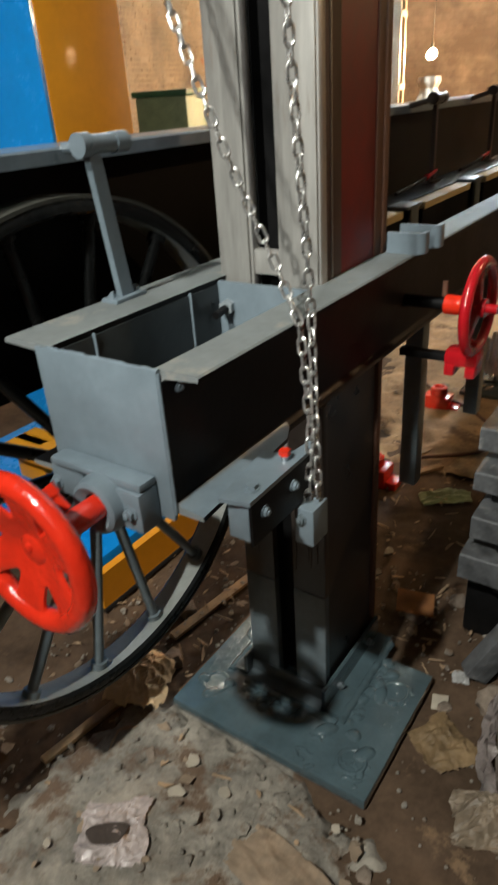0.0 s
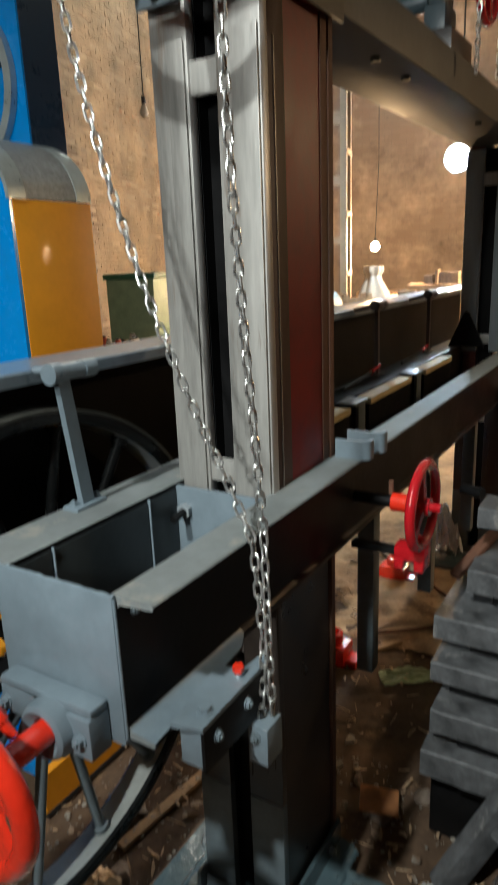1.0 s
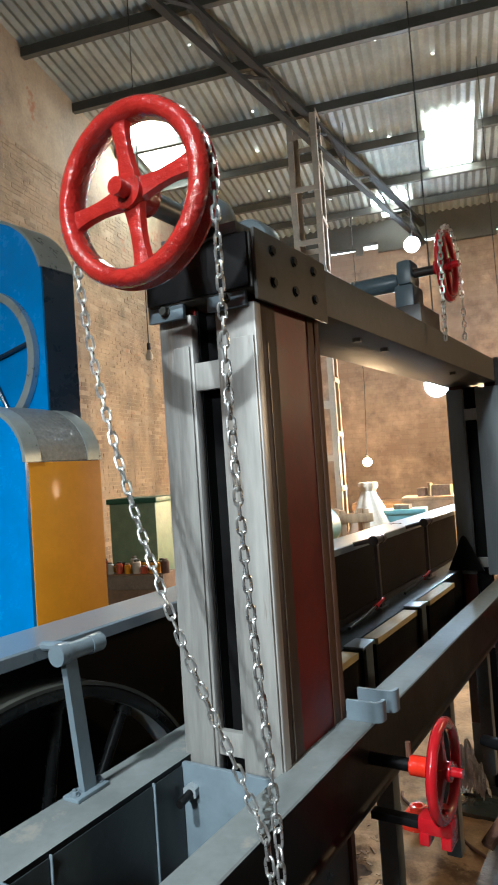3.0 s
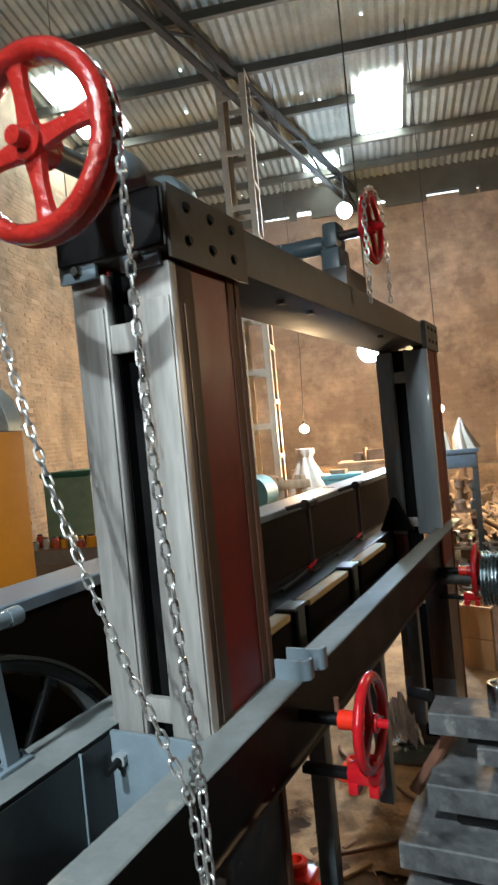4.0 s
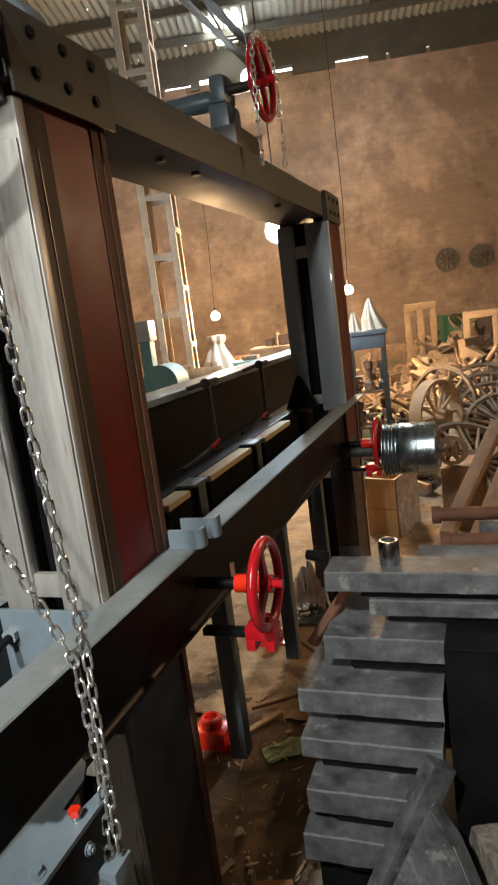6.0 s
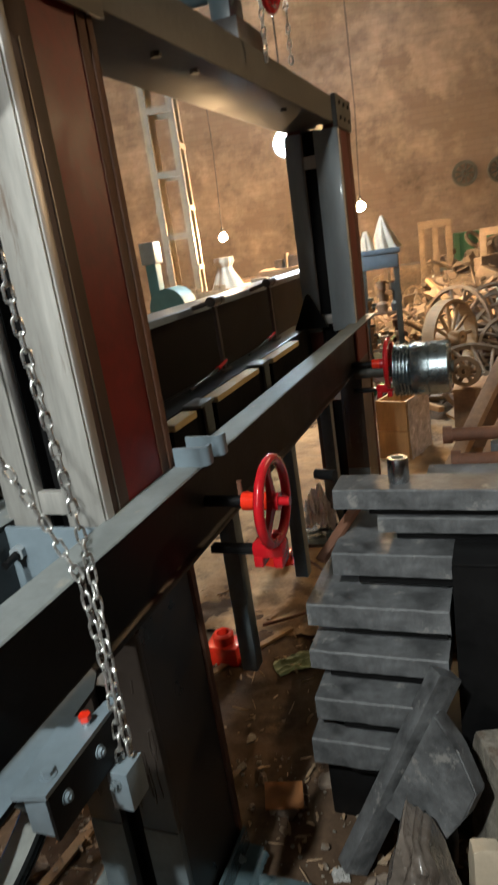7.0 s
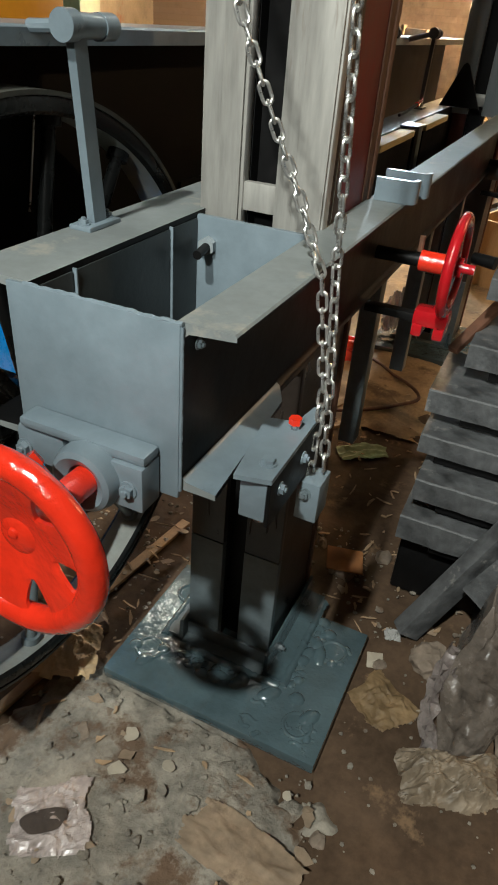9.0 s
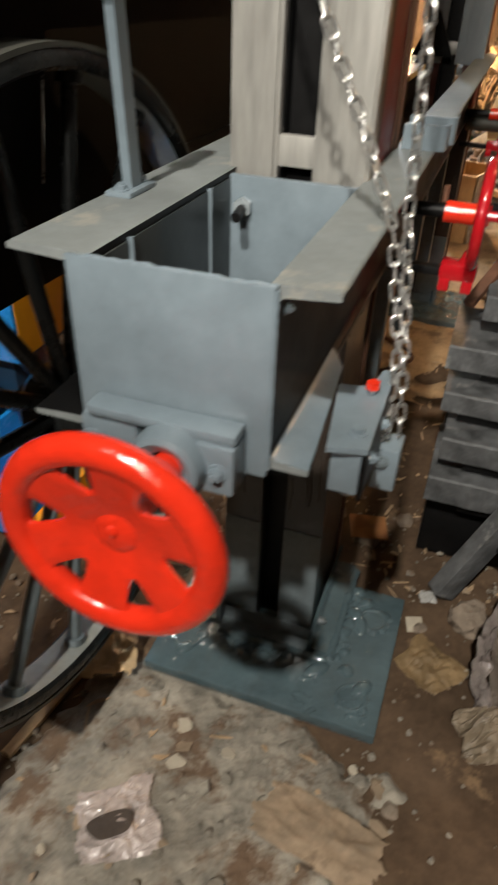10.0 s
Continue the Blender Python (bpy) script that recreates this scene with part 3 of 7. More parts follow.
for k, yc in enumerate((C1, C2)):
    base = new("base_plate")
    base.parent = machine
    base["label"] = "thick glossy grey steel base plate with anchor discs"
    bm = bmesh.new()
    box2(bm, (-0.385, yc - 0.212, 0.0), (0.215, yc + 0.24, 0.035), 0.006)
    pr0 = random.Random(7)
    part("plate", bm, M_GREYW, base)
    for x, y in ((0.14, yc - 0.13), (0.145, yc + 0.13), (-0.31, yc - 0.10), (-0.31, yc + 0.13)):
        bm = bmesh.new()
        lathe(bm, [(0.0, 0.0), (0.040, 0.0), (0.0405, 0.002), (0.0395, 0.004), (0.0375, 0.0052), (0.0355, 0.0056), (0.0335, 0.005), (0.0315, 0.0035), (0.030, 0.002), (0.0, 0.002)], pose(x, y, 0.0345, pr0.uniform(-1.2, 1.2), pr0.uniform(-1.2, 1.2)), 40, False)
        part("anchor_disc", bm, M_GREYW, base)
    # weld beads under thick wet paint
    wr_ = random.Random(31 + k)
    for a_, b_ in (((-0.24, yc - 0.047), (0.056, yc - 0.047)), ((0.060, yc - 0.04), (0.060, yc + 0.30)), ((-0.30, yc - 0.04), (-0.30, yc + 0.30))):
        n_ = 40
        bm = bmesh.new()
        pts_ = [(a_[0] + (b_[0] - a_[0]) * i / n_ + wr_.gauss(0, 0.0015), a_[1] + (b_[1] - a_[1]) * i / n_ + wr_.gauss(0, 0.0015), 0.0335 + wr_.gauss(0, 0.0008)) for i in range(n_ + 1)]
        sweep(bm, pts_, 0.013, 12)
        part("weld_bead", bm, M_GREYW, base)
    # drops of thick wet paint along the welds and edges
    pr_ = random.Random(20 + k)
    bm = bmesh.new()
    for i in range(90):
        if i < 30:
            x, y = pr_.uniform(-0.24, 0.07), yc - 0.065 - abs(pr_.gauss(0, 0.02))
        elif i < 65:
            x, y = 0.075 + abs(pr_.gauss(0, 0.02)), pr_.uniform(yc - 0.06, yc + 0.22)
        else:
            q = pr_.choice(((0.14, yc - 0.13), (0.145, yc + 0.13), (-0.31, yc - 0.10)))
            a = pr_.uniform(0, 6.3)
            x, y = q[0] + 0.04 * math.cos(a), q[1] + 0.04 * math.sin(a)
        s_ = pr_.uniform(0.003, 0.011) if i % 4 else pr_.uniform(0.013, 0.021)
        c_ = bmesh.ops.create_icosphere(bm, subdivisions=2, radius=1.0)
        m_ = pose(x, y, 0.0352, 0, 0, pr_.uniform(0, 180)) @ Matrix.Diagonal((s_ * pr_.uniform(1, 2.2), s_, s_ * 0.5, 1))
        bmesh.ops.transform(bm, verts=c_["verts"], matrix=m_)
    for i in range(10):
        x, y = pr_.uniform(0.0, 0.20), yc - pr_.uniform(0.07, 0.20)
        l_, a_ = pr_.uniform(0.008, 0.028), pr_.gauss(0, 0.45)
        sweep(bm, [(x + l_ * (j / 4 - 1) * math.cos(a_), y + l_ * (j / 4 - 1) * math.sin(a_) + 0.004 * math.sin(j * 0.9 + i), 0.0328 + 0.0012 * math.sin(j * math.pi / 8)) for j in range(9)], pr_.uniform(0.004, 0.0075), 10)
    part("paint_skin", bm, M_GREYW, base, "wet glossy paint drops")["kind"] = "stuff"
    for s in (1, -1):
        bm = bmesh.new()
        x0 = 0.0 if s > 0 else -0.246
        prism(bm, [(0, 0), (0.055, 0), (0.055, 0.008), (0.012, 0.011), (0.009, 0.07), (0.004, 0.074), (0, 0.074)], 0, 0.34,
              Matrix.Translation((x0, yc - 0.03, 0.036)) @ Matrix.Diagonal((s, 1, 1, 1)) @ Matrix(((1, 0, 0, 0), (0, 0, 1, 0), (0, 1, 0, 0), (0, 0, 0, 1))))
        part("foot_angle", bm, M_GREYW if s > 0 else M_LEG, base, "painted angle iron cleat")
        for dy in (0.05, 0.24):
            bm = bmesh.new()
            bolt(bm, (x0 + 0.009 * s, yc + dy, 0.066), (s, 0, 0), 0.010, 0.009, 0.008)
            part("bolt", bm, M_LEG, base)
    bm = bmesh.new()
    prism(bm, [(0, 0), (0.045, 0), (0.045, 0.008), (0.010, 0.010), (0.008, 0.05), (0, 0.05)], 0, 0.24,
          Matrix.Translation((-0.243, yc + 0.003, 0.036)) @ Matrix(((0, 0, 1, 0), (-1, 0, 0, 0), (0, 1, 0, 0), (0, 0, 0, 1))))
    part("foot_angle", bm, M_LEG, base, "dark angle iron cleat")

# top beam with its bolts
tb = new("top_beam")
tb.parent = machine
tb["label"] = "dark grey box beam across the column tops"
bm = bmesh.new()
box2(bm, (-0.252, C1 - 0.03, 2.176), (0.006, C1 - 0.0205, 2.286), 0.002)
part("end_cap", bm, M_DARK, tb, "black end cap")
bm = bmesh.new()
box2(bm, (-0.255, C1 - 0.02, 2.1725), (0.010, C2 + CD + 0.06, 2.288), 0.004)
part("beam", bm, M_TOPB, tb)
for yc in (C1, C2):
    bm = bmesh.new()
    box2(bm, (0.0105, yc - 0.015, 2.150), (0.018 if yc == C1 else 0.034, yc + 0.325, 2.296), 0.002)
    part("joint_plate", bm, M_TOPB, tb)
    for i in range(3):
        for z in (2.195, 2.262):
            bm = bmesh.new()
            bolt(bm, (0.0185 if yc == C1 else 0.0345, yc + 0.055 + 0.10 * i, z), (1, 0, 0), 0.009, 0.004, 0.0)
            part("bolt", bm, M_DARK, tb)
for y in (1.18, 1.42, 2.3):
    bm = bmesh.new()
    rod(bm, (-0.05, y, 2.160), (-0.05, y, 2.172), 0.014, None, 6)
    part("nut", bm, M_STEEL_DK, tb)
# clips under the beam at the guide tops
for x0, x1 in ((-0.262, -0.168), (-0.106, -0.012)):
    bm = bmesh.new()
    box2(bm, (x0, C1 - 0.016, 2.142), (x1, C1 - 0.004, 2.186), 0.002)
    c = part("clip", bm, M_GREY, machine, "small grey steel clip")
    bm = bmesh.new()
    bolt(bm, ((x0 + x1) / 2, C1 - 0.016, 2.164), (0, -1, 0), 0.010, 0.008, 0.0)
    part("bolt", bm, M_STEEL_DK, c)

# beams' small fittings
stud = new("stud_bolt")
stud.parent = machine
bm = bmesh.new()
rod(bm, (-0.206, 0.462, 1.152), (-0.200, 0.405, 1.147), 0.0085, None, 12)
part("stud", bm, M_DARK, stud, "black threaded stud")
bm = bmesh.new()
rod(bm, (-0.207, 0.4615, 1.152), (-0.205, 0.446, 1.151), 0.0165, None, 6)
part("nut", bm, M_GREYL, stud, "pale hexagon nut")
# linings carry the shade inside the box as a darker grey
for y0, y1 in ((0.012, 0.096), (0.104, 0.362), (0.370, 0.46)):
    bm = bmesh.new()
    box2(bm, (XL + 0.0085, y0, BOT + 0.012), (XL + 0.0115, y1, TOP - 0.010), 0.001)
    part("liner", bm, M_LINING_SHADE, machine, "grey lining plate darkened for the box's inner shade")
for y in (0.100, 0.366):
    bm = bmesh.new()
    box2(bm, (XL + 0.0085, y - 0.0015, BOT + 0.012), (XL + 0.0155, y + 0.0015, TOP - 0.006), 0.0006)
    part("rib", bm, M_GREY, machine)
for y, z in ((0.045, 1.165),):
    bm = bmesh.new()
    bolt(bm, (0.0005, y, z), (1, 0, 0), 0.006, 0.005, 0.003)
    part("bolt", bm, M_GREY, machine)
# ragged weld along the plate's top corner
bm = bmesh.new()
sweep(bm, [(-0.238 + 0.24 * i / 60, 0.004 + 0.0015 * noise.noise(V((i * 0.7, 0, 0))), TOP - 0.0015 + 0.0035 * noise.noise(V((i * 0.23, 3, 0)))) for i in range(61)], 0.0032, 8)
sweep(bm, [(0.001 + 0.001 * noise.noise(V((i * 0.6, 9, 0))), 0.004, BOT + 0.245 * i / 50) for i in range(51)], 0.0026, 8)
part("weld_bead", bm, M_GREY, machine)
# angle brackets on the beam behind the column
for x0, x1, y, h in ((0.006, 0.092, 0.790, 0.047), (0.006, 0.100, 0.862, 0.052)):
    b = new("bracket")
    b.parent = machine
    r = 0.020
    bend = [(x1 - r + r * math.sin(a), y + r - r * math.cos(a)) for a in [math.pi / 2 * i / 8 for i in range(9)]]
    inner = [(x1 - r + (r - 0.009) * math.sin(a), y + r - (r - 0.009) * math.cos(a)) for a in [math.pi / 2 * i / 8 for i in range(8, -1, -1)]]
    bm = bmesh.new()
    prism(bm, [(x0, y)] + bend + [(x1, y + 0.034), (x1 - 0.009, y + 0.034)] + inner + [(x0, y + 0.009)], TOP + 0.001, TOP + h)
    part("upright", bm, M_GREY, b)
    bm = bmesh.new()
    box2(bm, (x0, y + 0.0095, TOP + 0.001), (x1 - 0.016, y + 0.068, TOP + 0.006), 0.0015)
    part("foot", bm, M_GREY, b)

# guard behind the flywheel: black back, grey top with a lip
guard = new("wheel_guard")
guard.parent = machine
guard["label"] = "long black guard panel with a pale grey top flange"
bm = bmesh.new()
box2(bm, (-0.566, -1.1, 1.005), (-0.558, 4.15, 1.485), 0.0)
part("panel", bm, M_PANEL, guard, "glossy black panel")
bm = bmesh.new()
box2(bm, (-0.556, 0.95, 0.85), (-0.550, 4.15, 1.14), 0.0)
part("lower_panel", bm, M_DARK, guard, "black lower panel")
# bright rod added to draw the highlight streak of a glossy spoke
bm = bmesh.new()
rod(bm, (-0.556, 0.424, 1.352), (-0.556, 0.382, 1.170), 0.0022, None, 8)
part("bright_wire", bm, M_CHAIN, guard, "thin bright rod standing in for a highlight streak")
bm = bmesh.new()
prism(bm, [(-0.57, 1.487), (-0.422, 1.487), (-0.422, 1.468), (-0.414, 1.468), (-0.414, 1.492), (-0.418, 1.496), (-0.57, 1.496)], -1.1, 4.15, Matrix(((1, 0, 0, 0), (0, 0, 1, 0), (0, 1, 0, 0), (0, 0, 0, 1))))
part("top_flange", bm, M_GREY, guard)
for ob in guard.children:
    for v in ob.data.vertices:
        v.co.z -= 0.002 + 0.010 * max(0.0, v.co.y - 0.4)


def arm(y, thick=1.0, M_GREY=M_GREY):
    a = new("support_arm")
    a.parent = machine
    a["label"] = "grey upright flat bar with a round cross head"
    bm = bmesh.new()
    box2(bm, (-0.342, y - 0.045, TOP), (-0.300, y + 0.040, TOP + 0.008), 0.002)
    part("foot", bm, M_GREY, a)
    for d in (-0.034, 0.030):
        bm = bmesh.new()
        bolt(bm, (-0.321, y + d, TOP + 0.008), (0, 0, 1), 0.008, 0.006, 0.004)
        part("bolt", bm, M_GREY, a)
    w0, w1 = 0.016 * thick, 0.0145 * thick
    xt, yt = -0.304, y - 0.046
    bm = bmesh.new()
    lo = [(-0.327, y - w0), (-0.312, y - w0), (-0.312, y + w0), (-0.327, y + w0)]
    hi = [(xt - 0.007, yt - w1), (xt + 0.007, yt - w1), (xt + 0.007, yt + w1), (xt - 0.007, yt + w1)]
    vl = [bm.verts.new((*p, TOP + 0.006)) for p in lo]
    vh = [bm.verts.new((*p, 1.478)) for p in hi]
    bm.faces.new(vl[::-1]), bm.faces.new(vh)
    for i in range(4):
        bm.faces.new((vl[i], vl[(i + 1) % 4], vh[(i + 1) % 4], vh[i]))
    part("bar", bm, M_GREY, a)
    bm = bmesh.new()
    rod(bm, (xt, yt - 0.024, 1.490), (xt - 0.004, yt + 0.085, 1.488), 0.0165, None, 24)
    rod(bm, (xt, yt - 0.030, 1.490), (xt, yt - 0.006, 1.490), 0.0205, None, 24)
    rod(bm, (xt - 0.003, yt + 0.055, 1.488), (xt - 0.004, yt + 0.088, 1.488), 0.0185, None, 24)
    part("cross_head", bm, M_GREY, a)
    bm = bmesh.new()
    rod(bm, (xt - 0.012, yt + 0.04, 1.488), (-0.418, yt + 0.04, 1.482 - 0.010 * max(0.0, y - 0.4)), 0.010, None, 10)
    part("lug", bm, M_GREY, a)


arm(0.277)
arm(1.93, 0.7, M_LEGS)
arm(2.62, 0.7, M_LEGS)

# guide blocks with timber tops between the columns
for y0, y1, z in ((1.16, 1.33, 1.204), (1.50, 1.95, 1.204), (2.13, 2.55, 1.204)):
    g = new("guide_block")
    g.parent = machine
    g["label"] = "black steel block with a raw timber top"
    bm = bmesh.new()
    box2(bm, (-0.233, y0, 0.98), (-0.185, y1, z - 0.022), 0.003)
    part("block", bm, M_DARK, g)
    bm = bmesh.new()
    box2(bm, (-0.233, y0 + 0.004, z - 0.0215), (-0.178, y1 - 0.004, z), 0.003)
    part("timber_top", bm, M_STRIPW, g, "raw pale timber strip")
for y in (1.42, 2.04):
    g = new("strap_bracket")
    g.parent = machine
    bm = bmesh.new()
    box2(bm, (-0.19, y - 0.03, 0.99), (-0.178, y + 0.03, 1.204), 0.002)
    part("plate", bm, M_LEG, g)
    bm = bmesh.new()
    box2(bm, (-0.24, y - 0.075, 1.2045), (-0.17, y + 0.035, 1.214), 0.002)
    part("cap", bm, M_LEG, g)
for y, dy in ((1.55, 0.28), (2.18, 0.30)):
    g = new("lever")
    g.parent = machine
    bm = bmesh.new()
    sweep(bm, [(-0.30, y, TOP + 0.012), (-0.30, y + dy * 0.5, TOP + 0.018), (-0.305, y + dy, TOP + 0.028)], 0.006, 8)
    part("rod", bm, M_DARK, g)
    bm = bmesh.new()
    rod(bm, (-0.305, y + dy, TOP + 0.028), (-0.308, y + dy + 0.10, TOP + 0.04), 0.010, 0.008, 12)
    part("grip", bm, M_CRIMSON, g, "red plastic grip")


# ---------------------------------------------------------------- wheels of the machine
FACE_Y = Matrix(((1, 0, 0, 0), (0, 0, -1, 0), (0, 1, 0, 0), (0, 0, 0, 1)))   # wheel axis along y, front towards -y
FACE_X = Matrix(((0, 0, 1, 0), (1, 0, 0, 0), (0, 1, 0, 0), (0, 0, 0, 1)))    # wheel axis along x


def holder(name, m, label):
    w = new(name)
    w.parent = machine
    w.matrix_local = m
    w["label"] = label
    return w


def windowed_wheel(m, R, M_RED=M_RED):
    """Pressed hand wheel: thick round rim, dished web with six windows."""
    w = holder("hand_wheel", m @ pose(0, 0, 0, 0, 0, 50), "bright red pressed hand wheel with six windows")
    bm = bmesh.new()
    lathe(bm, [(R - 0.019 + 0.019 * math.cos(a), 0.004 + 0.017 * math.sin(a)) for a in [2 * math.pi * i / 14 for i in range(14)]], None, 72)
    part("rim", bm, M_RED, w)
    bm = bmesh.new()
    K, rows_n = 7, 44
    rad = [0.022 + 0.10 * i / rows_n for i in range(rows_n + 1)]

    def half(r):
        """Half the angle of a window at the radius r."""
        f = (r - 0.060) / 0.046
        return (0.005 + 0.020 * f) * max(0.0, 1 - (2 * f - 1) ** 4) ** 0.5 / r if 0 < f < 1 else 0.0

    for sector in range(6):
        for side in (-1, 1):
            lay = []
            for off in (-0.005, 0.005):
                lay.append([])
                for r in rad:
                    dish = -0.012 * math.cos(math.pi * min(1, r / 0.12)) - 0.004 + off
                    h0 = half(r)
                    row = []
                    for j in range(K + 1):
                        a = sector * math.pi / 3 + side * (h0 + (math.pi / 6 - h0) * j / K)
                        lip = 0.0022 * max(0.0, 1 - j / 2) * (1 if off < 0 else -1) if h0 else 0.0
                        row.append(bm.verts.new((r * math.cos(a), r * math.sin(a), dish + lip)))
                    lay[-1].append(row)
            for i in range(rows_n):
                for j in range(K):
                    for g in lay:
                        bm.faces.new((g[i][j], g[i + 1][j], g[i + 1][j + 1], g[i][j + 1]))
                if half(rad[i]) or half(rad[i + 1]):
                    bm.faces.new((lay[0][i][0], lay[0][i + 1][0], lay[1][i + 1][0], lay[1][i][0]))
    bmesh.ops.remove_doubles(bm, verts=bm.verts, dist=0.00005)
    part("web", bm, M_RED, w)
    bm = bmesh.new()
    lathe(bm, [(0.0, -0.03), (0.026, -0.03), (0.030, -0.012), (0.027, -0.0085), (0.020, -0.0055), (0.010, -0.0035), (0.0, -0.003)], None, 32, False)
    lathe(bm, [(0.0, -0.004), (0.008, -0.004), (0.007, -0.0005), (0.004, 0.0015), (0.0, 0.002)], Matrix.Translation((0.004, 0.006, 0)), 16, False)
    part("hub", bm, M_RED, w)
    return w


def cast_wheel(m, R, spokes, turn, label, chain_groove=False, wide=0.04, thick=0.026, M_RED=M_CRIMSON):
    w = holder("hand_wheel", m, label)
    bm = bmesh.new()
    if chain_groove:
        prof = [(R, 0.008), (R - 0.003, 0.015), (R - 0.009, 0.020), (R - 0.018, 0.0225), (R - 0.027, 0.0205), (R - 0.033, 0.015), (R - 0.036, 0.007), (R - 0.037, -0.004), (R - 0.036, -0.02), (R - 0.03, -0.03), (R - 0.002, -0.034), (R, -0.026), (R - 0.012, -0.014), (R - 0.012, -0.006), (R, 0.0)]
    else:
        prof = [(R - 0.015 + 0.015 * math.cos(a), 0.013 * math.sin(a)) for a in [2 * math.pi * i / 12 for i in range(12)]]
    lathe(bm, prof, None, 72)
    part("rim", bm, M_RED, w)
    hub_r = R * 0.19
    for i in range(spokes):
        a = 2 * math.pi * i / spokes + turn
        bm = bmesh.new()
        rows_ = []
        for j in range(6):
            r = hub_r * 0.6 + (R - 0.018 - hub_r * 0.6) * j / 5
            hw = wide * (0.62 - 0.22 * math.sin(math.pi * j / 5)) * (1.0 if j < 5 else 1.25)
            rows_.append([bm.verts.new((r, sx * hw, z)) for sx, z in ((-1, -thick * 0.28), (1, -thick * 0.28), (0.8, thick * 0.22), (0, thick * 0.34), (-0.8, thick * 0.22))])
        for j in range(5):
            for k in range(5):
                bm.faces.new((rows_[j][k], rows_[j][(k + 1) % 5], rows_[j + 1][(k + 1) % 5], rows_[j + 1][k]))
        bm.faces.new(rows_[0]), bm.faces.new(rows_[-1])
        bmesh.ops.rotate(bm, verts=bm.verts, matrix=Matrix.Rotation(a, 3, "Z"))
        part("spoke", bm, M_RED, w)
    bm = bmesh.new()
    rod(bm, (0, 0, -0.045), (0, 0, 0.018), hub_r, None, 28)
    rod(bm, (0, 0, 0.018), (0, 0, 0.045), hub_r * 0.5, None, 20)
    part("hub", bm, M_RED, w)
    return w


WTOP = (-0.109, 0.262, 2.326)
cast_wheel(Matrix.Translation(WTOP) @ FACE_Y, 0.172, 4, radians(8), "red cast chain wheel with four spokes and a grooved rim", True, M_RED=M_BRICKRED)
windowed_wheel(Matrix.Translation((-0.11, -0.2, 0.975)) @ FACE_Y, 0.138)
cast_wheel(Matrix.Translation((0.185, 0.93, 1.062)) @ FACE_X, 0.122, 3, radians(100), "bright red cast hand wheel", False, 0.034)
cast_wheel(Matrix.Translation((0.19, 2.85, 1.0)) @ FACE_X, 0.135, 3, radians(100), "bright red cast hand wheel", False, 0.034)
cast_wheel(Matrix.Translation((0.06, 1.88, 2.525)) @ FACE_X, 0.14, 4, radians(20), "red cast hand wheel on the gear motor", False, 0.034)

# bearing and shaft of the near hand wheel
brg = new("bearing_block")
brg.parent = machine
brg["label"] = "grey-painted flange bearing bolted under the end plate"
bm = bmesh.new()
box2(bm, (-0.079, -0.046, 0.938), (-0.028, -0.001, 1.010), 0.004)
part("ear", bm, M_GREY, brg)
bm = bmesh.new()
box2(bm, (-0.252, -0.034, 0.946), (-0.165, -0.001, 1.010), 0.015)
part("ear", bm, M_GREY, brg)
bm = bmesh.new()
box2(bm, (-0.236, -0.040, 1.0105), (-0.028, -0.001, 1.026), 0.006)
part("backing", bm, M_GREY, brg)
bm = bmesh.new()
lathe(bm, [(0.024, -0.02), (0.050, -0.02), (0.052, 0.03), (0.047, 0.045), (0.040, 0.05), (0.034, 0.047), (0.024, 0.04)], Matrix.Translation((-0.115, -0.02, 0.972)) @ FACE_Y, 40)
part("housing", bm, M_GREY, brg)
for x, y in ((-0.050, -0.046), (-0.235, -0.034)):
    bm = bmesh.new()
    bolt(bm, (x, y, 0.972), (0, -1, 0), 0.010, 0.008, 0.004)
    part("bolt", bm, M_GREY, brg)
shaft = new("wheel_shaft")
shaft.parent = machine
bm = bmesh.new()
rod(bm, (-0.112, 0.0, 0.973), (-0.11, -0.19, 0.975), 0.0215, None, 28)
part("sleeve", bm, M_RED, shaft, "red-painted shaft sleeve")
bm = bmesh.new()
rod(bm, (-0.128, -0.105, 0.99), (-0.15, -0.11, 1.018), 0.0085, None, 12)
rod(bm, (-0.146, -0.109, 1.013), (-0.158, -0.112, 1.028), 0.013, None, 6)
part("set_screw", bm, M_RED, shaft)

# shafts of the side hand wheels
for x1, y, z in ((0.185, 0.93, 1.062), (0.19, 2.85, 1.0)):
    s = new("wheel_shaft")
    s.parent = machine
    bm = bmesh.new()
    rod(bm, (0.0, y, z), (0.115, y, z), 0.016, None, 24)
    part("shaft", bm, M_DARK, s)
    bm = bmesh.new()
    rod(bm, (0.105, y, z), (x1, y, z), 0.024, None, 20)
    part("sleeve", bm, M_RED, s, "red-painted shaft sleeve")
    bm = bmesh.new()
    rod(bm, (0.10, y, z + 0.02), (0.10, y, z + 0.055), 0.007, None, 8)
    part("set_screw", bm, M_RUST, s)
    bm = bmesh.new()
    box(bm, (0.160, y, z - 0.128), (0.085, 0.060, 0.042), None, 0.012)
    for dx in (-0.026, 0.026):
        box(bm, (0.160 + dx, y, z - 0.158), (0.026, 0.066, 0.030), None, 0.006)
    rod(bm, (0.172, y, z - 0.125), (0.178, y, z - 0.085), 0.020, 0.013, 16)
    part("lower_boss", bm, M_CRIMSON, s, "lumpy red cast boss")
    bm = bmesh.new()
    box(bm, (0.06, y, z - 0.135), (0.13, 0.03, 0.02), None, 0.003)
    part("boss_arm", bm, M_DARK, s)

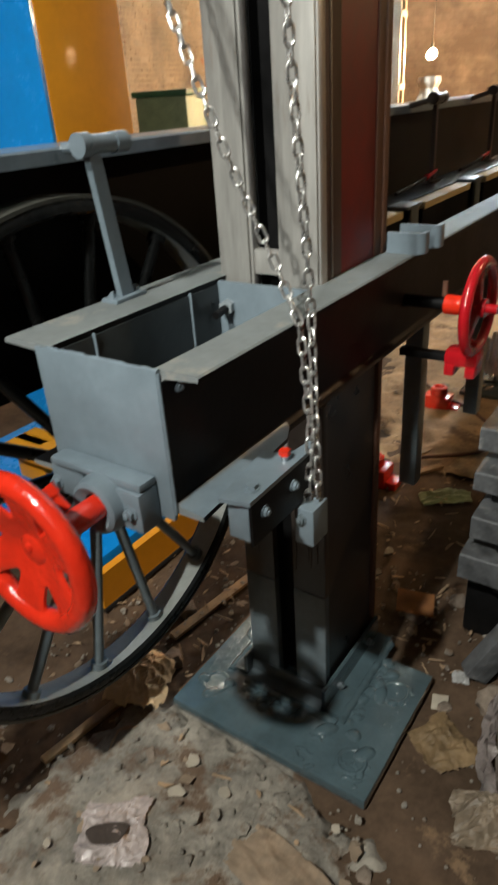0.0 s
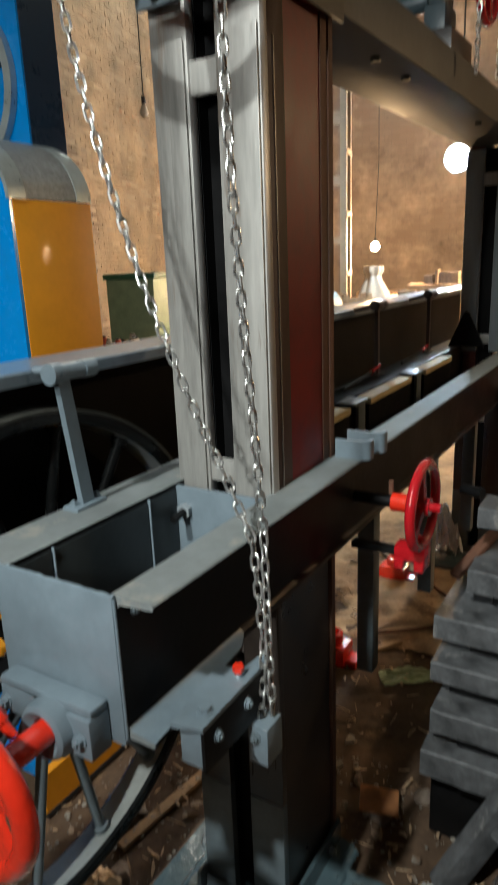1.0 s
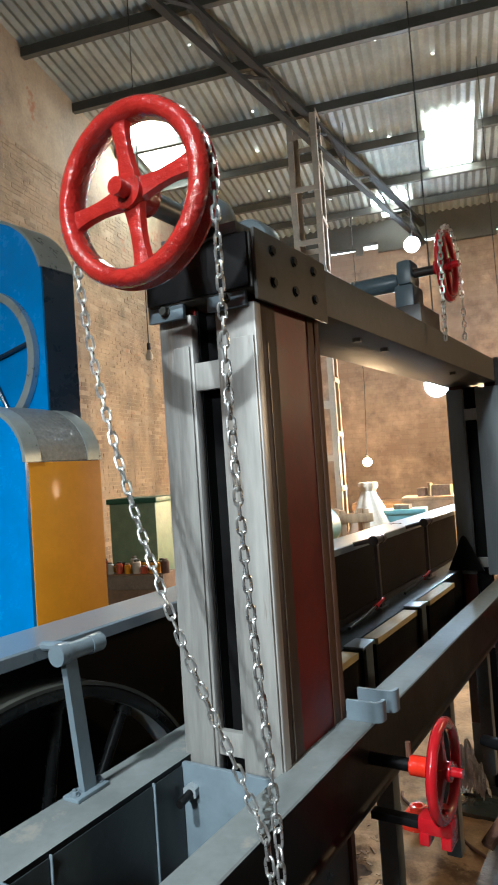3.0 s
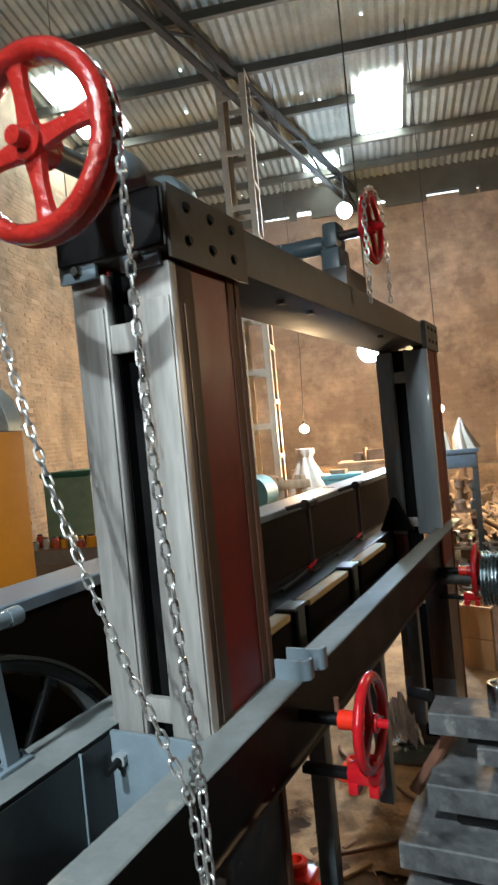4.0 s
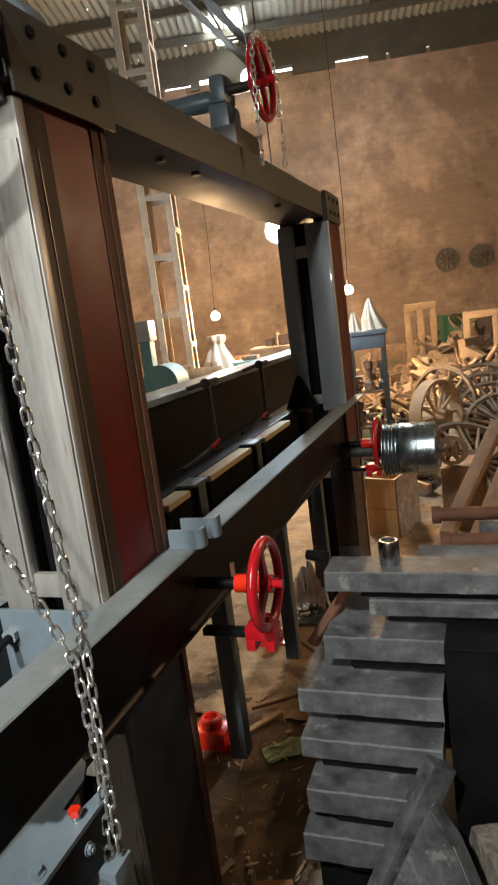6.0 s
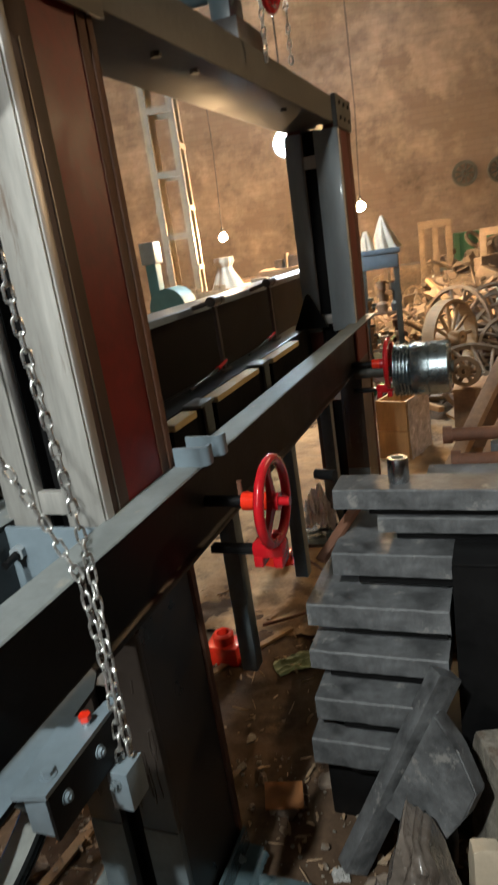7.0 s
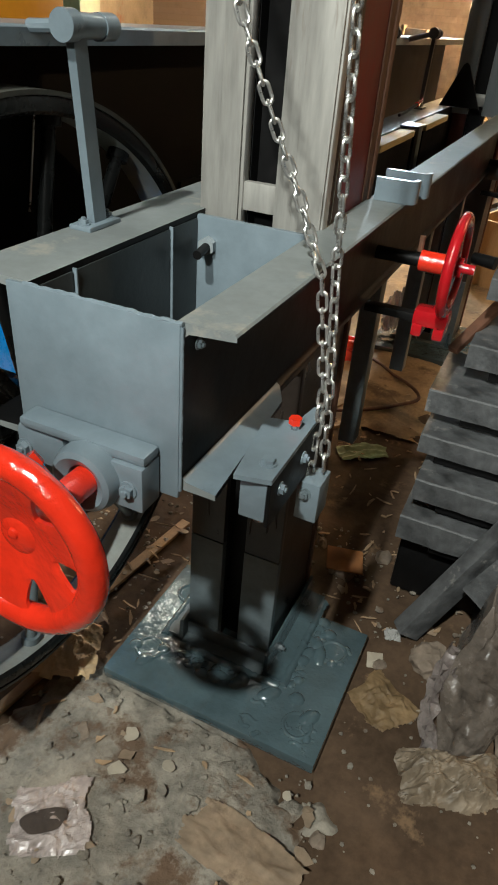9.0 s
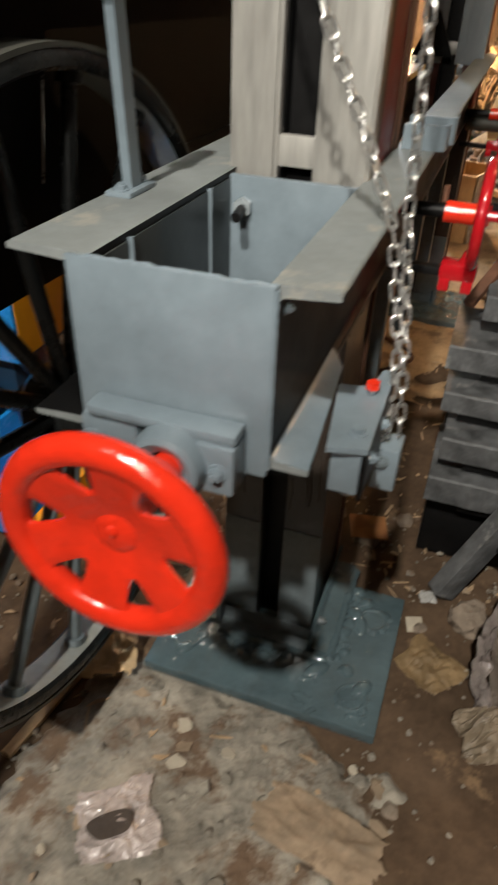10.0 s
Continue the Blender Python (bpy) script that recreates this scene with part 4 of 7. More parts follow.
# chain wheel shaft, its bearing and the gear motor on the top beam
tops = new("chain_wheel_bearing")
tops.parent = machine
tops["label"] = "dark pillow bearing on the column top"
bm = bmesh.new()
rod(bm, (WTOP[0], 0.27, WTOP[2]), (WTOP[0], 0.80, WTOP[2]), 0.022, None, 24)
part("shaft", bm, M_LEG, tops)
for y in (0.50, 0.70):
    bm = bmesh.new()
    box2(bm, (WTOP[0] - 0.095, y - 0.035, 2.2885), (WTOP[0] + 0.095, y + 0.035, 2.312), 0.003)
    lathe(bm, [(0.022, -0.035), (0.056, -0.035), (0.06, -0.028), (0.06, 0.028), (0.056, 0.035), (0.022, 0.035)], Matrix.Translation((WTOP[0], y, WTOP[2] + 0.01)) @ FACE_Y, 32)
    part("pillow_block", bm, M_LEG, tops)
gm = new("gear_motor")
gm.parent = machine
gm["label"] = "blue-grey gear motor on the top beam"
bm = bmesh.new()
box2(bm, (-0.22, 1.74, 2.2885), (-0.012, 2.0, 2.372), 0.005)
part("bed", bm, M_LEGS, gm, "dark steel bed")
bm = bmesh.new()
lathe(bm, [(0.0, -0.12), (0.02, -0.12)] + [(0.040 if i % 2 else 0.035, -0.115 + 0.009 * i) for i in range(9)] + [(0.036, -0.03), (0.036, 0.10), (0.028, 0.12), (0.0, 0.12)], Matrix.Translation((-0.255, 1.90, 2.505)) @ FACE_X, 28, False)
part("motor", bm, M_TEALG, gm, "slim finned motor")
bm = bmesh.new()
box2(bm, (-0.135, 1.83, 2.3725), (-0.06, 1.97, 2.475), 0.012)
part("gear_box", bm, M_TEALG, gm)
bm = bmesh.new()
box2(bm, (-0.128, 1.84, 2.4755), (-0.066, 1.96, 2.575), 0.02)
part("gear_cover", bm, M_TEALG, gm)
bm = bmesh.new()
rod(bm, (-0.065, 1.88, 2.52), (0.06, 1.88, 2.52), 0.018, None, 20)
part("shaft", bm, M_LEGS, gm)

# flywheel beside the frame
fly = holder("flywheel", Matrix.Translation((-0.445, 0.22, 0.82)) @ FACE_X, "large grey-painted spoked flywheel with a dark worn tread")
bm = bmesh.new()
lathe(bm, [(0.574, -0.04), (0.574, 0.04), (0.566, 0.044), (0.552, 0.042), (0.546, 0.034), (0.548, 0.0), (0.546, -0.034), (0.552, -0.042), (0.566, -0.044)], None, 120)
rim = part("rim", bm, [M_RIM], fly, "pale grey painted rim with sides darkened as shade")
# rim sides go near black to keep the wheel's shaded upper half dark
rim.data.materials.append(M_SPOKE_SHADE)
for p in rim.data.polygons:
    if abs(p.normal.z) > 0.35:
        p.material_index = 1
bm = bmesh.new()
lathe(bm, [(0.582, -0.043), (0.582, 0.043), (0.5745, 0.043), (0.5745, -0.043)], None, 120)
part("tread", bm, M_STEEL_DK, fly, "dark worn steel tread")
bm = bmesh.new()
lathe(bm, [(0.03, -0.07), (0.062, -0.07), (0.075, -0.055), (0.075, 0.055), (0.062, 0.07), (0.03, 0.07)], None, 40)
rod(bm, (0, 0, -0.1), (0, 0, 0.2), 0.03, None, 24)
part("hub", bm, M_SPOKE_SHADE, fly)
bm = bmesh.new()
rod(bm, (0.07, 0, 0), (0.55, 0, 0), 0.0145, 0.0125, 16)
rod(bm, (0.53, 0, 0), (0.549, 0, 0), 0.021, None, 16)
spoke_me = mesh_of("spoke", bm, M_SPOKE_SHADE)
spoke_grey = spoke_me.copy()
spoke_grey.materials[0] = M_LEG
# spokes above the hub are near black for the shade there; lower ones grey
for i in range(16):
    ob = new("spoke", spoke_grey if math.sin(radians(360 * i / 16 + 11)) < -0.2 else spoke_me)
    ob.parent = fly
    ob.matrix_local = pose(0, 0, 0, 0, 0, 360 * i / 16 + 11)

# clamp with the chain's block on the lower flange
cl = new("flange_clamp")
cl.parent = machine
cl["label"] = "grey clamp box with bolts on the lower flange"
bm = bmesh.new()
prism(bm, [(0.069, 0.030), (0.121, 0.042), (0.118, 0.262), (0.100, 0.262), (0.092, 0.205), (0.046, 0.192)], 0.987, 0.995)
part("cover", bm, M_GREY, cl)
bm = bmesh.new()
box2(bm, (0.073, 0.046, 0.915), (0.1135, 0.060, 0.9865), 0.002)
part("front_plate", bm, M_GREY, cl)
bm = bmesh.new()
box2(bm, (0.114, 0.046, 0.908), (0.120, 0.245, 0.9865), 0.001)
part("side_plate", bm, M_DARK, cl)
bm = bmesh.new()
bolt(bm, (0.100, 0.078, 0.995), (0, 0, 1), 0.010, 0.007, 0.0)
part("bolt", bm, M_GREY, cl)
bm = bmesh.new()
rod(bm, (0.097, 0.184, 0.993), (0.097, 0.184, 1.004), 0.007, None, 10)
part("stud", bm, M_CHROME, cl)
bm = bmesh.new()
rod(bm, (0.097, 0.184, 1.004), (0.097, 0.184, 1.014), 0.0105, None, 6)
part("red_cap", bm, M_RED, cl, "red plastic bolt cap")
for y in (0.07, 0.16):
    bm = bmesh.new()
    bolt(bm, (0.1205, y + 0.01, 0.958), (1, 0, 0), 0.008, 0.006, 0.003)
    part("bolt", bm, M_GREY, cl)
bm = bmesh.new()
rod(bm, (0.098, 0.066, 0.93), (0.098, 0.066, 0.902), 0.009, None, 8)
part("drain_nut", bm, M_BARE, cl)
bm = bmesh.new()
box2(bm, (0.114, 0.180, 0.832), (0.152, 0.232, 0.906), 0.002)
part("chain_block", bm, M_GREY, cl, "grey steel block holding the chain")
bm = bmesh.new()
box2(bm, (0.1155, 0.205, 0.9065), (0.1195, 0.225, 0.93), 0.001)
part("hanger", bm, M_DARK, cl)
bm = bmesh.new()
bolt(bm, (0.128, 0.180, 0.885), (0, -1, 0), 0.008, 0.006, 0.003)
part("bolt", bm, M_LEG, cl)

# square tubes that hang under the beam
for y, z in ((1.12, 0.415), (1.735, 0.40), (2.36, 0.42)):
    bm = bmesh.new()
    box2(bm, (-0.06, y - 0.026, z), (-0.008, y + 0.026, BOT - 0.001), 0.004)
    part("hanging_tube", bm, M_LEG, machine, "dark square tube under the long beam")

# ---------------------------------------------------------------- chain
chain = thing("chain", (0.135, 0.213, 0.889), "bright zinc-plated short-link steel chain over the red wheel", "chain")
PITCH, WIRE = 0.0243, 0.0027
bm = bmesh.new()
hl, hr = PITCH / 2 + WIRE - 0.0005 - 0.0066, 0.0066
loop = [(hr * math.cos(a), 0, hl + hr * math.sin(a)) for a in [math.pi * i / 6 for i in range(7)]] + [(hr * math.cos(a), 0, -hl + hr * math.sin(a)) for a in [math.pi + math.pi * i / 6 for i in range(7)]]
sweep(bm, loop, WIRE, 7, True)
link_me = mesh_of("link", bm, M_CHAIN)
CY = 0.279
R_CH = 0.166
strand = []
END = V((0.136, 0.210, 0.912))
MEET = V((0.092, 0.274, 1.215))
def along(pts):
    """Even steps of one link along a line of points."""
    out, left_ = [], 0.0
    for a, b in zip(pts, pts[1:]):
        d = (b - a).length
        s = left_
        while s < d:
            out.append((a + (b - a) * (s / d), (b - a).normalized()))
            s += PITCH
        left_ = s - d
    return out


wc = V((WTOP[0], CY, WTOP[2]))
a_l = math.pi + 0.20
arc = [wc + V((R_CH * math.cos(a), 0, R_CH * math.sin(a))) for a in [a_l + (0.03 - a_l) * i / 40 for i in range(41)]]
left_line = [END + V((-0.012, 0, 0)), V((0.118, 0.235, 1.04)), MEET + V((-0.012, 0, -0.01))]
p_end = arc[0]
for i in range(1, 13):
    f = i / 12
    p = MEET.lerp(p_end, f)
    p.x -= 0.078 * math.sin(math.pi * f) ** 0.75
    p.y += 0.006 * math.sin(math.pi * f)
    left_line.append(p)
right_line = [arc[-1].lerp(MEET + V((0.006, 0.008, 0)), i / 10) + V((0.002 * math.sin(i) - 0.012 * math.sin(math.pi * i / 10), 0.002 * math.cos(i * 1.3), 0)) for i in range(11)] + [V((0.128, 0.235, 1.04)), END + V((0.008, 0.004, 0))]
for i, (p, d) in enumerate(along(left_line + arc[1:] + right_line)):
    ob = new("link", link_me)
    ob.parent = chain
    q = d.to_track_quat("Z", "X").to_matrix().to_4x4()
    twist = (45 if i % 2 else -45) + 18 * math.sin(i * 0.21)
    ob.matrix_local = Matrix.Translation(p - V((0.135, 0.213, 0.889))) @ q @ pose(0, 0, 0, 0, 0, twist)

# chain over the gear motor's wheel, hanging beside the long beam
chain_b = thing("chain", (0.06, 1.88, 2.525), "bright steel chain hung over the gear motor wheel", "chain")
arc_b = [V((0.075, 1.88 + 0.144 * math.cos(a), 2.525 + 0.144 * math.sin(a))) for a in [math.pi * (1 - i / 24) for i in range(25)]]
for i, (p, d) in enumerate(along([V((0.066, 1.752, 2.235)), V((0.070, 1.742, 2.40))] + arc_b + [V((0.076, 2.023, 2.40)), V((0.074, 2.021, 2.25))])):
    ob = new("link", link_me)
    ob.parent = chain_b
    ob.matrix_local = Matrix.Translation(p - V((0.06, 1.88, 2.525))) @ d.to_track_quat("Z", "X").to_matrix().to_4x4() @ pose(0, 0, 0, 0, 0, (45 if i % 2 else -45) + 14 * math.sin(i * 0.3))

# ---------------------------------------------------------------- things round the machine
drum = thing("pulley_drum", (0.352, 2.87, 0.955), "turned steel drum with a grooved end", "pulley")
bm = bmesh.new()
prof = [(0.0, -0.145)]
for i in range(5):
    x = -0.145 + 0.018 * i
    prof += [(0.113, x), (0.127, x + 0.006), (0.127, x + 0.011), (0.113, x + 0.017)]
prof += [(0.124, -0.05), (0.127, -0.045), (0.127, 0.035), (0.122, 0.038), (0.122, 0.042), (0.127, 0.045), (0.127, 0.135), (0.120, 0.142), (0.09, 0.142), (0.086, 0.12), (0.04, 0.12), (0.036, 0.145), (0.0, 0.145)]
lathe(bm, prof, FACE_X, 64, False)
part("shell", bm, M_DRUM, drum)
drum.scale = (0.95, 1.06, 1.06)
bm = bmesh.new()
rod(bm, (-0.36, 0, 0), (0.16, 0, 0), 0.03, None, 24)
part("shaft", bm, M_STEEL_DK, drum)
# stack of dusty iron slabs, stepped back towards the top
STEPS = [(0.25, 0.78, 1.255, 0.955, 0.085), (0.375, 0.80, 1.262, 0.866, 0.075), (0.245, 0.625, 1.185, 0.785, 0.105), (0.177, 0.58, 1.095, 0.665, 0.10), (0.190, 0.575, 1.030, 0.555, 0.095), (0.215, 0.55, 0.955, 0.455, 0.105), (0.20, 0.50, 0.925, 0.340, 0.115)]
for k, (x0, x1, y, z, h) in enumerate(STEPS):
    t = thing("iron_slab", ((x0 + x1) / 2, y, z - h), "dusty dark cast iron slab with a lipped front edge", "slab", "stack of iron slabs")
    w = (x1 - x0) / 2
    dep = 0.30 if k else 0.13
    th = h * (0.70, 0.62, 0.66)[k % 3]
    bm = bmesh.new()
    prism(bm, [(0.004, h), (0.0, h - 0.004), (0.0, h - th), (dep, h - th), (dep, h)], -w, w, Matrix(((0, 0, 1, 0), (1, 0, 0, 0), (0, 1, 0, 0), (0, 0, 0, 1))))
    bmesh.ops.subdivide_edges(bm, edges=[e for e in bm.edges if abs(e.verts[0].co.x - e.verts[1].co.x) > 0.1], cuts=20)
    for v in bm.verts:
        v.co += 0.0016 * noise.noise_vector(v.co * 18 + V((k * 5, 0, 0)))
        if v.co.y < 0.01:
            v.co.y += 0.005 * max(0.0, noise.noise(V((v.co.x * 22, k * 3.1, v.co.z * 30))))
    part("plate", bm, M_SLAB, t)
    # spacer is black so the gap under the lip holds painted shade
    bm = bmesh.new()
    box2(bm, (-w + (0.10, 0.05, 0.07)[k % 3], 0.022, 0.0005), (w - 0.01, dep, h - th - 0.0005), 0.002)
    part("spacer", bm, M_DARK, t, "recessed spacer, black for the gap's shade")
    if k in (1, 3, 5):
        bm = bmesh.new()
        lump(bm, (-w * 0.2, 0.02, h - 0.02), (0.03, 0.008, 0.014), k, 0.5, 2)
        part("paint_daub", bm, M_CONC, t, "pale dried plaster daub")
# block under the stack is coloured black for the shade below the slabs
for x0, x1, y0, y1, z in ((0.21, 0.62, 1.00, 1.50, 0.225),):
    t = thing("steel_block", ((x0 + x1) / 2, y0, 0.0), "steel block under the slab stack, blackened as shade", "block")
    bm = bmesh.new()
    box2(bm, (-(x1 - x0) / 2, 0, 0), ((x1 - x0) / 2, y1 - y0, z), 0.01)
    part("body", bm, M_DARK, t)
t = thing("steel_block", (0.70, 1.12, 0.0), "tall dark steel casting beside the slab stack", "block")
bm = bmesh.new()
prism(bm, [(-0.11, 0.0), (0.16, 0.0), (0.16, 0.5), (-0.03, 0.5), (-0.11, 0.3)], 0.0, 0.79)
part("body", bm, M_DARK, t)
bm = bmesh.new()
box2(bm, (-0.11, 0.0, 0.7905), (0.16, 0.13, 0.80), 0.003)
part("cap", bm, M_DARK, t)
t = thing("steel_stub", (0.437, 1.33, 0.955), "short polished steel cylinder standing on the slab", "cylinder")
bm = bmesh.new()
lathe(bm, [(0.0, 0.0), (0.030, 0.0), (0.031, 0.003), (0.031, 0.07), (0.029, 0.074), (0.020, 0.074), (0.019, 0.066), (0.0, 0.066)], None, 40, False)
part("body", bm, M_CHROME, t)
bm = bmesh.new()
lathe(bm, [(0.0, 0.0662), (0.017, 0.0662), (0.016, 0.069), (0.0, 0.069)], None, 24, False)
part("core", bm, M_STEEL_DK, t)
t = thing("short_bar", (0.20, 1.33, 0.956), "short dark round bar lying on the top slab", "bar")
bm = bmesh.new()
rod(bm, (-0.02, 0.02, 0.018), (0.045, 0.0, 0.018), 0.016, 0.018, 16)
part("body", bm, M_DARK, t)
t = thing("timber_plank", (0.20, 1.22, 0.74), "worn brown plank lying against the slab stack", "plank")
d = V((0.10, 0.22, 0.12))
bm = bmesh.new()
box(bm, (0, 0, 0), (0.032, d.length, 0.02), None, 0.004)
for v in bm.verts:
    v.co += 0.003 * noise.noise_vector(v.co * 20)
bmesh.ops.transform(bm, verts=bm.verts, matrix=Matrix.Translation(d / 2) @ d.to_track_quat("Y", "Z").to_matrix().to_4x4())
part("body", bm, M_RUST, t)
# round bars beyond the stack
for y, z, x0, x1, r in ((2.43, 0.74, 0.48, 1.35, 0.03), (2.30, 0.66, 0.52, 1.4, 0.035)):
    t = thing("round_bar", (x0, y, z), "rusty brown steel round bar", "bar", "bars behind the slab stack")
    bm = bmesh.new()
    rod(bm, (0, 0, 0), (x1 - x0, 0.05, 0), r, None, 20)
    rod(bm, (-0.01, 0, 0), (0.03, 0.002, 0), r * 1.35, None, 20)
    part("body", bm, M_RUST, t)
t = thing("bar_rest", (0.95, 2.37, 0.0), "rusty steel rest under the round bars", "rest")
bm = bmesh.new()
box2(bm, (-0.3, -0.16, 0.0), (0.35, 0.16, 0.620), 0.012)
part("body", bm, M_RUST, t)
bm = bmesh.new()
box2(bm, (-0.28, 0.02, 0.6205), (0.33, 0.15, 0.706), 0.006)
part("ledge", bm, M_SLAB, t)
t = thing("flat_casting", (0.52, 1.86, 0.70), "grey flat dusty casting on timber", "casting")
bm = bmesh.new()
box2(bm, (-0.08, 0.0, 0.0), (0.5, 0.22, 0.03), 0.006)
part("body", bm, M_SLAB, t)
t = thing("timber_block", (0.75, 1.97, 0.0), "heavy weathered timber block", "timber")
bm = bmesh.new()
box2(bm, (-0.28, -0.1, 0.0), (0.3, 0.1, 0.699), 0.012)
part("body", bm, M_OLDWOOD, t)

# open wooden crate behind the far column
t = thing("wooden_crate", (0.03, 4.15, 0.0), "open pale timber crate with plastic wrap", "crate", rz=-18)
for lo, hi in (((-0.19, -0.01, 0.0), (0.05, 0.012, 0.22)), ((-0.19, -0.01, 0.225), (0.05, 0.012, 0.45)), ((-0.19, 0.36, 0.0), (0.05, 0.382, 0.46)), ((-0.192, 0.013, 0.0), (-0.17, 0.359, 0.45)), ((0.03, 0.013, 0.0), (0.052, 0.359, 0.45)), ((-0.169, 0.013, 0.02), (0.029, 0.359, 0.04))):
    bm = bmesh.new()
    box2(bm, lo, hi, 0.003)
    part("board", bm, M_CRATEW, t)
bm = bmesh.new()
bmesh.ops.create_grid(bm, x_segments=24, y_segments=24, size=0.5, matrix=Matrix.Translation((0.062, 0.17, 0.23)) @ Matrix.Rotation(math.pi / 2, 4, "Y") @ Matrix.Diagonal((0.46, 0.36, 1, 1)))
for v in bm.verts:
    v.co.x += 0.012 * abs(noise.noise(v.co * 16)) + 0.03 * max(0, 0.25 - v.co.z)
bmesh.ops.solidify(bm, geom=list(bm.faces), thickness=0.002)
part("wrap", bm, M_WRAP, t, "crumpled clear plastic wrap")
# leaning timbers
for k, (a, b, w) in enumerate((((0.30, 3.15, 0.0), (0.80, 4.15, 0.80), 0.09), ((0.52, 3.3, 0.0), (0.95, 4.2, 0.72), 0.11), ((0.75, 3.2, 0.0), (1.3, 3.9, 0.66), 0.10))):
    t = thing("timber_beam", a, "weathered brown timber beam leaning on the scrap", "timber", "leaning timbers")
    d = V(b) - V(a)
    bm = bmesh.new()
    box(bm, (0, 0, 0), (w, 0.05, d.length), None, 0.006)
    bmesh.ops.transform(bm, verts=bm.verts, matrix=Matrix.Translation(d / 2 + V((0, 0, 0.02))) @ d.to_track_quat("Z", "Y").to_matrix().to_4x4())
    part("body", bm, M_OLDWOOD, t)

# ---------------------------------------------------------------- band saw in blue and orange
saw = thing("band_saw", (-0.963, 0.718, 0.793), "tall blue and orange-yellow painted band saw with arched covers", "band saw")
P_Y = Matrix(((1, 0, 0, 0), (0, 0, 1, 0), (0, 1, 0, 0), (0, 0, 0, 1)))
arch = [(0.0, -0.43), (0.0, 1.935)] + [(-0.42 + 0.42 * math.cos(a), 1.935 + 0.34 * math.sin(a)) for a in [math.pi * i / 20 for i in range(1, 20)]] + [(-0.84, 1.935), (-0.84, -0.43)]
bm = bmesh.new()
prism(bm, arch, 0.02, 0.52, P_Y @ Matrix.Scale(0.985, 4, (1, 0, 0)))
part("lower_body", bm, M_NAVY, saw)
saw.scale = (0.56, 0.60, 0.56)
bm = bmesh.new()
box2(bm, (-0.75, 0.08, -0.808), (-0.12, 0.46, -0.4305), 0.01)
part("pedestal", bm, M_NAVY, saw)
bm = bmesh.new()
prism(bm, arch, 0.0, 0.0195, P_Y)
part("front_cover", bm, M_BLUE, saw, "bright blue enamel cover")
bm = bmesh.new()
box2(bm, (-0.008, 0.02, -0.41), (0.004, 0.535, 1.93), 0.002)
part("side_panel", bm, M_YELLOW, saw, "orange-yellow enamel side panel")
for y0, y1 in ((0.0, 0.10), (0.44, 0.54)):
    bm = bmesh.new()
    out = [(-0.42 + 0.43 * math.cos(a), 1.935 + 0.35 * math.sin(a)) for a in [math.pi * i / 24 for i in range(25)]]
    inn = [(-0.42 + 0.405 * math.cos(a), 1.935 + 0.325 * math.sin(a)) for a in [math.pi * i / 24 for i in range(24, -1, -1)]]
    prism(bm, out + inn, y0 - 0.004, y1, P_Y)
    part("hood_band", bm, M_STRIP, saw, "pale galvanised edge band")
bm = bmesh.new()
out = [(-0.42 + 0.425 * math.cos(a), 1.938 + 0.345 * math.sin(a)) for a in [math.pi * i / 24 for i in range(25)]]
inn = [(-0.42 + 0.415 * math.cos(a), 1.938 + 0.335 * math.sin(a)) for a in [math.pi * i / 24 for i in range(24, -1, -1)]]
prism(bm, out + inn, 0.1005, 0.4395, P_Y)
part("hood_skin", bm, M_MESHG, saw, "grey wire-mesh hood skin")
# upper wheel cover
up = [(-0.27, 2.05), (-0.27, 3.16)] + [(-0.82 + 0.55 * math.cos(a), 3.06 + 0.5 * math.sin(a)) for a in [math.pi * (2 + i) / 22 for i in range(0, 19)]] + [(-1.37, 3.0), (-1.37, 2.05)]
bm = bmesh.new()
prism(bm, up, 0.42, 0.66, P_Y)
part("upper_body", bm, M_NAVY, saw, "dark navy upper housing")
bm = bmesh.new()
prism(bm, [(x * 1.0 - 0.004, z) for x, z in up], 0.408, 0.4195, P_Y)
part("upper_cover", bm, M_BLUE, saw, "bright blue upper wheel cover")
bm = bmesh.new()
lathe(bm, [(0.475, -0.01), (0.475, 0.03), (0.425, 0.035), (0.42, 0.02), (0.42, -0.01)], Matrix.Translation((-0.80, 0.395, 2.62)) @ FACE_Y, 72)
part("cover_ring", bm, M_STRIP, saw, "pale steel ring on the cover")
for i in range(5):
    a = 2 * math.pi * i / 5 + 0.2
    bm = bmesh.new()
    rod(bm, (-0.80, 0.39, 2.62), (-0.80 + 0.42 * math.cos(a), 0.39, 2.62 + 0.42 * math.sin(a)), 0.014, None, 10)
    part("cover_spoke", bm, M_NAVY, saw)
bm = bmesh.new()
o2 = [(-0.82 + 0.57 * math.cos(a), 3.06 + 0.52 * math.sin(a)) for a in [math.pi * (1.5 + i) / 22 for i in range(0, 20)]]
i2 = [(-0.82 + 0.55 * math.cos(a), 3.06 + 0.50 * math.sin(a)) for a in [math.pi * (1.5 + i) / 22 for i in range(19, -1, -1)]]
prism(bm, o2 + i2, 0.40, 0.665, P_Y)
part("upper_band", bm, M_STRIP, saw)
bm = bmesh.new()
box2(bm, (-1.2, 0.54, -0.43), (-0.4, 0.64, 2.1), 0.01)
part("frame", bm, M_NAVY, saw)

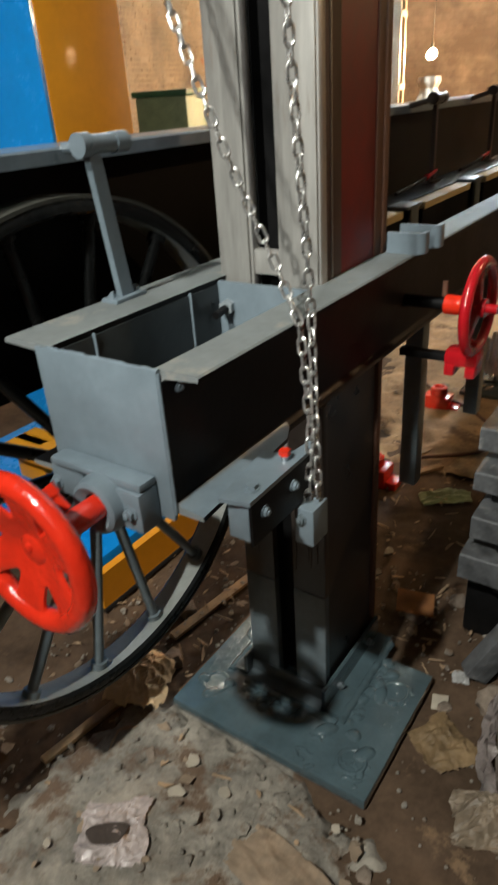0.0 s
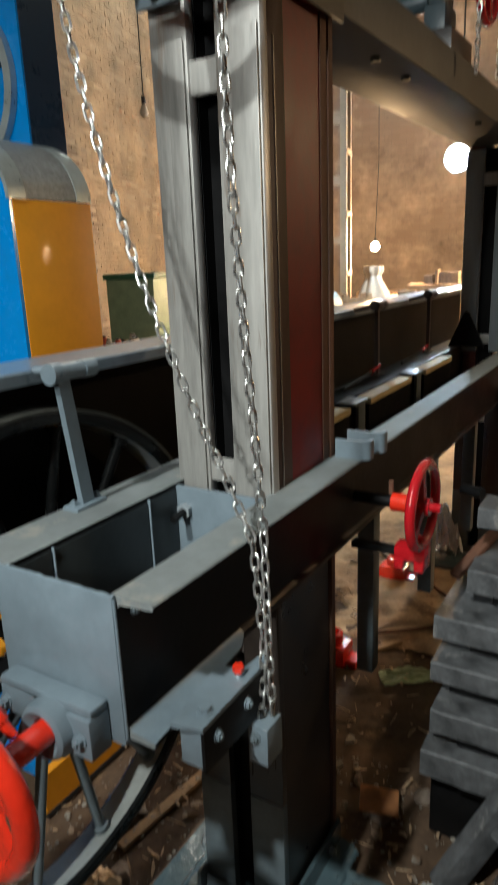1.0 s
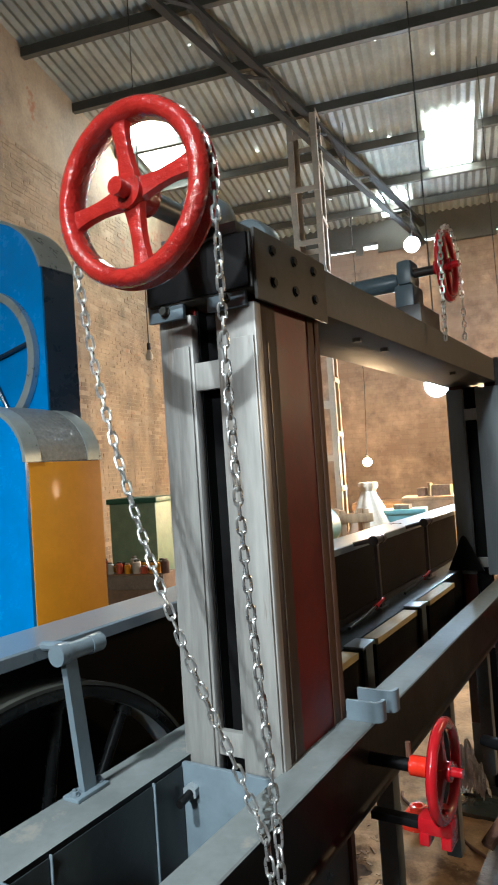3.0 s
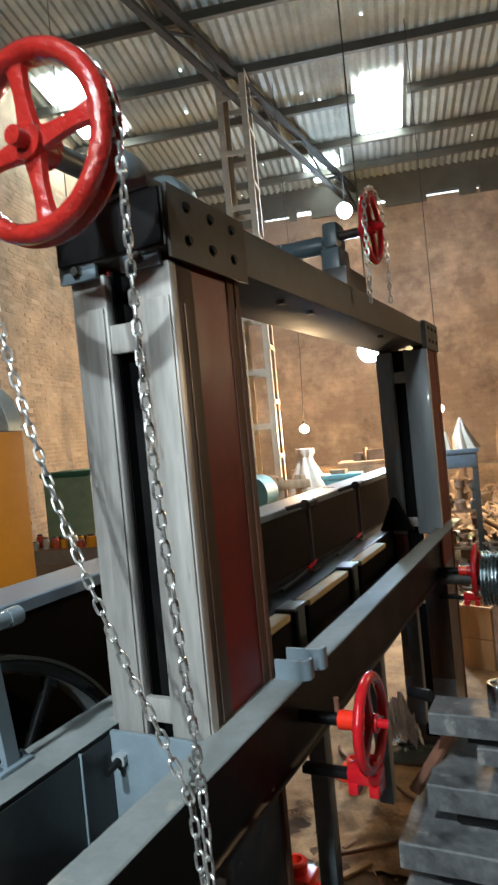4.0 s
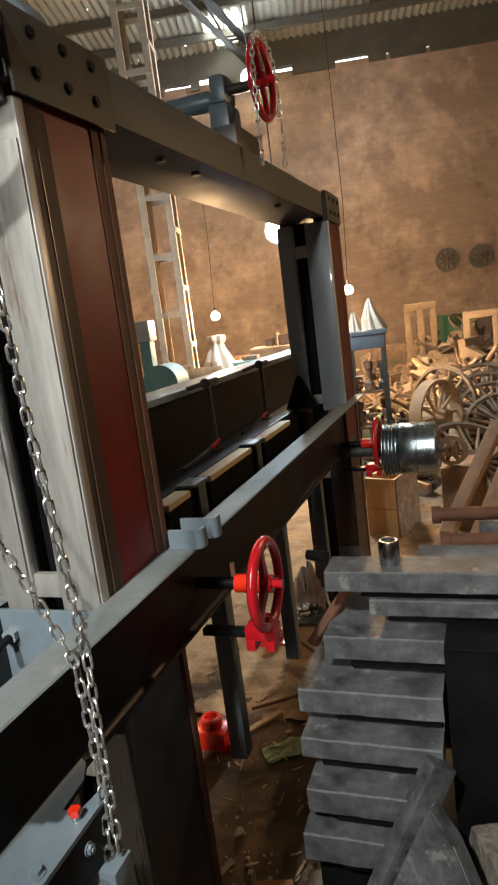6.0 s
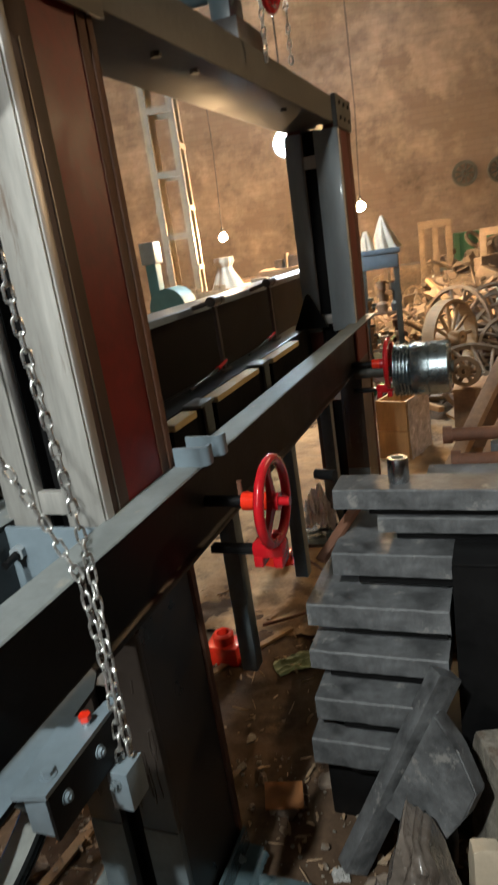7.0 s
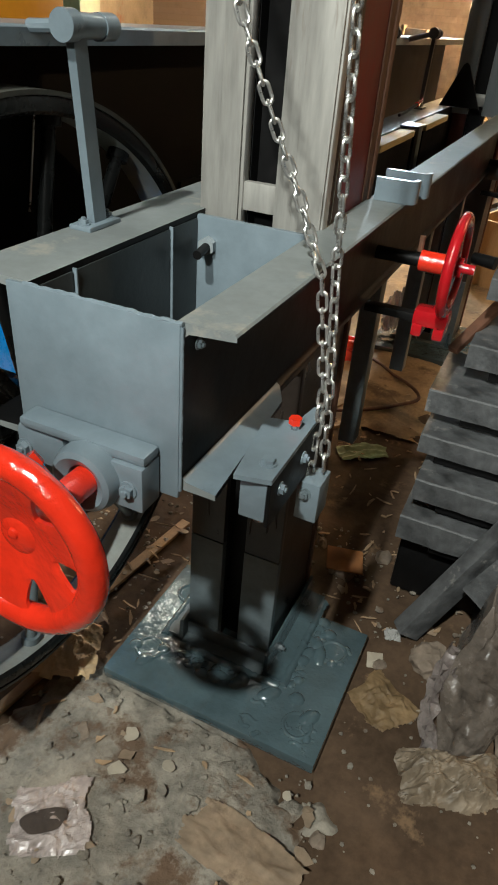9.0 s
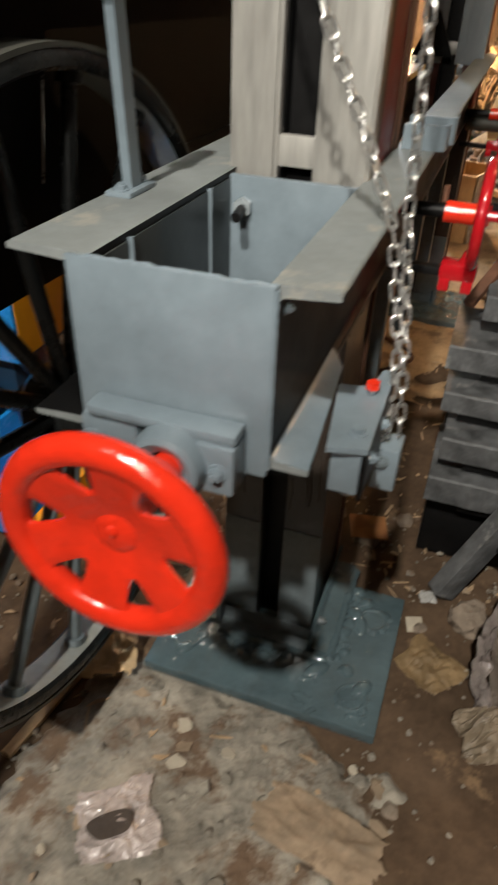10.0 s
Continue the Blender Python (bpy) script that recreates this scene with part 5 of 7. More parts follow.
# low carriage beside the flywheel
car = thing("log_carriage", (-1.235, 0.745, 0.0), "low blue carriage with orange-yellow bumper boards", "carriage")
bm = bmesh.new()
box2(bm, (-0.45, -0.22, 0.06), (0.33, 0.50, 0.16), 0.01)
part("bed", bm, M_BLUE, car)
bm = bmesh.new()
box2(bm, (-0.45, -0.18, 0.1605), (0.16, 0.45, 0.34), 0.012)
part("box", bm, M_BLUE, car)
bm = bmesh.new()
prism(bm, [(0.0, 0.02), (0.020, 0.02), (0.020, 0.155), (0.0, 0.165)], -0.28, 0.60, Matrix(((1, 0, 0, 0.375), (0, 0, 1, 0), (0, 1, 0, 0), (0, 0, 0, 1))) @ Matrix.Rotation(0, 4, "Z"))
part("bumper_board", bm, M_YELLOW, car, "orange-yellow edge board")
bm = bmesh.new()
box2(bm, (0.368, -0.28, 0.0), (0.398, 0.60, 0.0198), 0.002)
part("rubber_strip", bm, M_RUBBER, car)
for y in (-0.15, 0.12):
    bm = bmesh.new()
    box2(bm, (-0.1, y, 0.341), (0.05, y + 0.06, 0.50), 0.01)
    box2(bm, (-0.1, y - 0.05, 0.46), (0.17, y + 0.11, 0.50), 0.01)
    part("dog", bm, M_YELLOW, car, "yellow cast log dog")

# ---------------------------------------------------------------- litter on the near floor
def gz(x, y):
    return ground_z(x, y)


pad = bmesh.new()
PX, PY = 150, 140
vv = {}
for j in range(PY + 1):
    for i in range(PX + 1):
        x, y = -0.64 + 1.05 * i / PX, -0.78 + 1.10 * j / PY
        p = V((x, y, 0))
        ex, ey = abs(x + 0.15) / 0.42, abs(y + 0.20) / 0.60
        edge = max(ex, ey) + 0.30 * noise.noise(p * 3.5) + 0.22 * noise.noise(p * 9) + 0.10 * noise.noise(p * 24)
        z = 0.010 + 0.012 * noise.noise(p * 6 + V((5, 0, 0))) + 0.008 * abs(noise.noise(p * 17)) + 0.006 * abs(noise.noise(p * 34)) + 0.003 * noise.noise(p * 70)
        z -= 0.04 * max(0.0, edge - 0.8) / 0.2
        if y > 0.27 and -0.4 < x < 0.23:
            z = min(z, -0.004)
        vv[i, j] = pad.verts.new((x, y, z)) if edge < 1.0 else None
for j in range(PY):
    for i in range(PX):
        q = [vv[i, j], vv[i + 1, j], vv[i + 1, j + 1], vv[i, j + 1]]
        if all(q):
            pad.faces.new(q)
ob = part("concrete_patch", pad, M_CONC)
tagged(ob, "broken grey concrete patch in the earth floor", "floor", kind="structure")

rng = random.Random(4)


def stone(x, y, s, label="broken piece of brown stone", material=None, seed=0, flat=0.6):
    t = thing("stone", (x, y, gz(x, y)), label, "stone", "rubble on the floor")
    bm = bmesh.new()
    lump(bm, (0, 0, s * flat * 0.45), (s, s * (0.6 + 0.3 * rng.random()), s * flat), seed, 0.45, 2, (rng.uniform(-12, 12), rng.uniform(-12, 12), rng.uniform(0, 360)))
    part("body", bm, material or M_STONE, t, smooth=False)


for k, (x, y, s) in enumerate(((0.272, 0.682, 0.022), (-0.05, 1.086, 0.024), (0.057, 0.996, 0.045), (-0.30, 0.20, 0.03), (-0.18, 0.16, 0.026), (-0.33, 0.12, 0.035), (-0.08, 0.10, 0.022), (0.10, 0.16, 0.02), (-0.25, 0.06, 0.024), (0.15, 0.02, 0.026), (-0.5, 0.42, 0.04), (-0.62, 0.62, 0.05), (0.33, 0.95, 0.03), (0.16, 1.12, 0.035), (-0.47, -0.12, 0.02), (-0.02, -0.1, 0.022), (0.28, 0.15, 0.02))):
    stone(x, y, s, seed=k)
for k, (x, y, s) in enumerate(((-0.33, 0.235, 0.035), (-0.27, 0.215, 0.026), (-0.20, 0.235, 0.03), (-0.13, 0.20, 0.04), (-0.05, 0.225, 0.024), (0.03, 0.20, 0.032), (0.10, 0.215, 0.022), (-0.38, 0.14, 0.03), (-0.22, 0.13, 0.022), (0.0, 0.11, 0.02), (-0.42, 0.02, 0.026), (0.20, 0.19, 0.028))):
    stone(x, y, s, "broken pale lump of concrete", M_CONC, 60 + k, 0.5)
t = thing("cardboard_scrap", (0.055, 1.0, gz(0.055, 1.0) + 0.05), "torn brown cardboard scrap", "cardboard")
bm = bmesh.new()
box(bm, (0, 0, 0.0), (0.12, 0.09, 0.006), (12, 6, 20), 0.002)
part("body", bm, M_CARDO, t)
# gravel and crumbs
bm = bmesh.new()
for k in range(2200):
    x, y = rng.uniform(-0.9, 0.75), rng.uniform(-0.7, 1.2)
    if -0.4 < x < 0.23 and 0.27 < y < 0.74:
        continue
    if x > 0.22 and y < 0.75 and rng.random() < 0.8:
        continue
    s = rng.choice((0.002, 0.002, 0.003, 0.003, 0.004, 0.005, 0.006, 0.009)) * rng.uniform(0.7, 1.3)
    c = bmesh.ops.create_icosphere(bm, subdivisions=1, radius=s)
    for v in c["verts"]:
        v.co = V((v.co.x * rng.uniform(0.7, 1.4), v.co.y * rng.uniform(0.7, 1.3), v.co.z * rng.uniform(0.4, 0.9)))
    on = 0.014 if abs(x + 0.1) < 0.36 and -0.6 < y < 0.25 else 0.0
    bmesh.ops.translate(bm, verts=c["verts"], vec=(x, y, max(gz(x, y), on) + s * 0.25))
ob = part("gravel", bm, M_CONC, smooth=False)
tagged(ob, "scattered grit and stone crumbs on the floor", "gravel", kind="stuff")
# chips and straw
bm = bmesh.new()
for k in range(1900):
    x, y = rng.uniform(-0.9, 0.7), rng.uniform(-0.6, 2.6)
    if k > 800:
        x, y = rng.uniform(-0.9, 1.6), rng.uniform(2.2, 5.2)
    if -0.4 < x < 0.23 and 0.25 < y < 0.76:
        continue
    if x > 0.22 and y < 0.75 and rng.random() < 0.85:
        continue
    if y < 0.3 and k % 4:
        continue
    big_ = 1.8 if k > 800 else 1.0
    l, w = big_ * rng.uniform(0.012, 0.055) * rng.choice((0.5, 0.8, 1.0, 1.3)), big_ * rng.uniform(0.003, 0.013)
    on = 0.02 if abs(x + 0.1) < 0.36 and -0.6 < y < 0.25 else 0.004
    bend = rng.uniform(-0.4, 0.4) * w
    prism(bm, [(-l / 2, -w * rng.uniform(0.05, 0.4)), (0, -w / 2 + bend), (l / 2, -w * rng.uniform(0.05, 0.4)), (l * rng.uniform(0.3, 0.5), w * rng.uniform(0.1, 0.5)), (0, w / 2 + bend), (-l * rng.uniform(0.35, 0.5), w * rng.uniform(0.1, 0.5))], 0, rng.uniform(0.001, 0.004),
          pose(x, y, max(gz(x, y), 0) + on, rng.uniform(-14, 14), rng.uniform(-14, 14), rng.uniform(0, 360)))
ob = part("wood_chips", bm, M_CHIP, smooth=False)
tagged(ob, "scattered wood chips and shavings on the earth", "wood chips", kind="stuff")

# sawdust trodden into the floor beyond the machine
bm = bmesh.new()
gd = {}
for j in range(186):
    for i in range(136):
        x, y = -1.1 + 2.7 * i / 135, 1.9 + 3.7 * j / 185
        p = V((x, y, 0))
        edge = max(abs(x - 0.25) / 1.35, abs(y - 3.75) / 1.85) + 0.22 * noise.noise(p * 2.3) + 0.16 * noise.noise(p * 6) + 0.08 * noise.noise(p * 17)
        if edge < 1.08:
            gd[i, j] = bm.verts.new((x, y, 0.012 + 0.012 * noise.noise(p * 3) + 0.008 * noise.noise(p * 11) + 0.004 * noise.noise(p * 30) - 0.16 * max(0.0, edge - 0.82)))
for i, j in list(gd):
    q = [gd.get(k) for k in ((i, j), (i + 1, j), (i + 1, j + 1), (i, j + 1))]
    if all(q):
        bm.faces.new(q)
tagged(part("sawdust", bm, M_SAWD), "tan sawdust and shavings trodden into the earth", "sawdust", kind="stuff")

# torn flat scraps of paper, bark and leaf trodden into the floor
for name_, m_, n_, lab in (("leaf_litter", M_BARK, 90, "trodden brown leaf and bark scraps"), ("paper_litter", M_PAPER, 16, "torn dirty paper scraps"), ("clod_litter", M_CONC, 34, "broken flakes of concrete")):
    bm = bmesh.new()
    for k in range(n_):
        x, y = rng.uniform(-0.75, 0.6), rng.uniform(-0.55, 1.3)
        if -0.42 < x < 0.25 and 0.24 < y < 0.78 or x > 0.25 and y < 0.75 and k % 5:
            continue
        s_ = rng.uniform(0.008, 0.026) 
        on = 0.024 if abs(x + 0.1) < 0.36 and -0.6 < y < 0.25 else 0.004
        prism(bm, [(s_ * rng.uniform(0.5, 1.3) * math.cos(a), s_ * rng.uniform(0.4, 1.0) * math.sin(a)) for a in [2 * math.pi * i / 8 for i in range(8)]], 0, 0.0012 if m_ is not M_CONC else s_ * rng.uniform(0.2, 0.5),
              pose(x, y, max(gz(x, y), 0) + on, rng.uniform(-16, 16), rng.uniform(-16, 16), rng.uniform(0, 360)))
    tagged(part(name_, bm, m_, smooth=False), lab, "litter", kind="stuff")


def crumple(name, x, y, sx, sy, h, seed, material, label, category, rz=0.0, z0=0.0, n_=44, cut=0.85, fine=1.0, smooth=False, dome=0.0):
    """A crumpled sheet of paper, plastic or leaf."""
    t = thing(name, (x, y, gz(x, y) + z0), label, category, rz=rz)
    bm = bmesh.new()
    o = V((seed * 3.7, seed * 1.3, 0))
    g = {}
    for j in range(n_ + 1):
        for i in range(n_ + 1):
            u, v = i / n_ * 2 - 1, j / n_ * 2 - 1
            r = max(abs(u), abs(v)) + 0.22 * noise.noise(V((u * 1.7, v * 1.7, seed)))
            p = V((u, v, 0))
            q = p + 0.25 * noise.noise_vector(p * 1.9 + o)
            hh = h * (0.25 + 0.7 * (1 - 1.8 * abs(noise.noise(q * 1.7 + o))) + 0.42 * fine * (1 - 2 * abs(noise.noise(q * 3.6 + o))) + 0.22 * fine * (1 - 2 * abs(noise.noise(q * 8 + o))))
            hh = max(0.0, hh * max(0.15, 1 - 0.7 * r * r) + dome * max(0.0, 1 - r * r))
            g[i, j] = bm.verts.new((u * sx + 0.06 * sx * noise.noise(p * 5 + o), v * sy, 0.004 + hh)) if r < cut else None
    for j in range(n_):
        for i in range(n_):
            q = [g[i, j], g[i + 1, j], g[i + 1, j + 1], g[i, j + 1]]
            if all(q):
                bm.faces.new(q)
    bmesh.ops.delete(bm, geom=[v for v in bm.verts if not v.link_faces], context="VERTS")
    bmesh.ops.solidify(bm, geom=list(bm.faces), thickness=0.0016)
    part("body", bm, material, t, smooth=smooth)
    return t


crumple("crumpled_paper", -0.505, 0.285, 0.105, 0.12, 0.04, 1, M_PACK, "crumpled torn brown packing paper", "paper", 20, 0.02, fine=0.7, dome=0.045)
wrapper = crumple("plastic_wrapper", -0.255, -0.088, 0.098, 0.098, 0.016, 2, M_WRAP, "flat crumpled clear plastic wrapper with a dark stain", "wrapper", 32, 0.036)
bm = bmesh.new()
prism(bm, [(0.048 * math.cos(a) * (1 + 0.12 * math.sin(3 * a)), 0.030 * math.sin(a) * (1 + 0.15 * math.cos(2 * a))) for a in [2 * math.pi * i / 28 for i in range(28)]], 0.0245, 0.0255, pose(-0.012, -0.012, 0, 0, 0, 8))
part("stain", bm, M_STAIN, wrapper, "dark damp stain")
crumple("paper_bag", 0.515, 0.405, 0.150, 0.085, 0.045, 4, M_BAG, "crumpled dirty brown paper bag", "bag", 25, 0.004, fine=0.65, n_=64, cut=0.8, dome=0.045)
crumple("foil_scrap", 0.276, 0.80, 0.028, 0.022, 0.02, 5, M_FOIL, "small crumpled silver foil scrap", "foil", 10)
crumple("plastic_pack", -0.28, 2.9, 0.10, 0.15, 0.16, 6, M_SHINE, "shiny clear crumpled plastic pack", "plastic pack", 20, dome=0.10)
crumple("bark_sheet", 0.145, 0.03, 0.17, 0.075, 0.012, 7, M_BARK, "broad dry sheet of brown bark", "bark", -10, 0.026, fine=0.3, smooth=True)
crumple("plastic_scrap", -0.1, 1.72, 0.12, 0.07, 0.02, 8, M_GREENC, "thin pale green plastic scrap", "plastic scrap", 35, fine=0.4, smooth=True)
crumple("crumpled_paper", 0.31, 0.56, 0.085, 0.09, 0.022, 9, M_DAMPP, "damp crumpled brown paper", "paper", 60, fine=0.6, smooth=True)
t = thing("paper_scrap", (0.254, 0.69, gz(0.254, 0.69) + 0.006), "small torn dirty white paper scrap", "paper")
bm = bmesh.new()
box(bm, (0, 0, 0), (0.045, 0.05, 0.003), (6, -5, 15), 0.001)
part("body", bm, M_PAPER, t)
for a, b, w, lab in (((-0.57, -0.04), (-0.53, 0.24), 0.03, "thin split timber batten on the earth"), ((-0.57, 0.50), (-0.51, 0.95), 0.035, "thin split timber batten on the earth"), ((-0.33, 2.0), (-0.18, 2.35), 0.02, "thin split timber batten on the earth"), ((-0.5, 1.5), (-0.2, 1.95), 0.03, "thin split timber batten on the earth")):
    t = thing("timber_batten", (*a, gz(*a) + 0.012), lab, "batten", "battens on the floor")
    d = V((b[0] - a[0], b[1] - a[1], 0))
    bm = bmesh.new()
    box(bm, (0, 0, 0), (w, d.length, 0.014), None, 0.003)
    for v in bm.verts:
        v.co.x += 0.004 * noise.noise(v.co * 15)
    bmesh.ops.transform(bm, verts=bm.verts, matrix=Matrix.Translation(d / 2) @ Matrix.Rotation(math.atan2(-d.x, d.y), 4, "Z"))
    part("body", bm, M_WOOD, t)
# dark flat bar lying across the rubble
t = thing("flat_bar", (0.305, 0.815, 0.02), "dark painted steel bar lying on rubble", "bar")
bm = bmesh.new()
d = V((0.265, 0.19, 0.52))
box(bm, (0, 0, 0), (0.05, d.length, 0.075), None, 0.005)
bmesh.ops.transform(bm, verts=bm.verts, matrix=Matrix.Translation(d / 2) @ d.to_track_quat("Y", "Z").to_matrix().to_4x4())
part("body", bm, M_SLAB, t)
# broken slab on the bar, with lumps of rubble and an old concrete block under it
t = thing("broken_slab", (0.50, 0.85, 0.0), "broken dark iron slab leaning on a bar", "slab")
A_, B_, C_, E_ = V((0.052, -0.02, 0.545)), V((0.146, -0.10, 0.40)), V((0.046, -0.10, 0.215)), V((-0.085, -0.045, 0.255))
nrm = (B_ - A_).cross(E_ - A_).normalized()
nrm = -nrm if nrm.z > 0 else nrm
bm = bmesh.new()
rim_ = [A_, A_.lerp(B_, 0.45) + V((0.008, 0.01, 0)), B_, B_.lerp(C_, 0.4) + V((0.012, 0, 0)), C_, C_.lerp(E_, 0.5) + V((0, 0.006, -0.006)), E_]
up_ = [bm.verts.new(p) for p in rim_]
dn_ = [bm.verts.new(p + nrm * 0.055) for p in rim_]
bm.faces.new(up_)
bm.faces.new(dn_[::-1])
for i in range(7):
    bm.faces.new((up_[i], dn_[i], dn_[(i + 1) % 7], up_[(i + 1) % 7]))
bmesh.ops.recalc_face_normals(bm, faces=bm.faces)
bmesh.ops.bevel(bm, geom=list(bm.edges), offset=0.004, segments=2, affect="EDGES")
part("body", bm, M_SLAB, t)
bm = bmesh.new()
lump(bm, (0.03, 0.01, 0.12), (0.06, 0.08, 0.13), 32, 0.3, 2)
part("prop_block", bm, M_DARK, t)
for x, y, s3, sd, m_ in ((0.68, 0.62, (0.09, 0.10, 0.06), 34, M_STONE), (0.40, 0.74, (0.05, 0.05, 0.035), 35, M_STONE)):
    t = thing("rubble_lump", (x, y, 0.0), "broken tan lump of dusty rubble", "rubble", "rubble by the slabs")
    bm = bmesh.new()
    lump(bm, (0, 0, s3[2] * 0.8), s3, sd, 0.38, 4, (10, -12, 20))
    part("body", bm, m_, t)
# block wrapped in dirty plastic, leaning back on the broken slab
t = thing("wrapped_block", (0.515, 0.545, 0.0), "leaning grey-brown block wrapped in dirty crumpled plastic", "block")
bm = bmesh.new()
NW = 40
lay = []
for back in (0, 1):
    g = []
    for j in range(NW + 1):
        v_ = j / NW
        row = []
        for i in range(NW + 1):
            u = i / NW
            xl = -0.045 - 0.030 * math.sin(math.pi * min(1, v_ * 1.2)) + 0.05 * max(0.0, v_ - 0.7)
            xr = 0.040 + 0.055 * math.sin(math.pi * min(1.0, v_ * 0.9 + 0.1)) ** 0.8
            z = v_ * (0.385 - 0.075 * u * u) + 0.002
            p = V((xl + (xr - xl) * u, -0.055 + 0.36 * z + 0.05 * u * u + 0.085 * back, z))
            q = V((u * 1.7 + 0.6 * v_, v_ * 3.6, back * 9.0))
            rim = min(1.0, 6 * min(u, 1 - u, v_ + 0.05, 1 - v_))
            p += V((0.3, -1, 0.2)) * (0.030 * abs(noise.noise(q)) + 0.012 * abs(noise.noise(q * 2.7)) + 0.005 * noise.noise(q * 6)) * rim * (-1 if back else 1)
            p += 0.010 * noise.noise_vector(V((u * 5, v_ * 7, 2)))
            p.z = max(0.001, p.z)
            row.append(bm.verts.new(p))
        g.append(row)
    lay.append(g)
for g in lay:
    for j in range(NW):
        for i in range(NW):
            bm.faces.new((g[j][i], g[j][i + 1], g[j + 1][i + 1], g[j + 1][i]))
for j in range(NW):
    for i in (0, NW):
        bm.faces.new((lay[0][j][i], lay[0][j + 1][i], lay[1][j + 1][i], lay[1][j][i]))
        bm.faces.new((lay[0][i][j], lay[0][i][j + 1], lay[1][i][j + 1], lay[1][i][j]))
bmesh.ops.recalc_face_normals(bm, faces=bm.faces)
part("wrap", bm, M_GREYP, t)
# loose pale plastic along the block's edge
bm = bmesh.new()
edge_g = []
for j in range(31):
    row = []
    for i in range(9):
        v_, u = j / 30, i / 8
        q = V((u * 2.5, v_ * 7, 4))
        row.append(bm.verts.new((-0.085 + 0.045 * u - 0.030 * math.sin(math.pi * v_) + 0.02 * noise.noise(q), -0.075 + 0.12 * v_ - 0.012 * noise.noise(q * 2) + 0.02 * abs(noise.noise(q * 1.5)), 0.004 + 0.26 * v_ + 0.012 * noise.noise(q * 2.2))))
    edge_g.append(row)
for j in range(30):
    for i in range(8):
        bm.faces.new((edge_g[j][i], edge_g[j][i + 1], edge_g[j + 1][i + 1], edge_g[j + 1][i]))
bmesh.ops.solidify(bm, geom=list(bm.faces), thickness=0.002)
part("loose_edge", bm, M_WRAP, t, "pale crumpled plastic edge")
t = thing("paper_carton", (0.655, 0.79, 0.0), "crushed pale yellow carton among the rubble", "carton", rz=20)
bm = bmesh.new()
box(bm, (0, 0, 0.10), (0.07, 0.05, 0.20), (-5, 4, 0), 0.004)
bmesh.ops.subdivide_edges(bm, edges=list(bm.edges), cuts=3, use_grid_fill=True)
for v in bm.verts:
    v.co += 0.007 * noise.noise_vector(v.co * 22)
part("body", bm, M_CLOTH, t)
t = thing("concrete_block", (0.80, 0.93, 0.0), "broken grey concrete block", "block")
bm = bmesh.new()
box(bm, (0, 0, 0.14), (0.26, 0.40, 0.30), (6, 8, 24), 0.012)
bmesh.ops.subdivide_edges(bm, edges=list(bm.edges), cuts=3, use_grid_fill=True)
for v in bm.verts:
    v.co += 0.012 * noise.noise_vector(v.co * 9)
part("body", bm, M_CONC, t)
# red castings on the floor
for x, y, s in ((-0.42, 1.70, 0.074), (-0.44, 2.55, 0.070)):
    t = thing("red_casting", (x, y, gz(x, y)), "red-painted cast bearing housing on the earth", "casting", "red castings")
    bm = bmesh.new()
    box(bm, (0, 0, s * 0.6), (s * 2, s * 1.5, s * 1.2), None, 0.012)
    part("block", bm, M_RED, t)
    bm = bmesh.new()
    lathe(bm, [(s * 0.35, 0), (s * 0.62, 0), (s * 0.62, s * 0.5), (s * 0.5, s * 0.6), (s * 0.35, s * 0.6)], pose(0, 0, s * 1.2), 28)
    part("collar", bm, M_RED, t)
    for dx in (-0.8, 0.8):
        bm = bmesh.new()
        box(bm, (dx * s * 1.5, 0, s * 0.25), (s * 0.9, s * 1.1, s * 0.45), None, 0.006)
        part("foot", bm, M_RED, t)
# a hose on the floor
t = thing("hose", (-0.33, 2.03, 0.01), "thin brown rubber hose on the earth", "hose")
bm = bmesh.new()
sweep(bm, [(0.32 * math.sin(i * 0.11) + 0.02 * math.sin(i * 0.5), 0.9 * i / 40 - 0.1, 0.008 + max(0, 0.01 * math.sin(i * 0.4))) for i in range(41)], 0.008, 8)
part("body", bm, M_RUST, t)

# ---------------------------------------------------------------- lamps
def floodlight(p, aim, label):
    t = thing("floodlight", p, label, "floodlight")
    m = look(p, aim)
    m.translation = (0, 0, 0)
    bm = bmesh.new()
    lathe(bm, [(0.0, 0.13), (0.035, 0.13), (0.045, 0.12), (0.05, 0.06), (0.125, 0.022), (0.128, 0.004), (0.122, 0.004), (0.118, 0.016), (0.0, 0.016)], m, 40, False)
    for i in range(8):
        a = 2 * math.pi * i / 8
        vs = box(bm, (0.062 * math.cos(a), 0.062 * math.sin(a), 0.075), (0.045, 0.004, 0.05), (0, 0, 45 * i))
        bmesh.ops.transform(bm, verts=vs, matrix=m)
    part("housing", bm, M_STEEL_DK, t)
    bm = bmesh.new()
    lathe(bm, [(0.0, 0.0155), (0.116, 0.0155), (0.112, -0.004), (0.08, -0.018), (0.0, -0.026)], m, 40, False)
    part("lens", bm, M_LEDG, t, "glaring white lens")
    bm = bmesh.new()
    sweep(bm, [(0, 0, 0.06), (0.02, 0, 0.4), (0.0, 0.0, roof_z((H0.inverted() @ V(p)).y) - p[2] + 0.03)], 0.008, 8)
    part("hanger_cable", bm, M_RUBBER, t)


floodlight(LED, (0.5, -0.5, 1.6), "glaring white round floodlight hung on a cable")
floodlight(LED_B, (0.5, -0.5, 1.6), "glaring white round floodlight near the far wall")


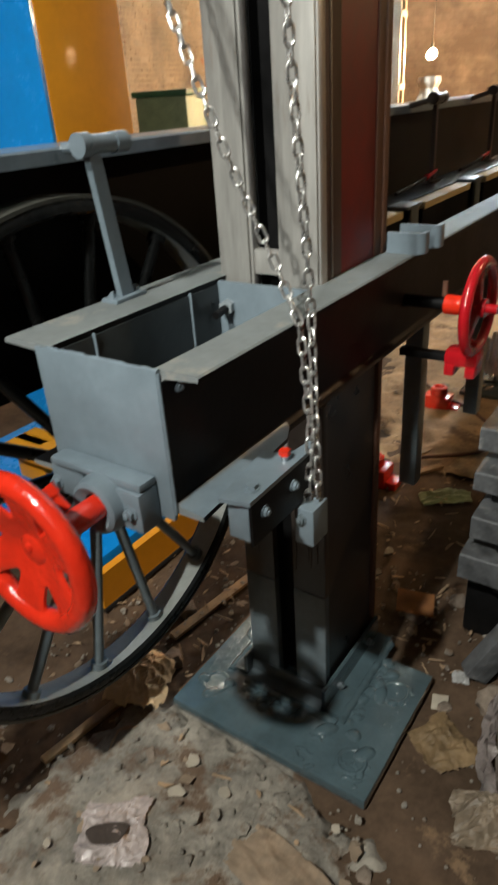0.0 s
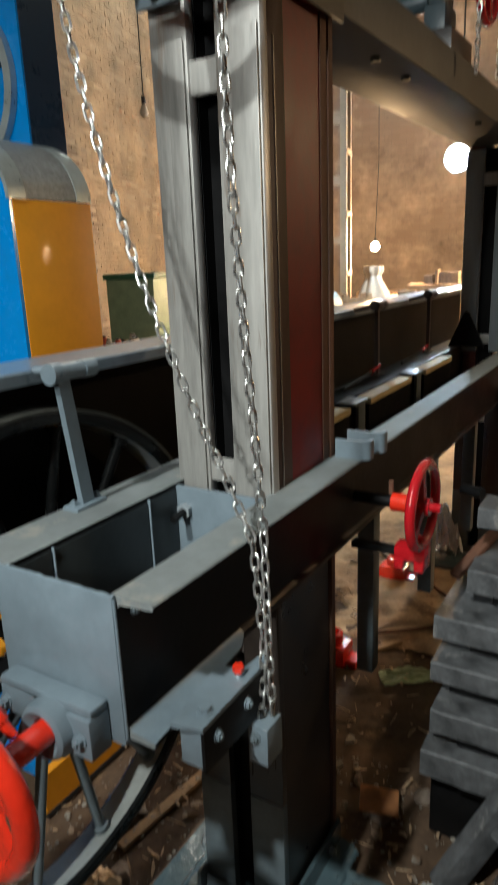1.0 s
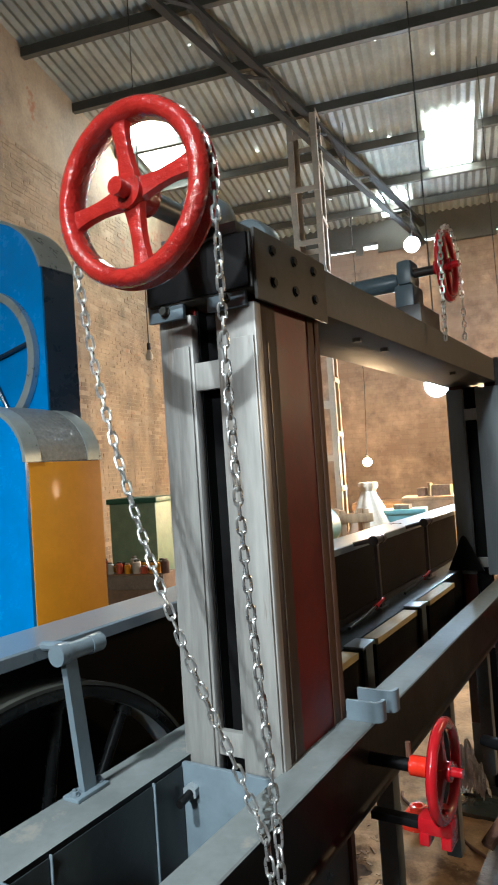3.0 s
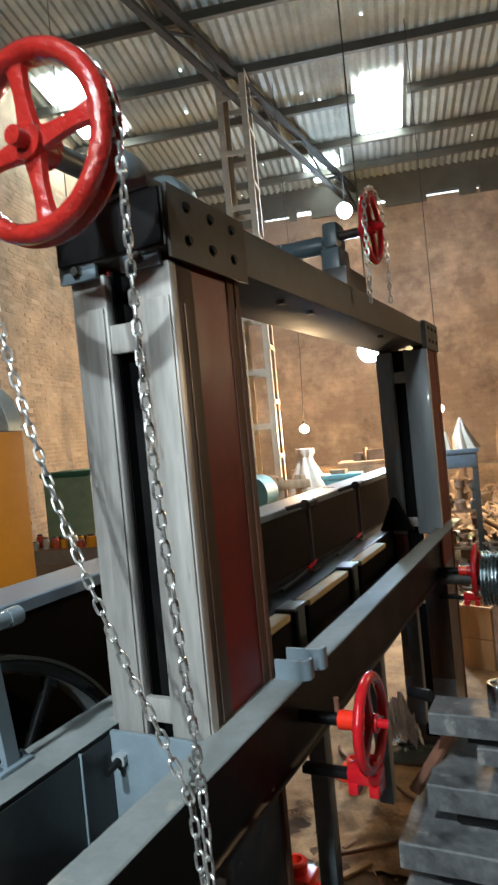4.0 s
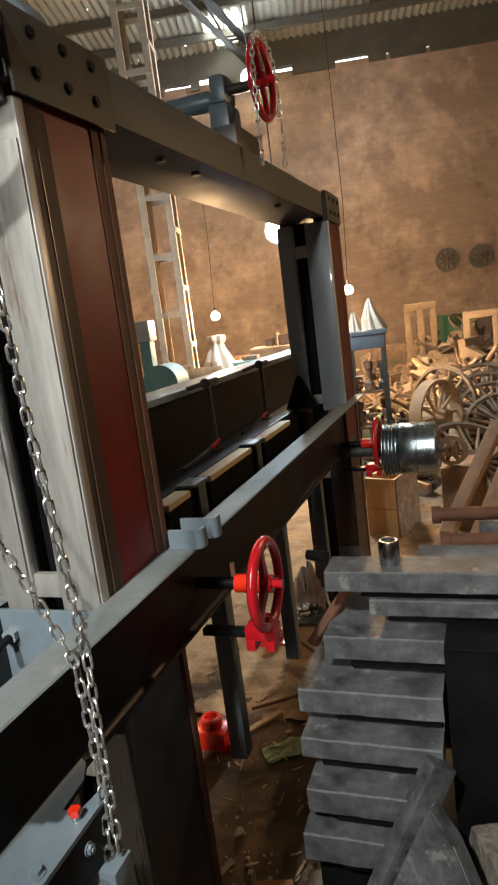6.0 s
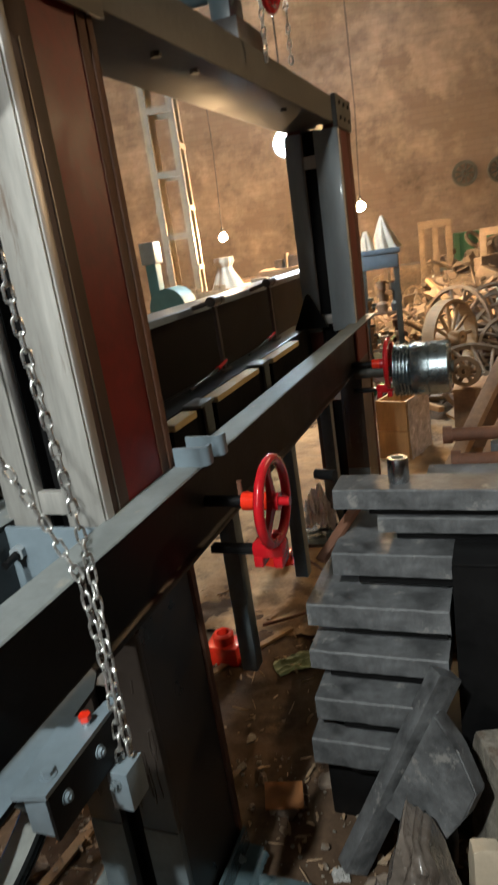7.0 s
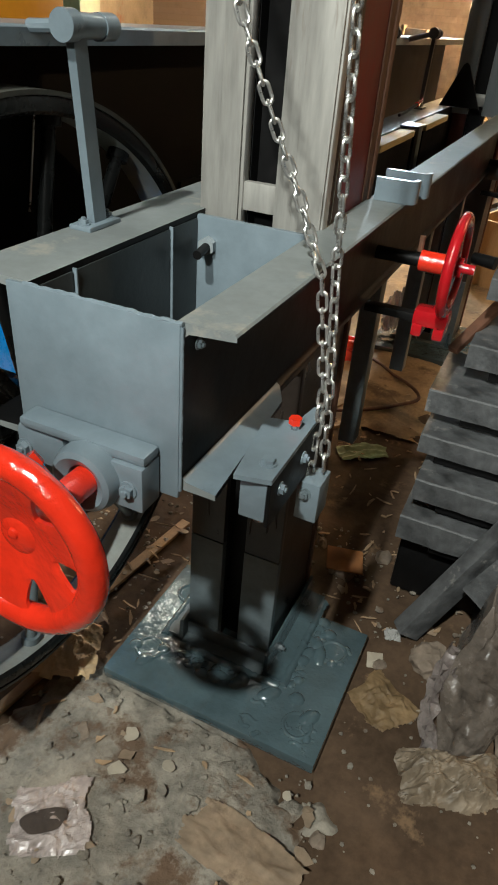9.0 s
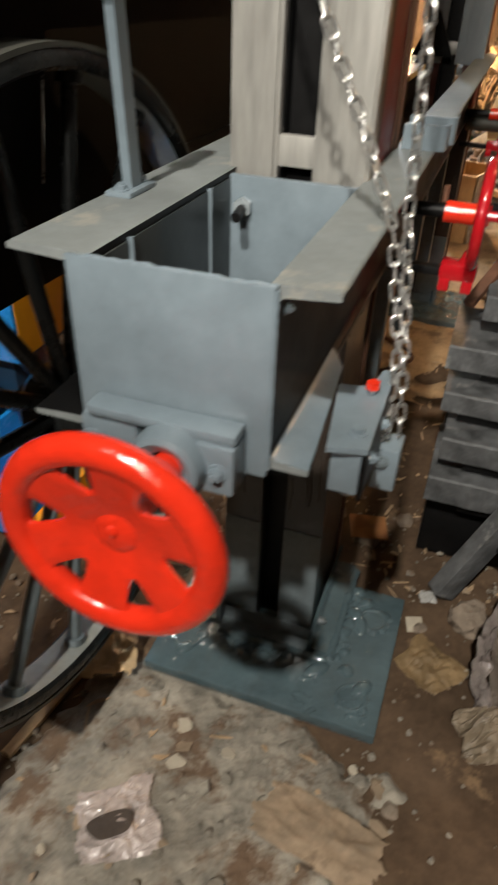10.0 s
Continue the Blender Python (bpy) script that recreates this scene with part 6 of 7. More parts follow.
def mounted(p, aim):
    t = thing("floodlight", p, "white work floodlight hung behind the camera side", "floodlight")
    m = look(p, aim)
    m.translation = (0, 0, 0)
    bm = bmesh.new()
    box(bm, (0, 0, 0.16), (0.3, 0.22, 0.06), None, 0.01)
    bmesh.ops.transform(bm, verts=bm.verts, matrix=m)
    part("housing", bm, M_STEEL_DK, t)
    bm = bmesh.new()
    rod(bm, (0, 0, 0.12), (0, 0, roof_z((H0.inverted() @ V(p)).y) - p[2] + 0.03), 0.01, None, 8)
    part("hanger", bm, M_STEEL_DK, t)


mounted(KEY, (0.20, -2.3, 3.42))
mounted(HIGH, (-0.02, 0.20, 0.0))
for p in (BULB_A, BULB_B, BULB_C):
    t = thing("light_bulb", p, "bare glowing warm bulb hung on a cable", "bulb", "hanging bulbs")
    bm = bmesh.new()
    lathe(bm, [(0.0, -0.062), (0.035, -0.054), (0.056, -0.030), (0.060, -0.004), (0.048, 0.022), (0.024, 0.042), (0.018, 0.05), (0.0, 0.05)], None, 24, False)
    part("glass", bm, M_BULBG, t).visible_shadow = False
    bm = bmesh.new()
    rod(bm, (0, 0, 0.046), (0, 0, 0.10), 0.019, None, 16)
    sweep(bm, [(0, 0, 0.1), (0.03, 0.02, 1.0), (0.0, 0.0, roof_z((H0.inverted() @ V(p)).y) - p[2] + 0.03)], 0.005, 6)
    part("holder", bm, M_RUBBER, t)
t = thing("light_bulb", (-3.12, 4.02, 2.88), "unlit clear bulb hung on a thin cable", "bulb", "hanging bulbs")
bm = bmesh.new()
lathe(bm, [(0.0, -0.05), (0.03, -0.035), (0.035, -0.01), (0.022, 0.03), (0.014, 0.05), (0.0, 0.052)], None, 18, False)
part("glass", bm, M_CLOTH, t)
bm = bmesh.new()
rod(bm, (0, 0, 0.05), (0, 0, 0.11), 0.017, None, 12)
sweep(bm, [(0, 0, 0.1), (0.0, 0.0, 3.6)], 0.004, 6)
part("holder", bm, M_RUBBER, t)

# daylit sheets in the roof
for k, (x0, x1, y0, y1) in enumerate(((-0.10, 0.50, 9.04, 10.42), (-1.08, -0.86, 10.95, 11.4), (-0.76, -0.50, 10.95, 11.5), (-4.05, -3.35, 7.75, 9.15), (-0.95, -0.75, 11.6, 11.75), (-0.7, -0.62, 11.62, 11.72))):
    bm = bmesh.new()
    v = [bm.verts.new((x, y, roof_z(y) - 0.035)) for x, y in ((x0, y0), (x1, y0), (x1, y1), (x0, y1))]
    f = bm.faces.new(v)
    bmesh.ops.solidify(bm, geom=[f], thickness=0.004)
    ob = part("window_%d" % (k + 1), bm, M_SKY)
    ob.matrix_world = H0
    tagged(ob, "bright daylit translucent roof sheet", "rooflight", kind="structure")
# eave boards that leave gaps of daylight
GAPS = ((-1.96, -1.50, 0.05), (-1.36, -1.10, 0.10), (-0.30, 0.20, 0.07), (0.90, 1.44, 0.05), (1.72, 1.78, 0.04), (2.36, 2.42, 0.04), (3.5, 3.9, 0.04))
k, edge_x = 0, LEFT
for x0, x1, h in GAPS + ((RIGHT, RIGHT, 0.0),):
    k += 1
    slab_obj("trim_%d" % k, (edge_x, FAR - 0.04, EAVE - 0.30), (x0, FAR + 0.1, EAVE + 0.36), M_STEEL_DK, "sooty board closing the eave", "eave board")
    if h:
        k += 1
        slab_obj("trim_%d" % k, (x0, FAR - 0.04, EAVE - 0.22 + h), (x1, FAR + 0.1, EAVE + 0.36), M_STEEL_DK, "sooty board over a gap in the eave", "eave board")
    edge_x = x1
slab_obj("backdrop", (LEFT, FAR + 2.0, EAVE - 2.0), (RIGHT, FAR + 2.05, EAVE + 3.0), M_HAZE, "pale daylight outside the eave", "sky")
# pinholes in the old roof sheets
bm = bmesh.new()
hole_r = random.Random(5)
for i in range(26):
    x, y = hole_r.uniform(-2.6, 3.0), hole_r.uniform(6.5, 11.9)
    lathe(bm, [(0.0, 0.0), (hole_r.uniform(0.008, 0.02), 0.0), (0.0, -0.002)], pose(x, y, roof_z(y) - 0.03), 8, False)
ob = part("roof_holes", bm, M_SKY)
ob.matrix_world = H0
tagged(ob, "pinholes of daylight in the roof sheets", "roof holes", kind="structure")

# lattice post: four legs and battens
lat = thing("lattice_post", hall((-1.62, 8.3, 0)), "cream-painted steel lattice post up to the roof", "post", rz=HALL)
HT = roof_z(8.3) - 0.2
for sx in (-0.19, 0.19):
    for sy in (-0.19, 0.19):
        bm = bmesh.new()
        prism(bm, [(0, 0), (-0.075 * (1 if sx > 0 else -1), 0), (-0.075 * (1 if sx > 0 else -1), 0.008), (-0.008 * (1 if sx > 0 else -1), 0.008), (-0.008 * (1 if sx > 0 else -1), 0.075), (0, 0.075)], 0, HT, Matrix.Translation((sx, sy, 0)) @ Matrix.Diagonal((1, 1 if sy < 0 else -1, 1, 1)))
        part("leg", bm, M_LATT, lat)
for i in range(9):
    z = 0.5 + 0.68 * i
    if z < HT:
        for sy in (-0.195, 0.195):
            bm = bmesh.new()
            box(bm, (0, sy, z), (0.38, 0.008, 0.07))
            part("batten", bm, M_LATT, lat)
        for sx in (-0.195, 0.195):
            bm = bmesh.new()
            box(bm, (sx, 0, z + 0.3), (0.008, 0.38, 0.06))
            part("batten", bm, M_LATT, lat)

def spoked(R, n_sp, material, w=0.05, hub=0.08, t_=0.03):
    """One iron or timber wheel, axis along z, built at the origin."""
    t = thing("spoked_wheel", (0, 0, 0), "dusty old spoked wheel in the scrap heap", "wheel", "old wheels in the scrap heap")
    bm = bmesh.new()
    lathe(bm, [(R, -w / 2), (R, w / 2), (R - t_, w / 2), (R - t_, -w / 2)], None, 44)
    part("rim", bm, material, t)
    bm = bmesh.new()
    lathe(bm, [(hub * 0.4, -w), (hub, -w), (hub, w), (hub * 0.4, w)], None, 20)
    part("hub", bm, material, t)
    bm = bmesh.new()
    rod(bm, (hub * 0.8, 0, 0), (R - t_ * 0.5, 0, 0), 0.016, None, 8)
    me = mesh_of("spoke", bm, material)
    for i in range(n_sp):
        ob = new("spoke", me)
        ob.parent = t
        ob.matrix_local = pose(0, 0, 0, 0, 0, 360 * i / n_sp)
    return t


wheel_a = spoked(0.46, 14, M_DUSTW)
wheel_a.matrix_world = pose(0.28, 6.9, 0.48, 84, 0, -38)
for x, y, z, rx, ry, rz in ((0.72, 6.95, 0.50, 60, 0, 15), (0.78, 6.75, 0.44, 55, 0, 20), (0.86, 6.55, 0.38, 50, 0, 25), (0.95, 6.3, 0.33, 42, 0, 18), (1.1, 7.3, 0.5, 72, 0, 10), (1.5, 6.8, 0.42, 58, 0, -20), (0.62, 5.2, 0.30, 35, 0, 40), (1.6, 6.1, 0.36, 40, 0, 35), (2.1, 7.2, 0.5, 70, 0, 25)):
    copy_thing(wheel_a, pose(x, y, z, rx, ry, rz))
wheel_d = spoked(0.36, 12, M_WOOD, 0.13, 0.07, 0.025)
wheel_d["label"] = "broad-rimmed pale timber wheel in the scrap heap"
wheel_d.matrix_world = pose(0.27, 6.0, 0.55, 88, 0, 60)
wheel_b = spoked(0.20, 9, M_STEEL_DK, 0.05, 0.06, 0.05)
wheel_b["label"], wheel_b["group"] = "dark iron wheel hung on the wall", "wheels on the wall"
wheel_b.matrix_world = H0 @ pose(2.455, FAR - 0.05, 2.225, 90, 0, 0)
copy_thing(wheel_b, H0 @ pose(3.01, FAR - 0.05, 2.215, 90, 0, 0))
wheel_c = spoked(0.11, 6, M_DUSTW, 0.05, 0.045, 0.03)
wheel_c["label"], wheel_c["group"] = "small pale pulley disc in the scrap", "pulleys in the scrap"
wheel_c.matrix_world = pose(0.47, 4.45, 0.57, 80, 0, -10)
t = thing("scrap_box", (0.5, 4.62, 0), "dusty timber box under a pulley disc", "box")
bm = bmesh.new()
box2(bm, (-0.12, -0.24, 0), (0.2, 0.15, 0.455), 0.01)
part("body", bm, M_OLDWOOD, t)


def frame_rack(p, w, h, d, rz, material, label, bars=2):
    t = thing("rack", p, label, "rack", rz=rz)
    for s in [i / bars for i in range(bars + 1)]:
        bm = bmesh.new()
        box2(bm, (-w / 2 + w * s - 0.04, 0, 0), (-w / 2 + w * s + 0.04, d, h), 0.006)
        part("post", bm, material, t)
    for z in (0.06, h - 0.05):
        bm = bmesh.new()
        box2(bm, (-w / 2 - 0.04, -0.03, z - 0.045), (w / 2 + 0.04, -0.0005, z + 0.045), 0.005)
        part("rail", bm, material, t)
    return t


frame_rack((0.90, 8.9, 0.0), 0.74, 1.42, 0.06, 6, M_DUSTW, "pale timber frame standing in the scrap")
frame_rack((-0.10, 9.4, 0.0), 0.36, 1.60, 0.06, 10, M_HEAPD, "weathered window frame standing in the scrap")
# low pallet-like frames near the bulb
for x, y, rz, lean in ((-2.16, 5.72, 22, 12), (-2.02, 5.60, 30, 18)):
    t = thing("pallet", (x, y, 0), "pale timber pallet leaning on edge", "pallet", "pallets", rz=rz)
    for i in range(3):
        bm = bmesh.new()
        box(bm, (-0.24 + 0.24 * i, 0.12, 0.66), (0.06, 0.08, 1.3), (-lean * 0.4, 0, 0), 0.005)
        part("bearer", bm, M_WOOD, t)
    for i in range(6):
        bm = bmesh.new()
        box(bm, (0, 0.06 + 0.08 * (0.1 + i * 0.22), 0.12 + 0.22 * i), (0.62, 0.02, 0.09), (-lean * 0.4, 0, 0), 0.003)
        part("slat", bm, M_WOOD, t)
# tied sack under the bulb, sacking draped to a point by the second bulb
def sack(p, label, profile, lean, folds):
    """Cloth skin from (height, radius) pairs, leaning sideways towards its foot."""
    t = thing("draped_sack", p, label, "sack", "draped sacking")
    bm = bmesh.new()
    prev = None
    top = profile[-1][0]
    n = 56
    for j in range(33):
        h = top * j / 32
        k = max(i for i in range(len(profile) - 1) if profile[i][0] <= h)
        (h0, r0), (h1, r1) = profile[k], profile[k + 1]
        r = r0 + (r1 - r0) * min(1.0, (h - h0) / (h1 - h0))
        sh = lean * (1 - h / top) ** 2
        ring = []
        for i in range(n):
            a = 2 * math.pi * i / n
            q = r * (1 + folds * math.sin(7 * a + 1.2 * math.sin(h * 4)) + folds * 0.6 * noise.noise(V((3 * math.cos(a), 3 * math.sin(a), h * 5))))
            ring.append(bm.verts.new((sh + q * math.cos(a) * (1 + 0.5 * max(0.0, math.cos(a)) * (1 - h / top) ** 3), q * math.sin(a), h)))
        if prev:
            for i in range(n):
                bm.faces.new((prev[i], prev[(i + 1) % n], ring[(i + 1) % n], ring[i]))
        prev = ring
    bm.faces.new(prev)
    part("cloth", bm, M_CLOTH, t)


sack((-2.08, 6.45, 0.0), "pale cloth sack with a gathered neck", ((0, 0.42), (0.9, 0.30), (1.15, 0.21), (1.34, 0.13), (1.42, 0.085), (1.46, 0.075), (1.52, 0.11), (1.56, 0.10)), 0.16, 0.10)
sack((-0.43, 6.95, 1.41), "pale sacking draped to a point", ((0, 0.105), (0.12, 0.095), (0.25, 0.045), (0.34, 0.012)), 0.02, 0.16)
sack((-0.60, 6.88, 1.41), "pale sacking draped to a point", ((0, 0.055), (0.10, 0.05), (0.2, 0.02)), 0.0, 0.16)


def bench(p, w, d, h, material, label, rz=0, legs=None):
    t = thing("workbench", p, label, "bench", rz=rz)
    bm = bmesh.new()
    box2(bm, (-w / 2, -d / 2, h - 0.05), (w / 2, d / 2, h), 0.006)
    part("top", bm, material, t)
    for sx in (-1, 1):
        for sy in (-1, 1):
            bm = bmesh.new()
            box2(bm, (sx * (w / 2 - 0.05) - 0.03, sy * (d / 2 - 0.05) - 0.03, 0), (sx * (w / 2 - 0.05) + 0.03, sy * (d / 2 - 0.05) + 0.03, h - 0.0505), 0.004)
            part("leg", bm, legs or material, t)
    bm = bmesh.new()
    box2(bm, (-w / 2 + 0.03, -d / 2 + 0.01, h - 0.2), (w / 2 - 0.03, -d / 2 + 0.035, h - 0.051), 0.003)
    part("apron", bm, material, t)
    return t


t = bench((-0.50, 6.98, 0), 0.46, 0.42, 1.41, M_TEALB, "faded blue steel bench with sacking on it", 8, M_STEEL_DK)
for z in (0.32, 0.72):
    bm = bmesh.new()
    box2(bm, (-0.205, -0.17, z), (0.205, 0.17, z + 0.03), 0.004)
    part("shelf", bm, M_OLDWOOD, t, "dusty timber shelf")
under_r = random.Random(3)
for z in (0.35, 0.75):
    for k in range(6):
        u, v = -0.15 + 0.15 * (k % 3), -0.10 + 0.18 * (k // 3)
        p = V((-0.50, 6.98, z + 0.001)) + Matrix.Rotation(radians(8), 3, "Z") @ V((u, v, 0))
        r, h = under_r.uniform(0.045, 0.07), under_r.uniform(0.12, 0.34)
        c = thing("machine_part", tuple(p), "dusty round machine part on the bench shelf", "machine part", "machine parts on the bench shelf", rz=under_r.uniform(0, 90))
        bm = bmesh.new()
        lathe(bm, [(0.0, 0.0), (r, 0.0), (r, h * 0.25), (r * 0.55, h * 0.35), (r * 0.6, h * 0.7), (r * 0.9, h * 0.75), (r * 0.9, h), (0.0, h)], None, 18, False)
        box2(bm, (r * 0.3, -r * 0.3, h * 0.3), (r * 1.3, r * 0.3, h * 0.55), 0.004)
        part("body", bm, under_r.choice((M_RUST, M_STEEL_DK, M_HEAP, M_OLDWOOD)), c)
bench((-1.6, 7.4, 0), 0.75, 0.5, 1.33, M_OLDWOOD, "grey timber bench with small tools", 12)
bench((-1.75, 6.65, 0), 0.5, 0.35, 1.24, M_TEAL, "teal painted steel bench", 12)
for x, y, z, w, h in ((-1.72, 7.32, 1.33, 0.10, 0.10), (-1.5, 7.35, 1.33, 0.24, 0.13), (-1.62, 7.30, 1.33, 0.03, 0.16), (-1.75, 6.62, 1.24, 0.18, 0.05)):
    t = thing("tool_box", (x, y, z), "small dusty box on the bench", "box", "boxes on the benches")
    bm = bmesh.new()
    box2(bm, (-w / 2, -0.06, 0), (w / 2, 0.06, h), 0.006)
    part("body", bm, M_HEAP, t)
# pump and motor behind the guard
t = thing("pump_motor", (-1.98, 4.78, 0.0), "grey-blue motor on a grey casting with yellow foot", "motor")
bm = bmesh.new()
box2(bm, (-0.16, -0.16, 0.0), (0.26, 0.16, 1.06), 0.02)
part("pedestal", bm, M_RUST, t)
bm = bmesh.new()
rod(bm, (0.05, -0.12, 1.24), (0.05, 0.12, 1.24), 0.17, None, 32)
part("casing", bm, M_TEAL, t)
bm = bmesh.new()
box2(bm, (-0.13, -0.05, 1.10), (-0.03, 0.05, 1.62), 0.01)
part("stem", bm, M_TEAL, t)
bm = bmesh.new()
box2(bm, (-0.15, -0.07, 1.6205), (-0.01, 0.07, 1.80), 0.012)
part("head", bm, M_STRIP, t)
bm = bmesh.new()
box2(bm, (-0.12, -0.14, 1.0605), (0.22, 0.1, 1.10), 0.006)
part("foot", bm, M_YELLOW, t)

# green bin and coloured oddments by the left wall
t = thing("green_bin", (-3.6, 4.35, 0.0), "pale green plastic bin with a dark green lid", "bin", rz=HALL)
bm = bmesh.new()
box2(bm, (-0.24, -0.2, 0), (0.24, 0.2, 1.55), 0.015)
part("body", bm, M_GREENC, t, "pale green plastic body")
bm = bmesh.new()
box2(bm, (-0.26, -0.22, 1.5505), (0.26, 0.22, 1.60), 0.01)
part("lid", bm, M_GREEN, t)
t = thing("crate", (-3.45, 4.05, 0.0), "weathered timber crate with jars on it", "crate", "boxes by the wall", rz=HALL)
bm = bmesh.new()
box2(bm, (-0.36, -0.16, 0.0), (0.34, 0.14, 0.93), 0.01)
part("body", bm, M_OLDWOOD, t)
for z in (0.2, 0.55, 0.86):
    bm = bmesh.new()
    box2(bm, (-0.365, -0.18, z - 0.06), (0.345, -0.1605, z + 0.06), 0.004)
    part("batten", bm, M_DUSTW, t)
jar_r = random.Random(9)
for k in range(15):
    u = -0.32 + 0.64 * (k % 8) / 7 + jar_r.uniform(-0.02, 0.02)
    p = V((-3.45, 4.05, 0.0)) + Matrix.Rotation(radians(HALL), 3, "Z") @ V((u, -0.09 + 0.12 * (k // 8), 0.0))
    lab, m_ = (("dirty white plastic jar on a timber crate", M_PAPER), ("orange-red paint tin on a timber crate", M_REDC), ("brown glass jar on a timber crate", M_RUST), ("pale yellow plastic jar on a timber crate", M_CLOTH), ("orange plastic tub on a timber crate", M_YELLOW))[(k * 3 + k // 4) % 5]
    t = thing("jar", (p.x, p.y, 0.93), lab, "jar", "jars on the crate")
    r, h = jar_r.uniform(0.028, 0.05), jar_r.uniform(0.06, 0.15)
    bm = bmesh.new()
    lathe(bm, [(0.0, 0.0), (r * 0.94, 0.0), (r, 0.006), (r, h * 0.8), (r * 0.7, h * 0.88), (0.0, h * 0.88)], None, 18, False)
    part("body", bm, m_, t)
    bm = bmesh.new()
    lathe(bm, [(0.0, h * 0.8805), (r * 0.72, h * 0.8805), (r * 0.72, h), (0.0, h)], None, 16, False)
    part("lid", bm, M_DUSTW if k % 2 else M_STEEL_DK, t)

# scrap heap: one ground of lumps, with single boards, boxes and pipes on it
heap = bmesh.new()
hr_ = random.Random(11)
for k in range(620):
    u, v = hr_.random(), hr_.random()
    x = -0.3 + 3.6 * u
    y = 5.2 + 5.6 * v
    top = 0.15 + 0.75 * v * (0.6 + 0.4 * math.sin(x * 2.1 + 1)) * (0.6 + 0.4 * hr_.random())
    s = hr_.uniform(0.04, 0.17)
    kind_ = hr_.random()
    if kind_ < 0.34:
        R = s * hr_.uniform(0.9, 1.9)
        lathe(heap, [(R * 0.86, -0.014), (R, -0.014), (R, 0.014), (R * 0.86, 0.014)], pose(x, y, top, hr_.uniform(10, 90), 0, hr_.uniform(0, 180)), 20)
    elif kind_ < 0.66:
        c = V((x, y, top))
        e = V((hr_.uniform(-1, 1), hr_.uniform(-1, 1), hr_.uniform(-0.4, 0.5))) * s * 2.4
        rod(heap, c - e, c + e, hr_.uniform(0.010, 0.024), None, 8)
    elif kind_ < 0.86:
        box(heap, (x, y, top - s * 0.2), (s * 3.2, s * hr_.uniform(0.4, 0.8), s * hr_.uniform(0.2, 0.5)), (hr_.uniform(-40, 40), hr_.uniform(-40, 40), hr_.uniform(0, 180)), 0.004)
    else:
        lump(heap, (x, y, top - s * 0.3), (s, s * 0.8, s * 0.7), k, 0.5, 1, (hr_.uniform(0, 90), 0, hr_.uniform(0, 180)))
ob = part("scrap_heap", heap, M_HEAP, smooth=False)
tagged(ob, "dusty brown heap of scrap timber and castings", "scrap heap", kind="stuff")
bm = bmesh.new()
NXH = 26
gv = [[bm.verts.new((-0.5 + 4.2 * i / NXH, 5.0 + 6.2 * j / NXH, max(0.0, (0.1 + 0.72 * (j / NXH) * (0.6 + 0.4 * math.sin((-0.5 + 4.2 * i / NXH) * 2.1 + 1))) * (0.75 + 0.4 * noise.noise(V((i * 0.5, j * 0.5, 3)))) - (0.5 if i == 0 or j == 0 else 0) - 0.06) - (0.05 if i == 0 or j == 0 else 0))) for i in range(NXH + 1)] for j in range(NXH + 1)]
for j in range(NXH):
    for i in range(NXH):
        bm.faces.new((gv[j][i], gv[j][i + 1], gv[j + 1][i + 1], gv[j + 1][i]))
ob = part("scrap_mound", bm, M_SOIL)
tagged(ob, "mound of dusty earth under the scrap", "mound", kind="stuff")
for k in range(46):
    u, v = hr_.random(), hr_.random()
    x, y = -0.2 + 2.6 * u, 5.0 + 5.0 * v
    z = 0.2 + 0.75 * v * (0.6 + 0.4 * math.sin(x * 2.1 + 1))
    l = hr_.uniform(0.35, 1.1)
    t = thing("scrap_board", (x, y, max(0.05, z)), "dusty weathered board in the scrap heap", "board", "boards in the scrap heap")
    bm = bmesh.new()
    box(bm, (0, 0, 0), (l, hr_.uniform(0.05, 0.13), hr_.uniform(0.02, 0.05)), (hr_.uniform(-25, 25), hr_.uniform(-35, 35), hr_.uniform(0, 180)), 0.004)
    part("body", bm, hr_.choice((M_OLDWOOD, M_DUSTW, M_WOOD)), t)
for k in range(26):
    u, v = hr_.random(), hr_.random()
    x, y = -0.2 + 2.6 * u, 5.6 + 4.4 * v
    z = 0.22 + 0.75 * v * (0.6 + 0.4 * math.sin(x * 2.1 + 1))
    t = thing("scrap_casting", (x, y, max(0.03, z)), "dusty machine casting in the scrap heap", "casting", "castings in the scrap heap")
    s = hr_.uniform(0.06, 0.15)
    bm = bmesh.new()
    lathe(bm, [(s * 0.3, -s * 0.6), (s, -s * 0.6), (s, -s * 0.3), (s * 0.6, -s * 0.2), (s * 0.6, s * 0.5), (s * 0.3, s * 0.5)], pose(0, 0, s * 0.4, hr_.uniform(0, 90), 0, hr_.uniform(0, 180)), 20)
    part("body", bm, hr_.choice((M_DUSTW, M_RUST, M_STRIP, M_GREEN if k % 5 == 0 else M_OLDWOOD)), t)
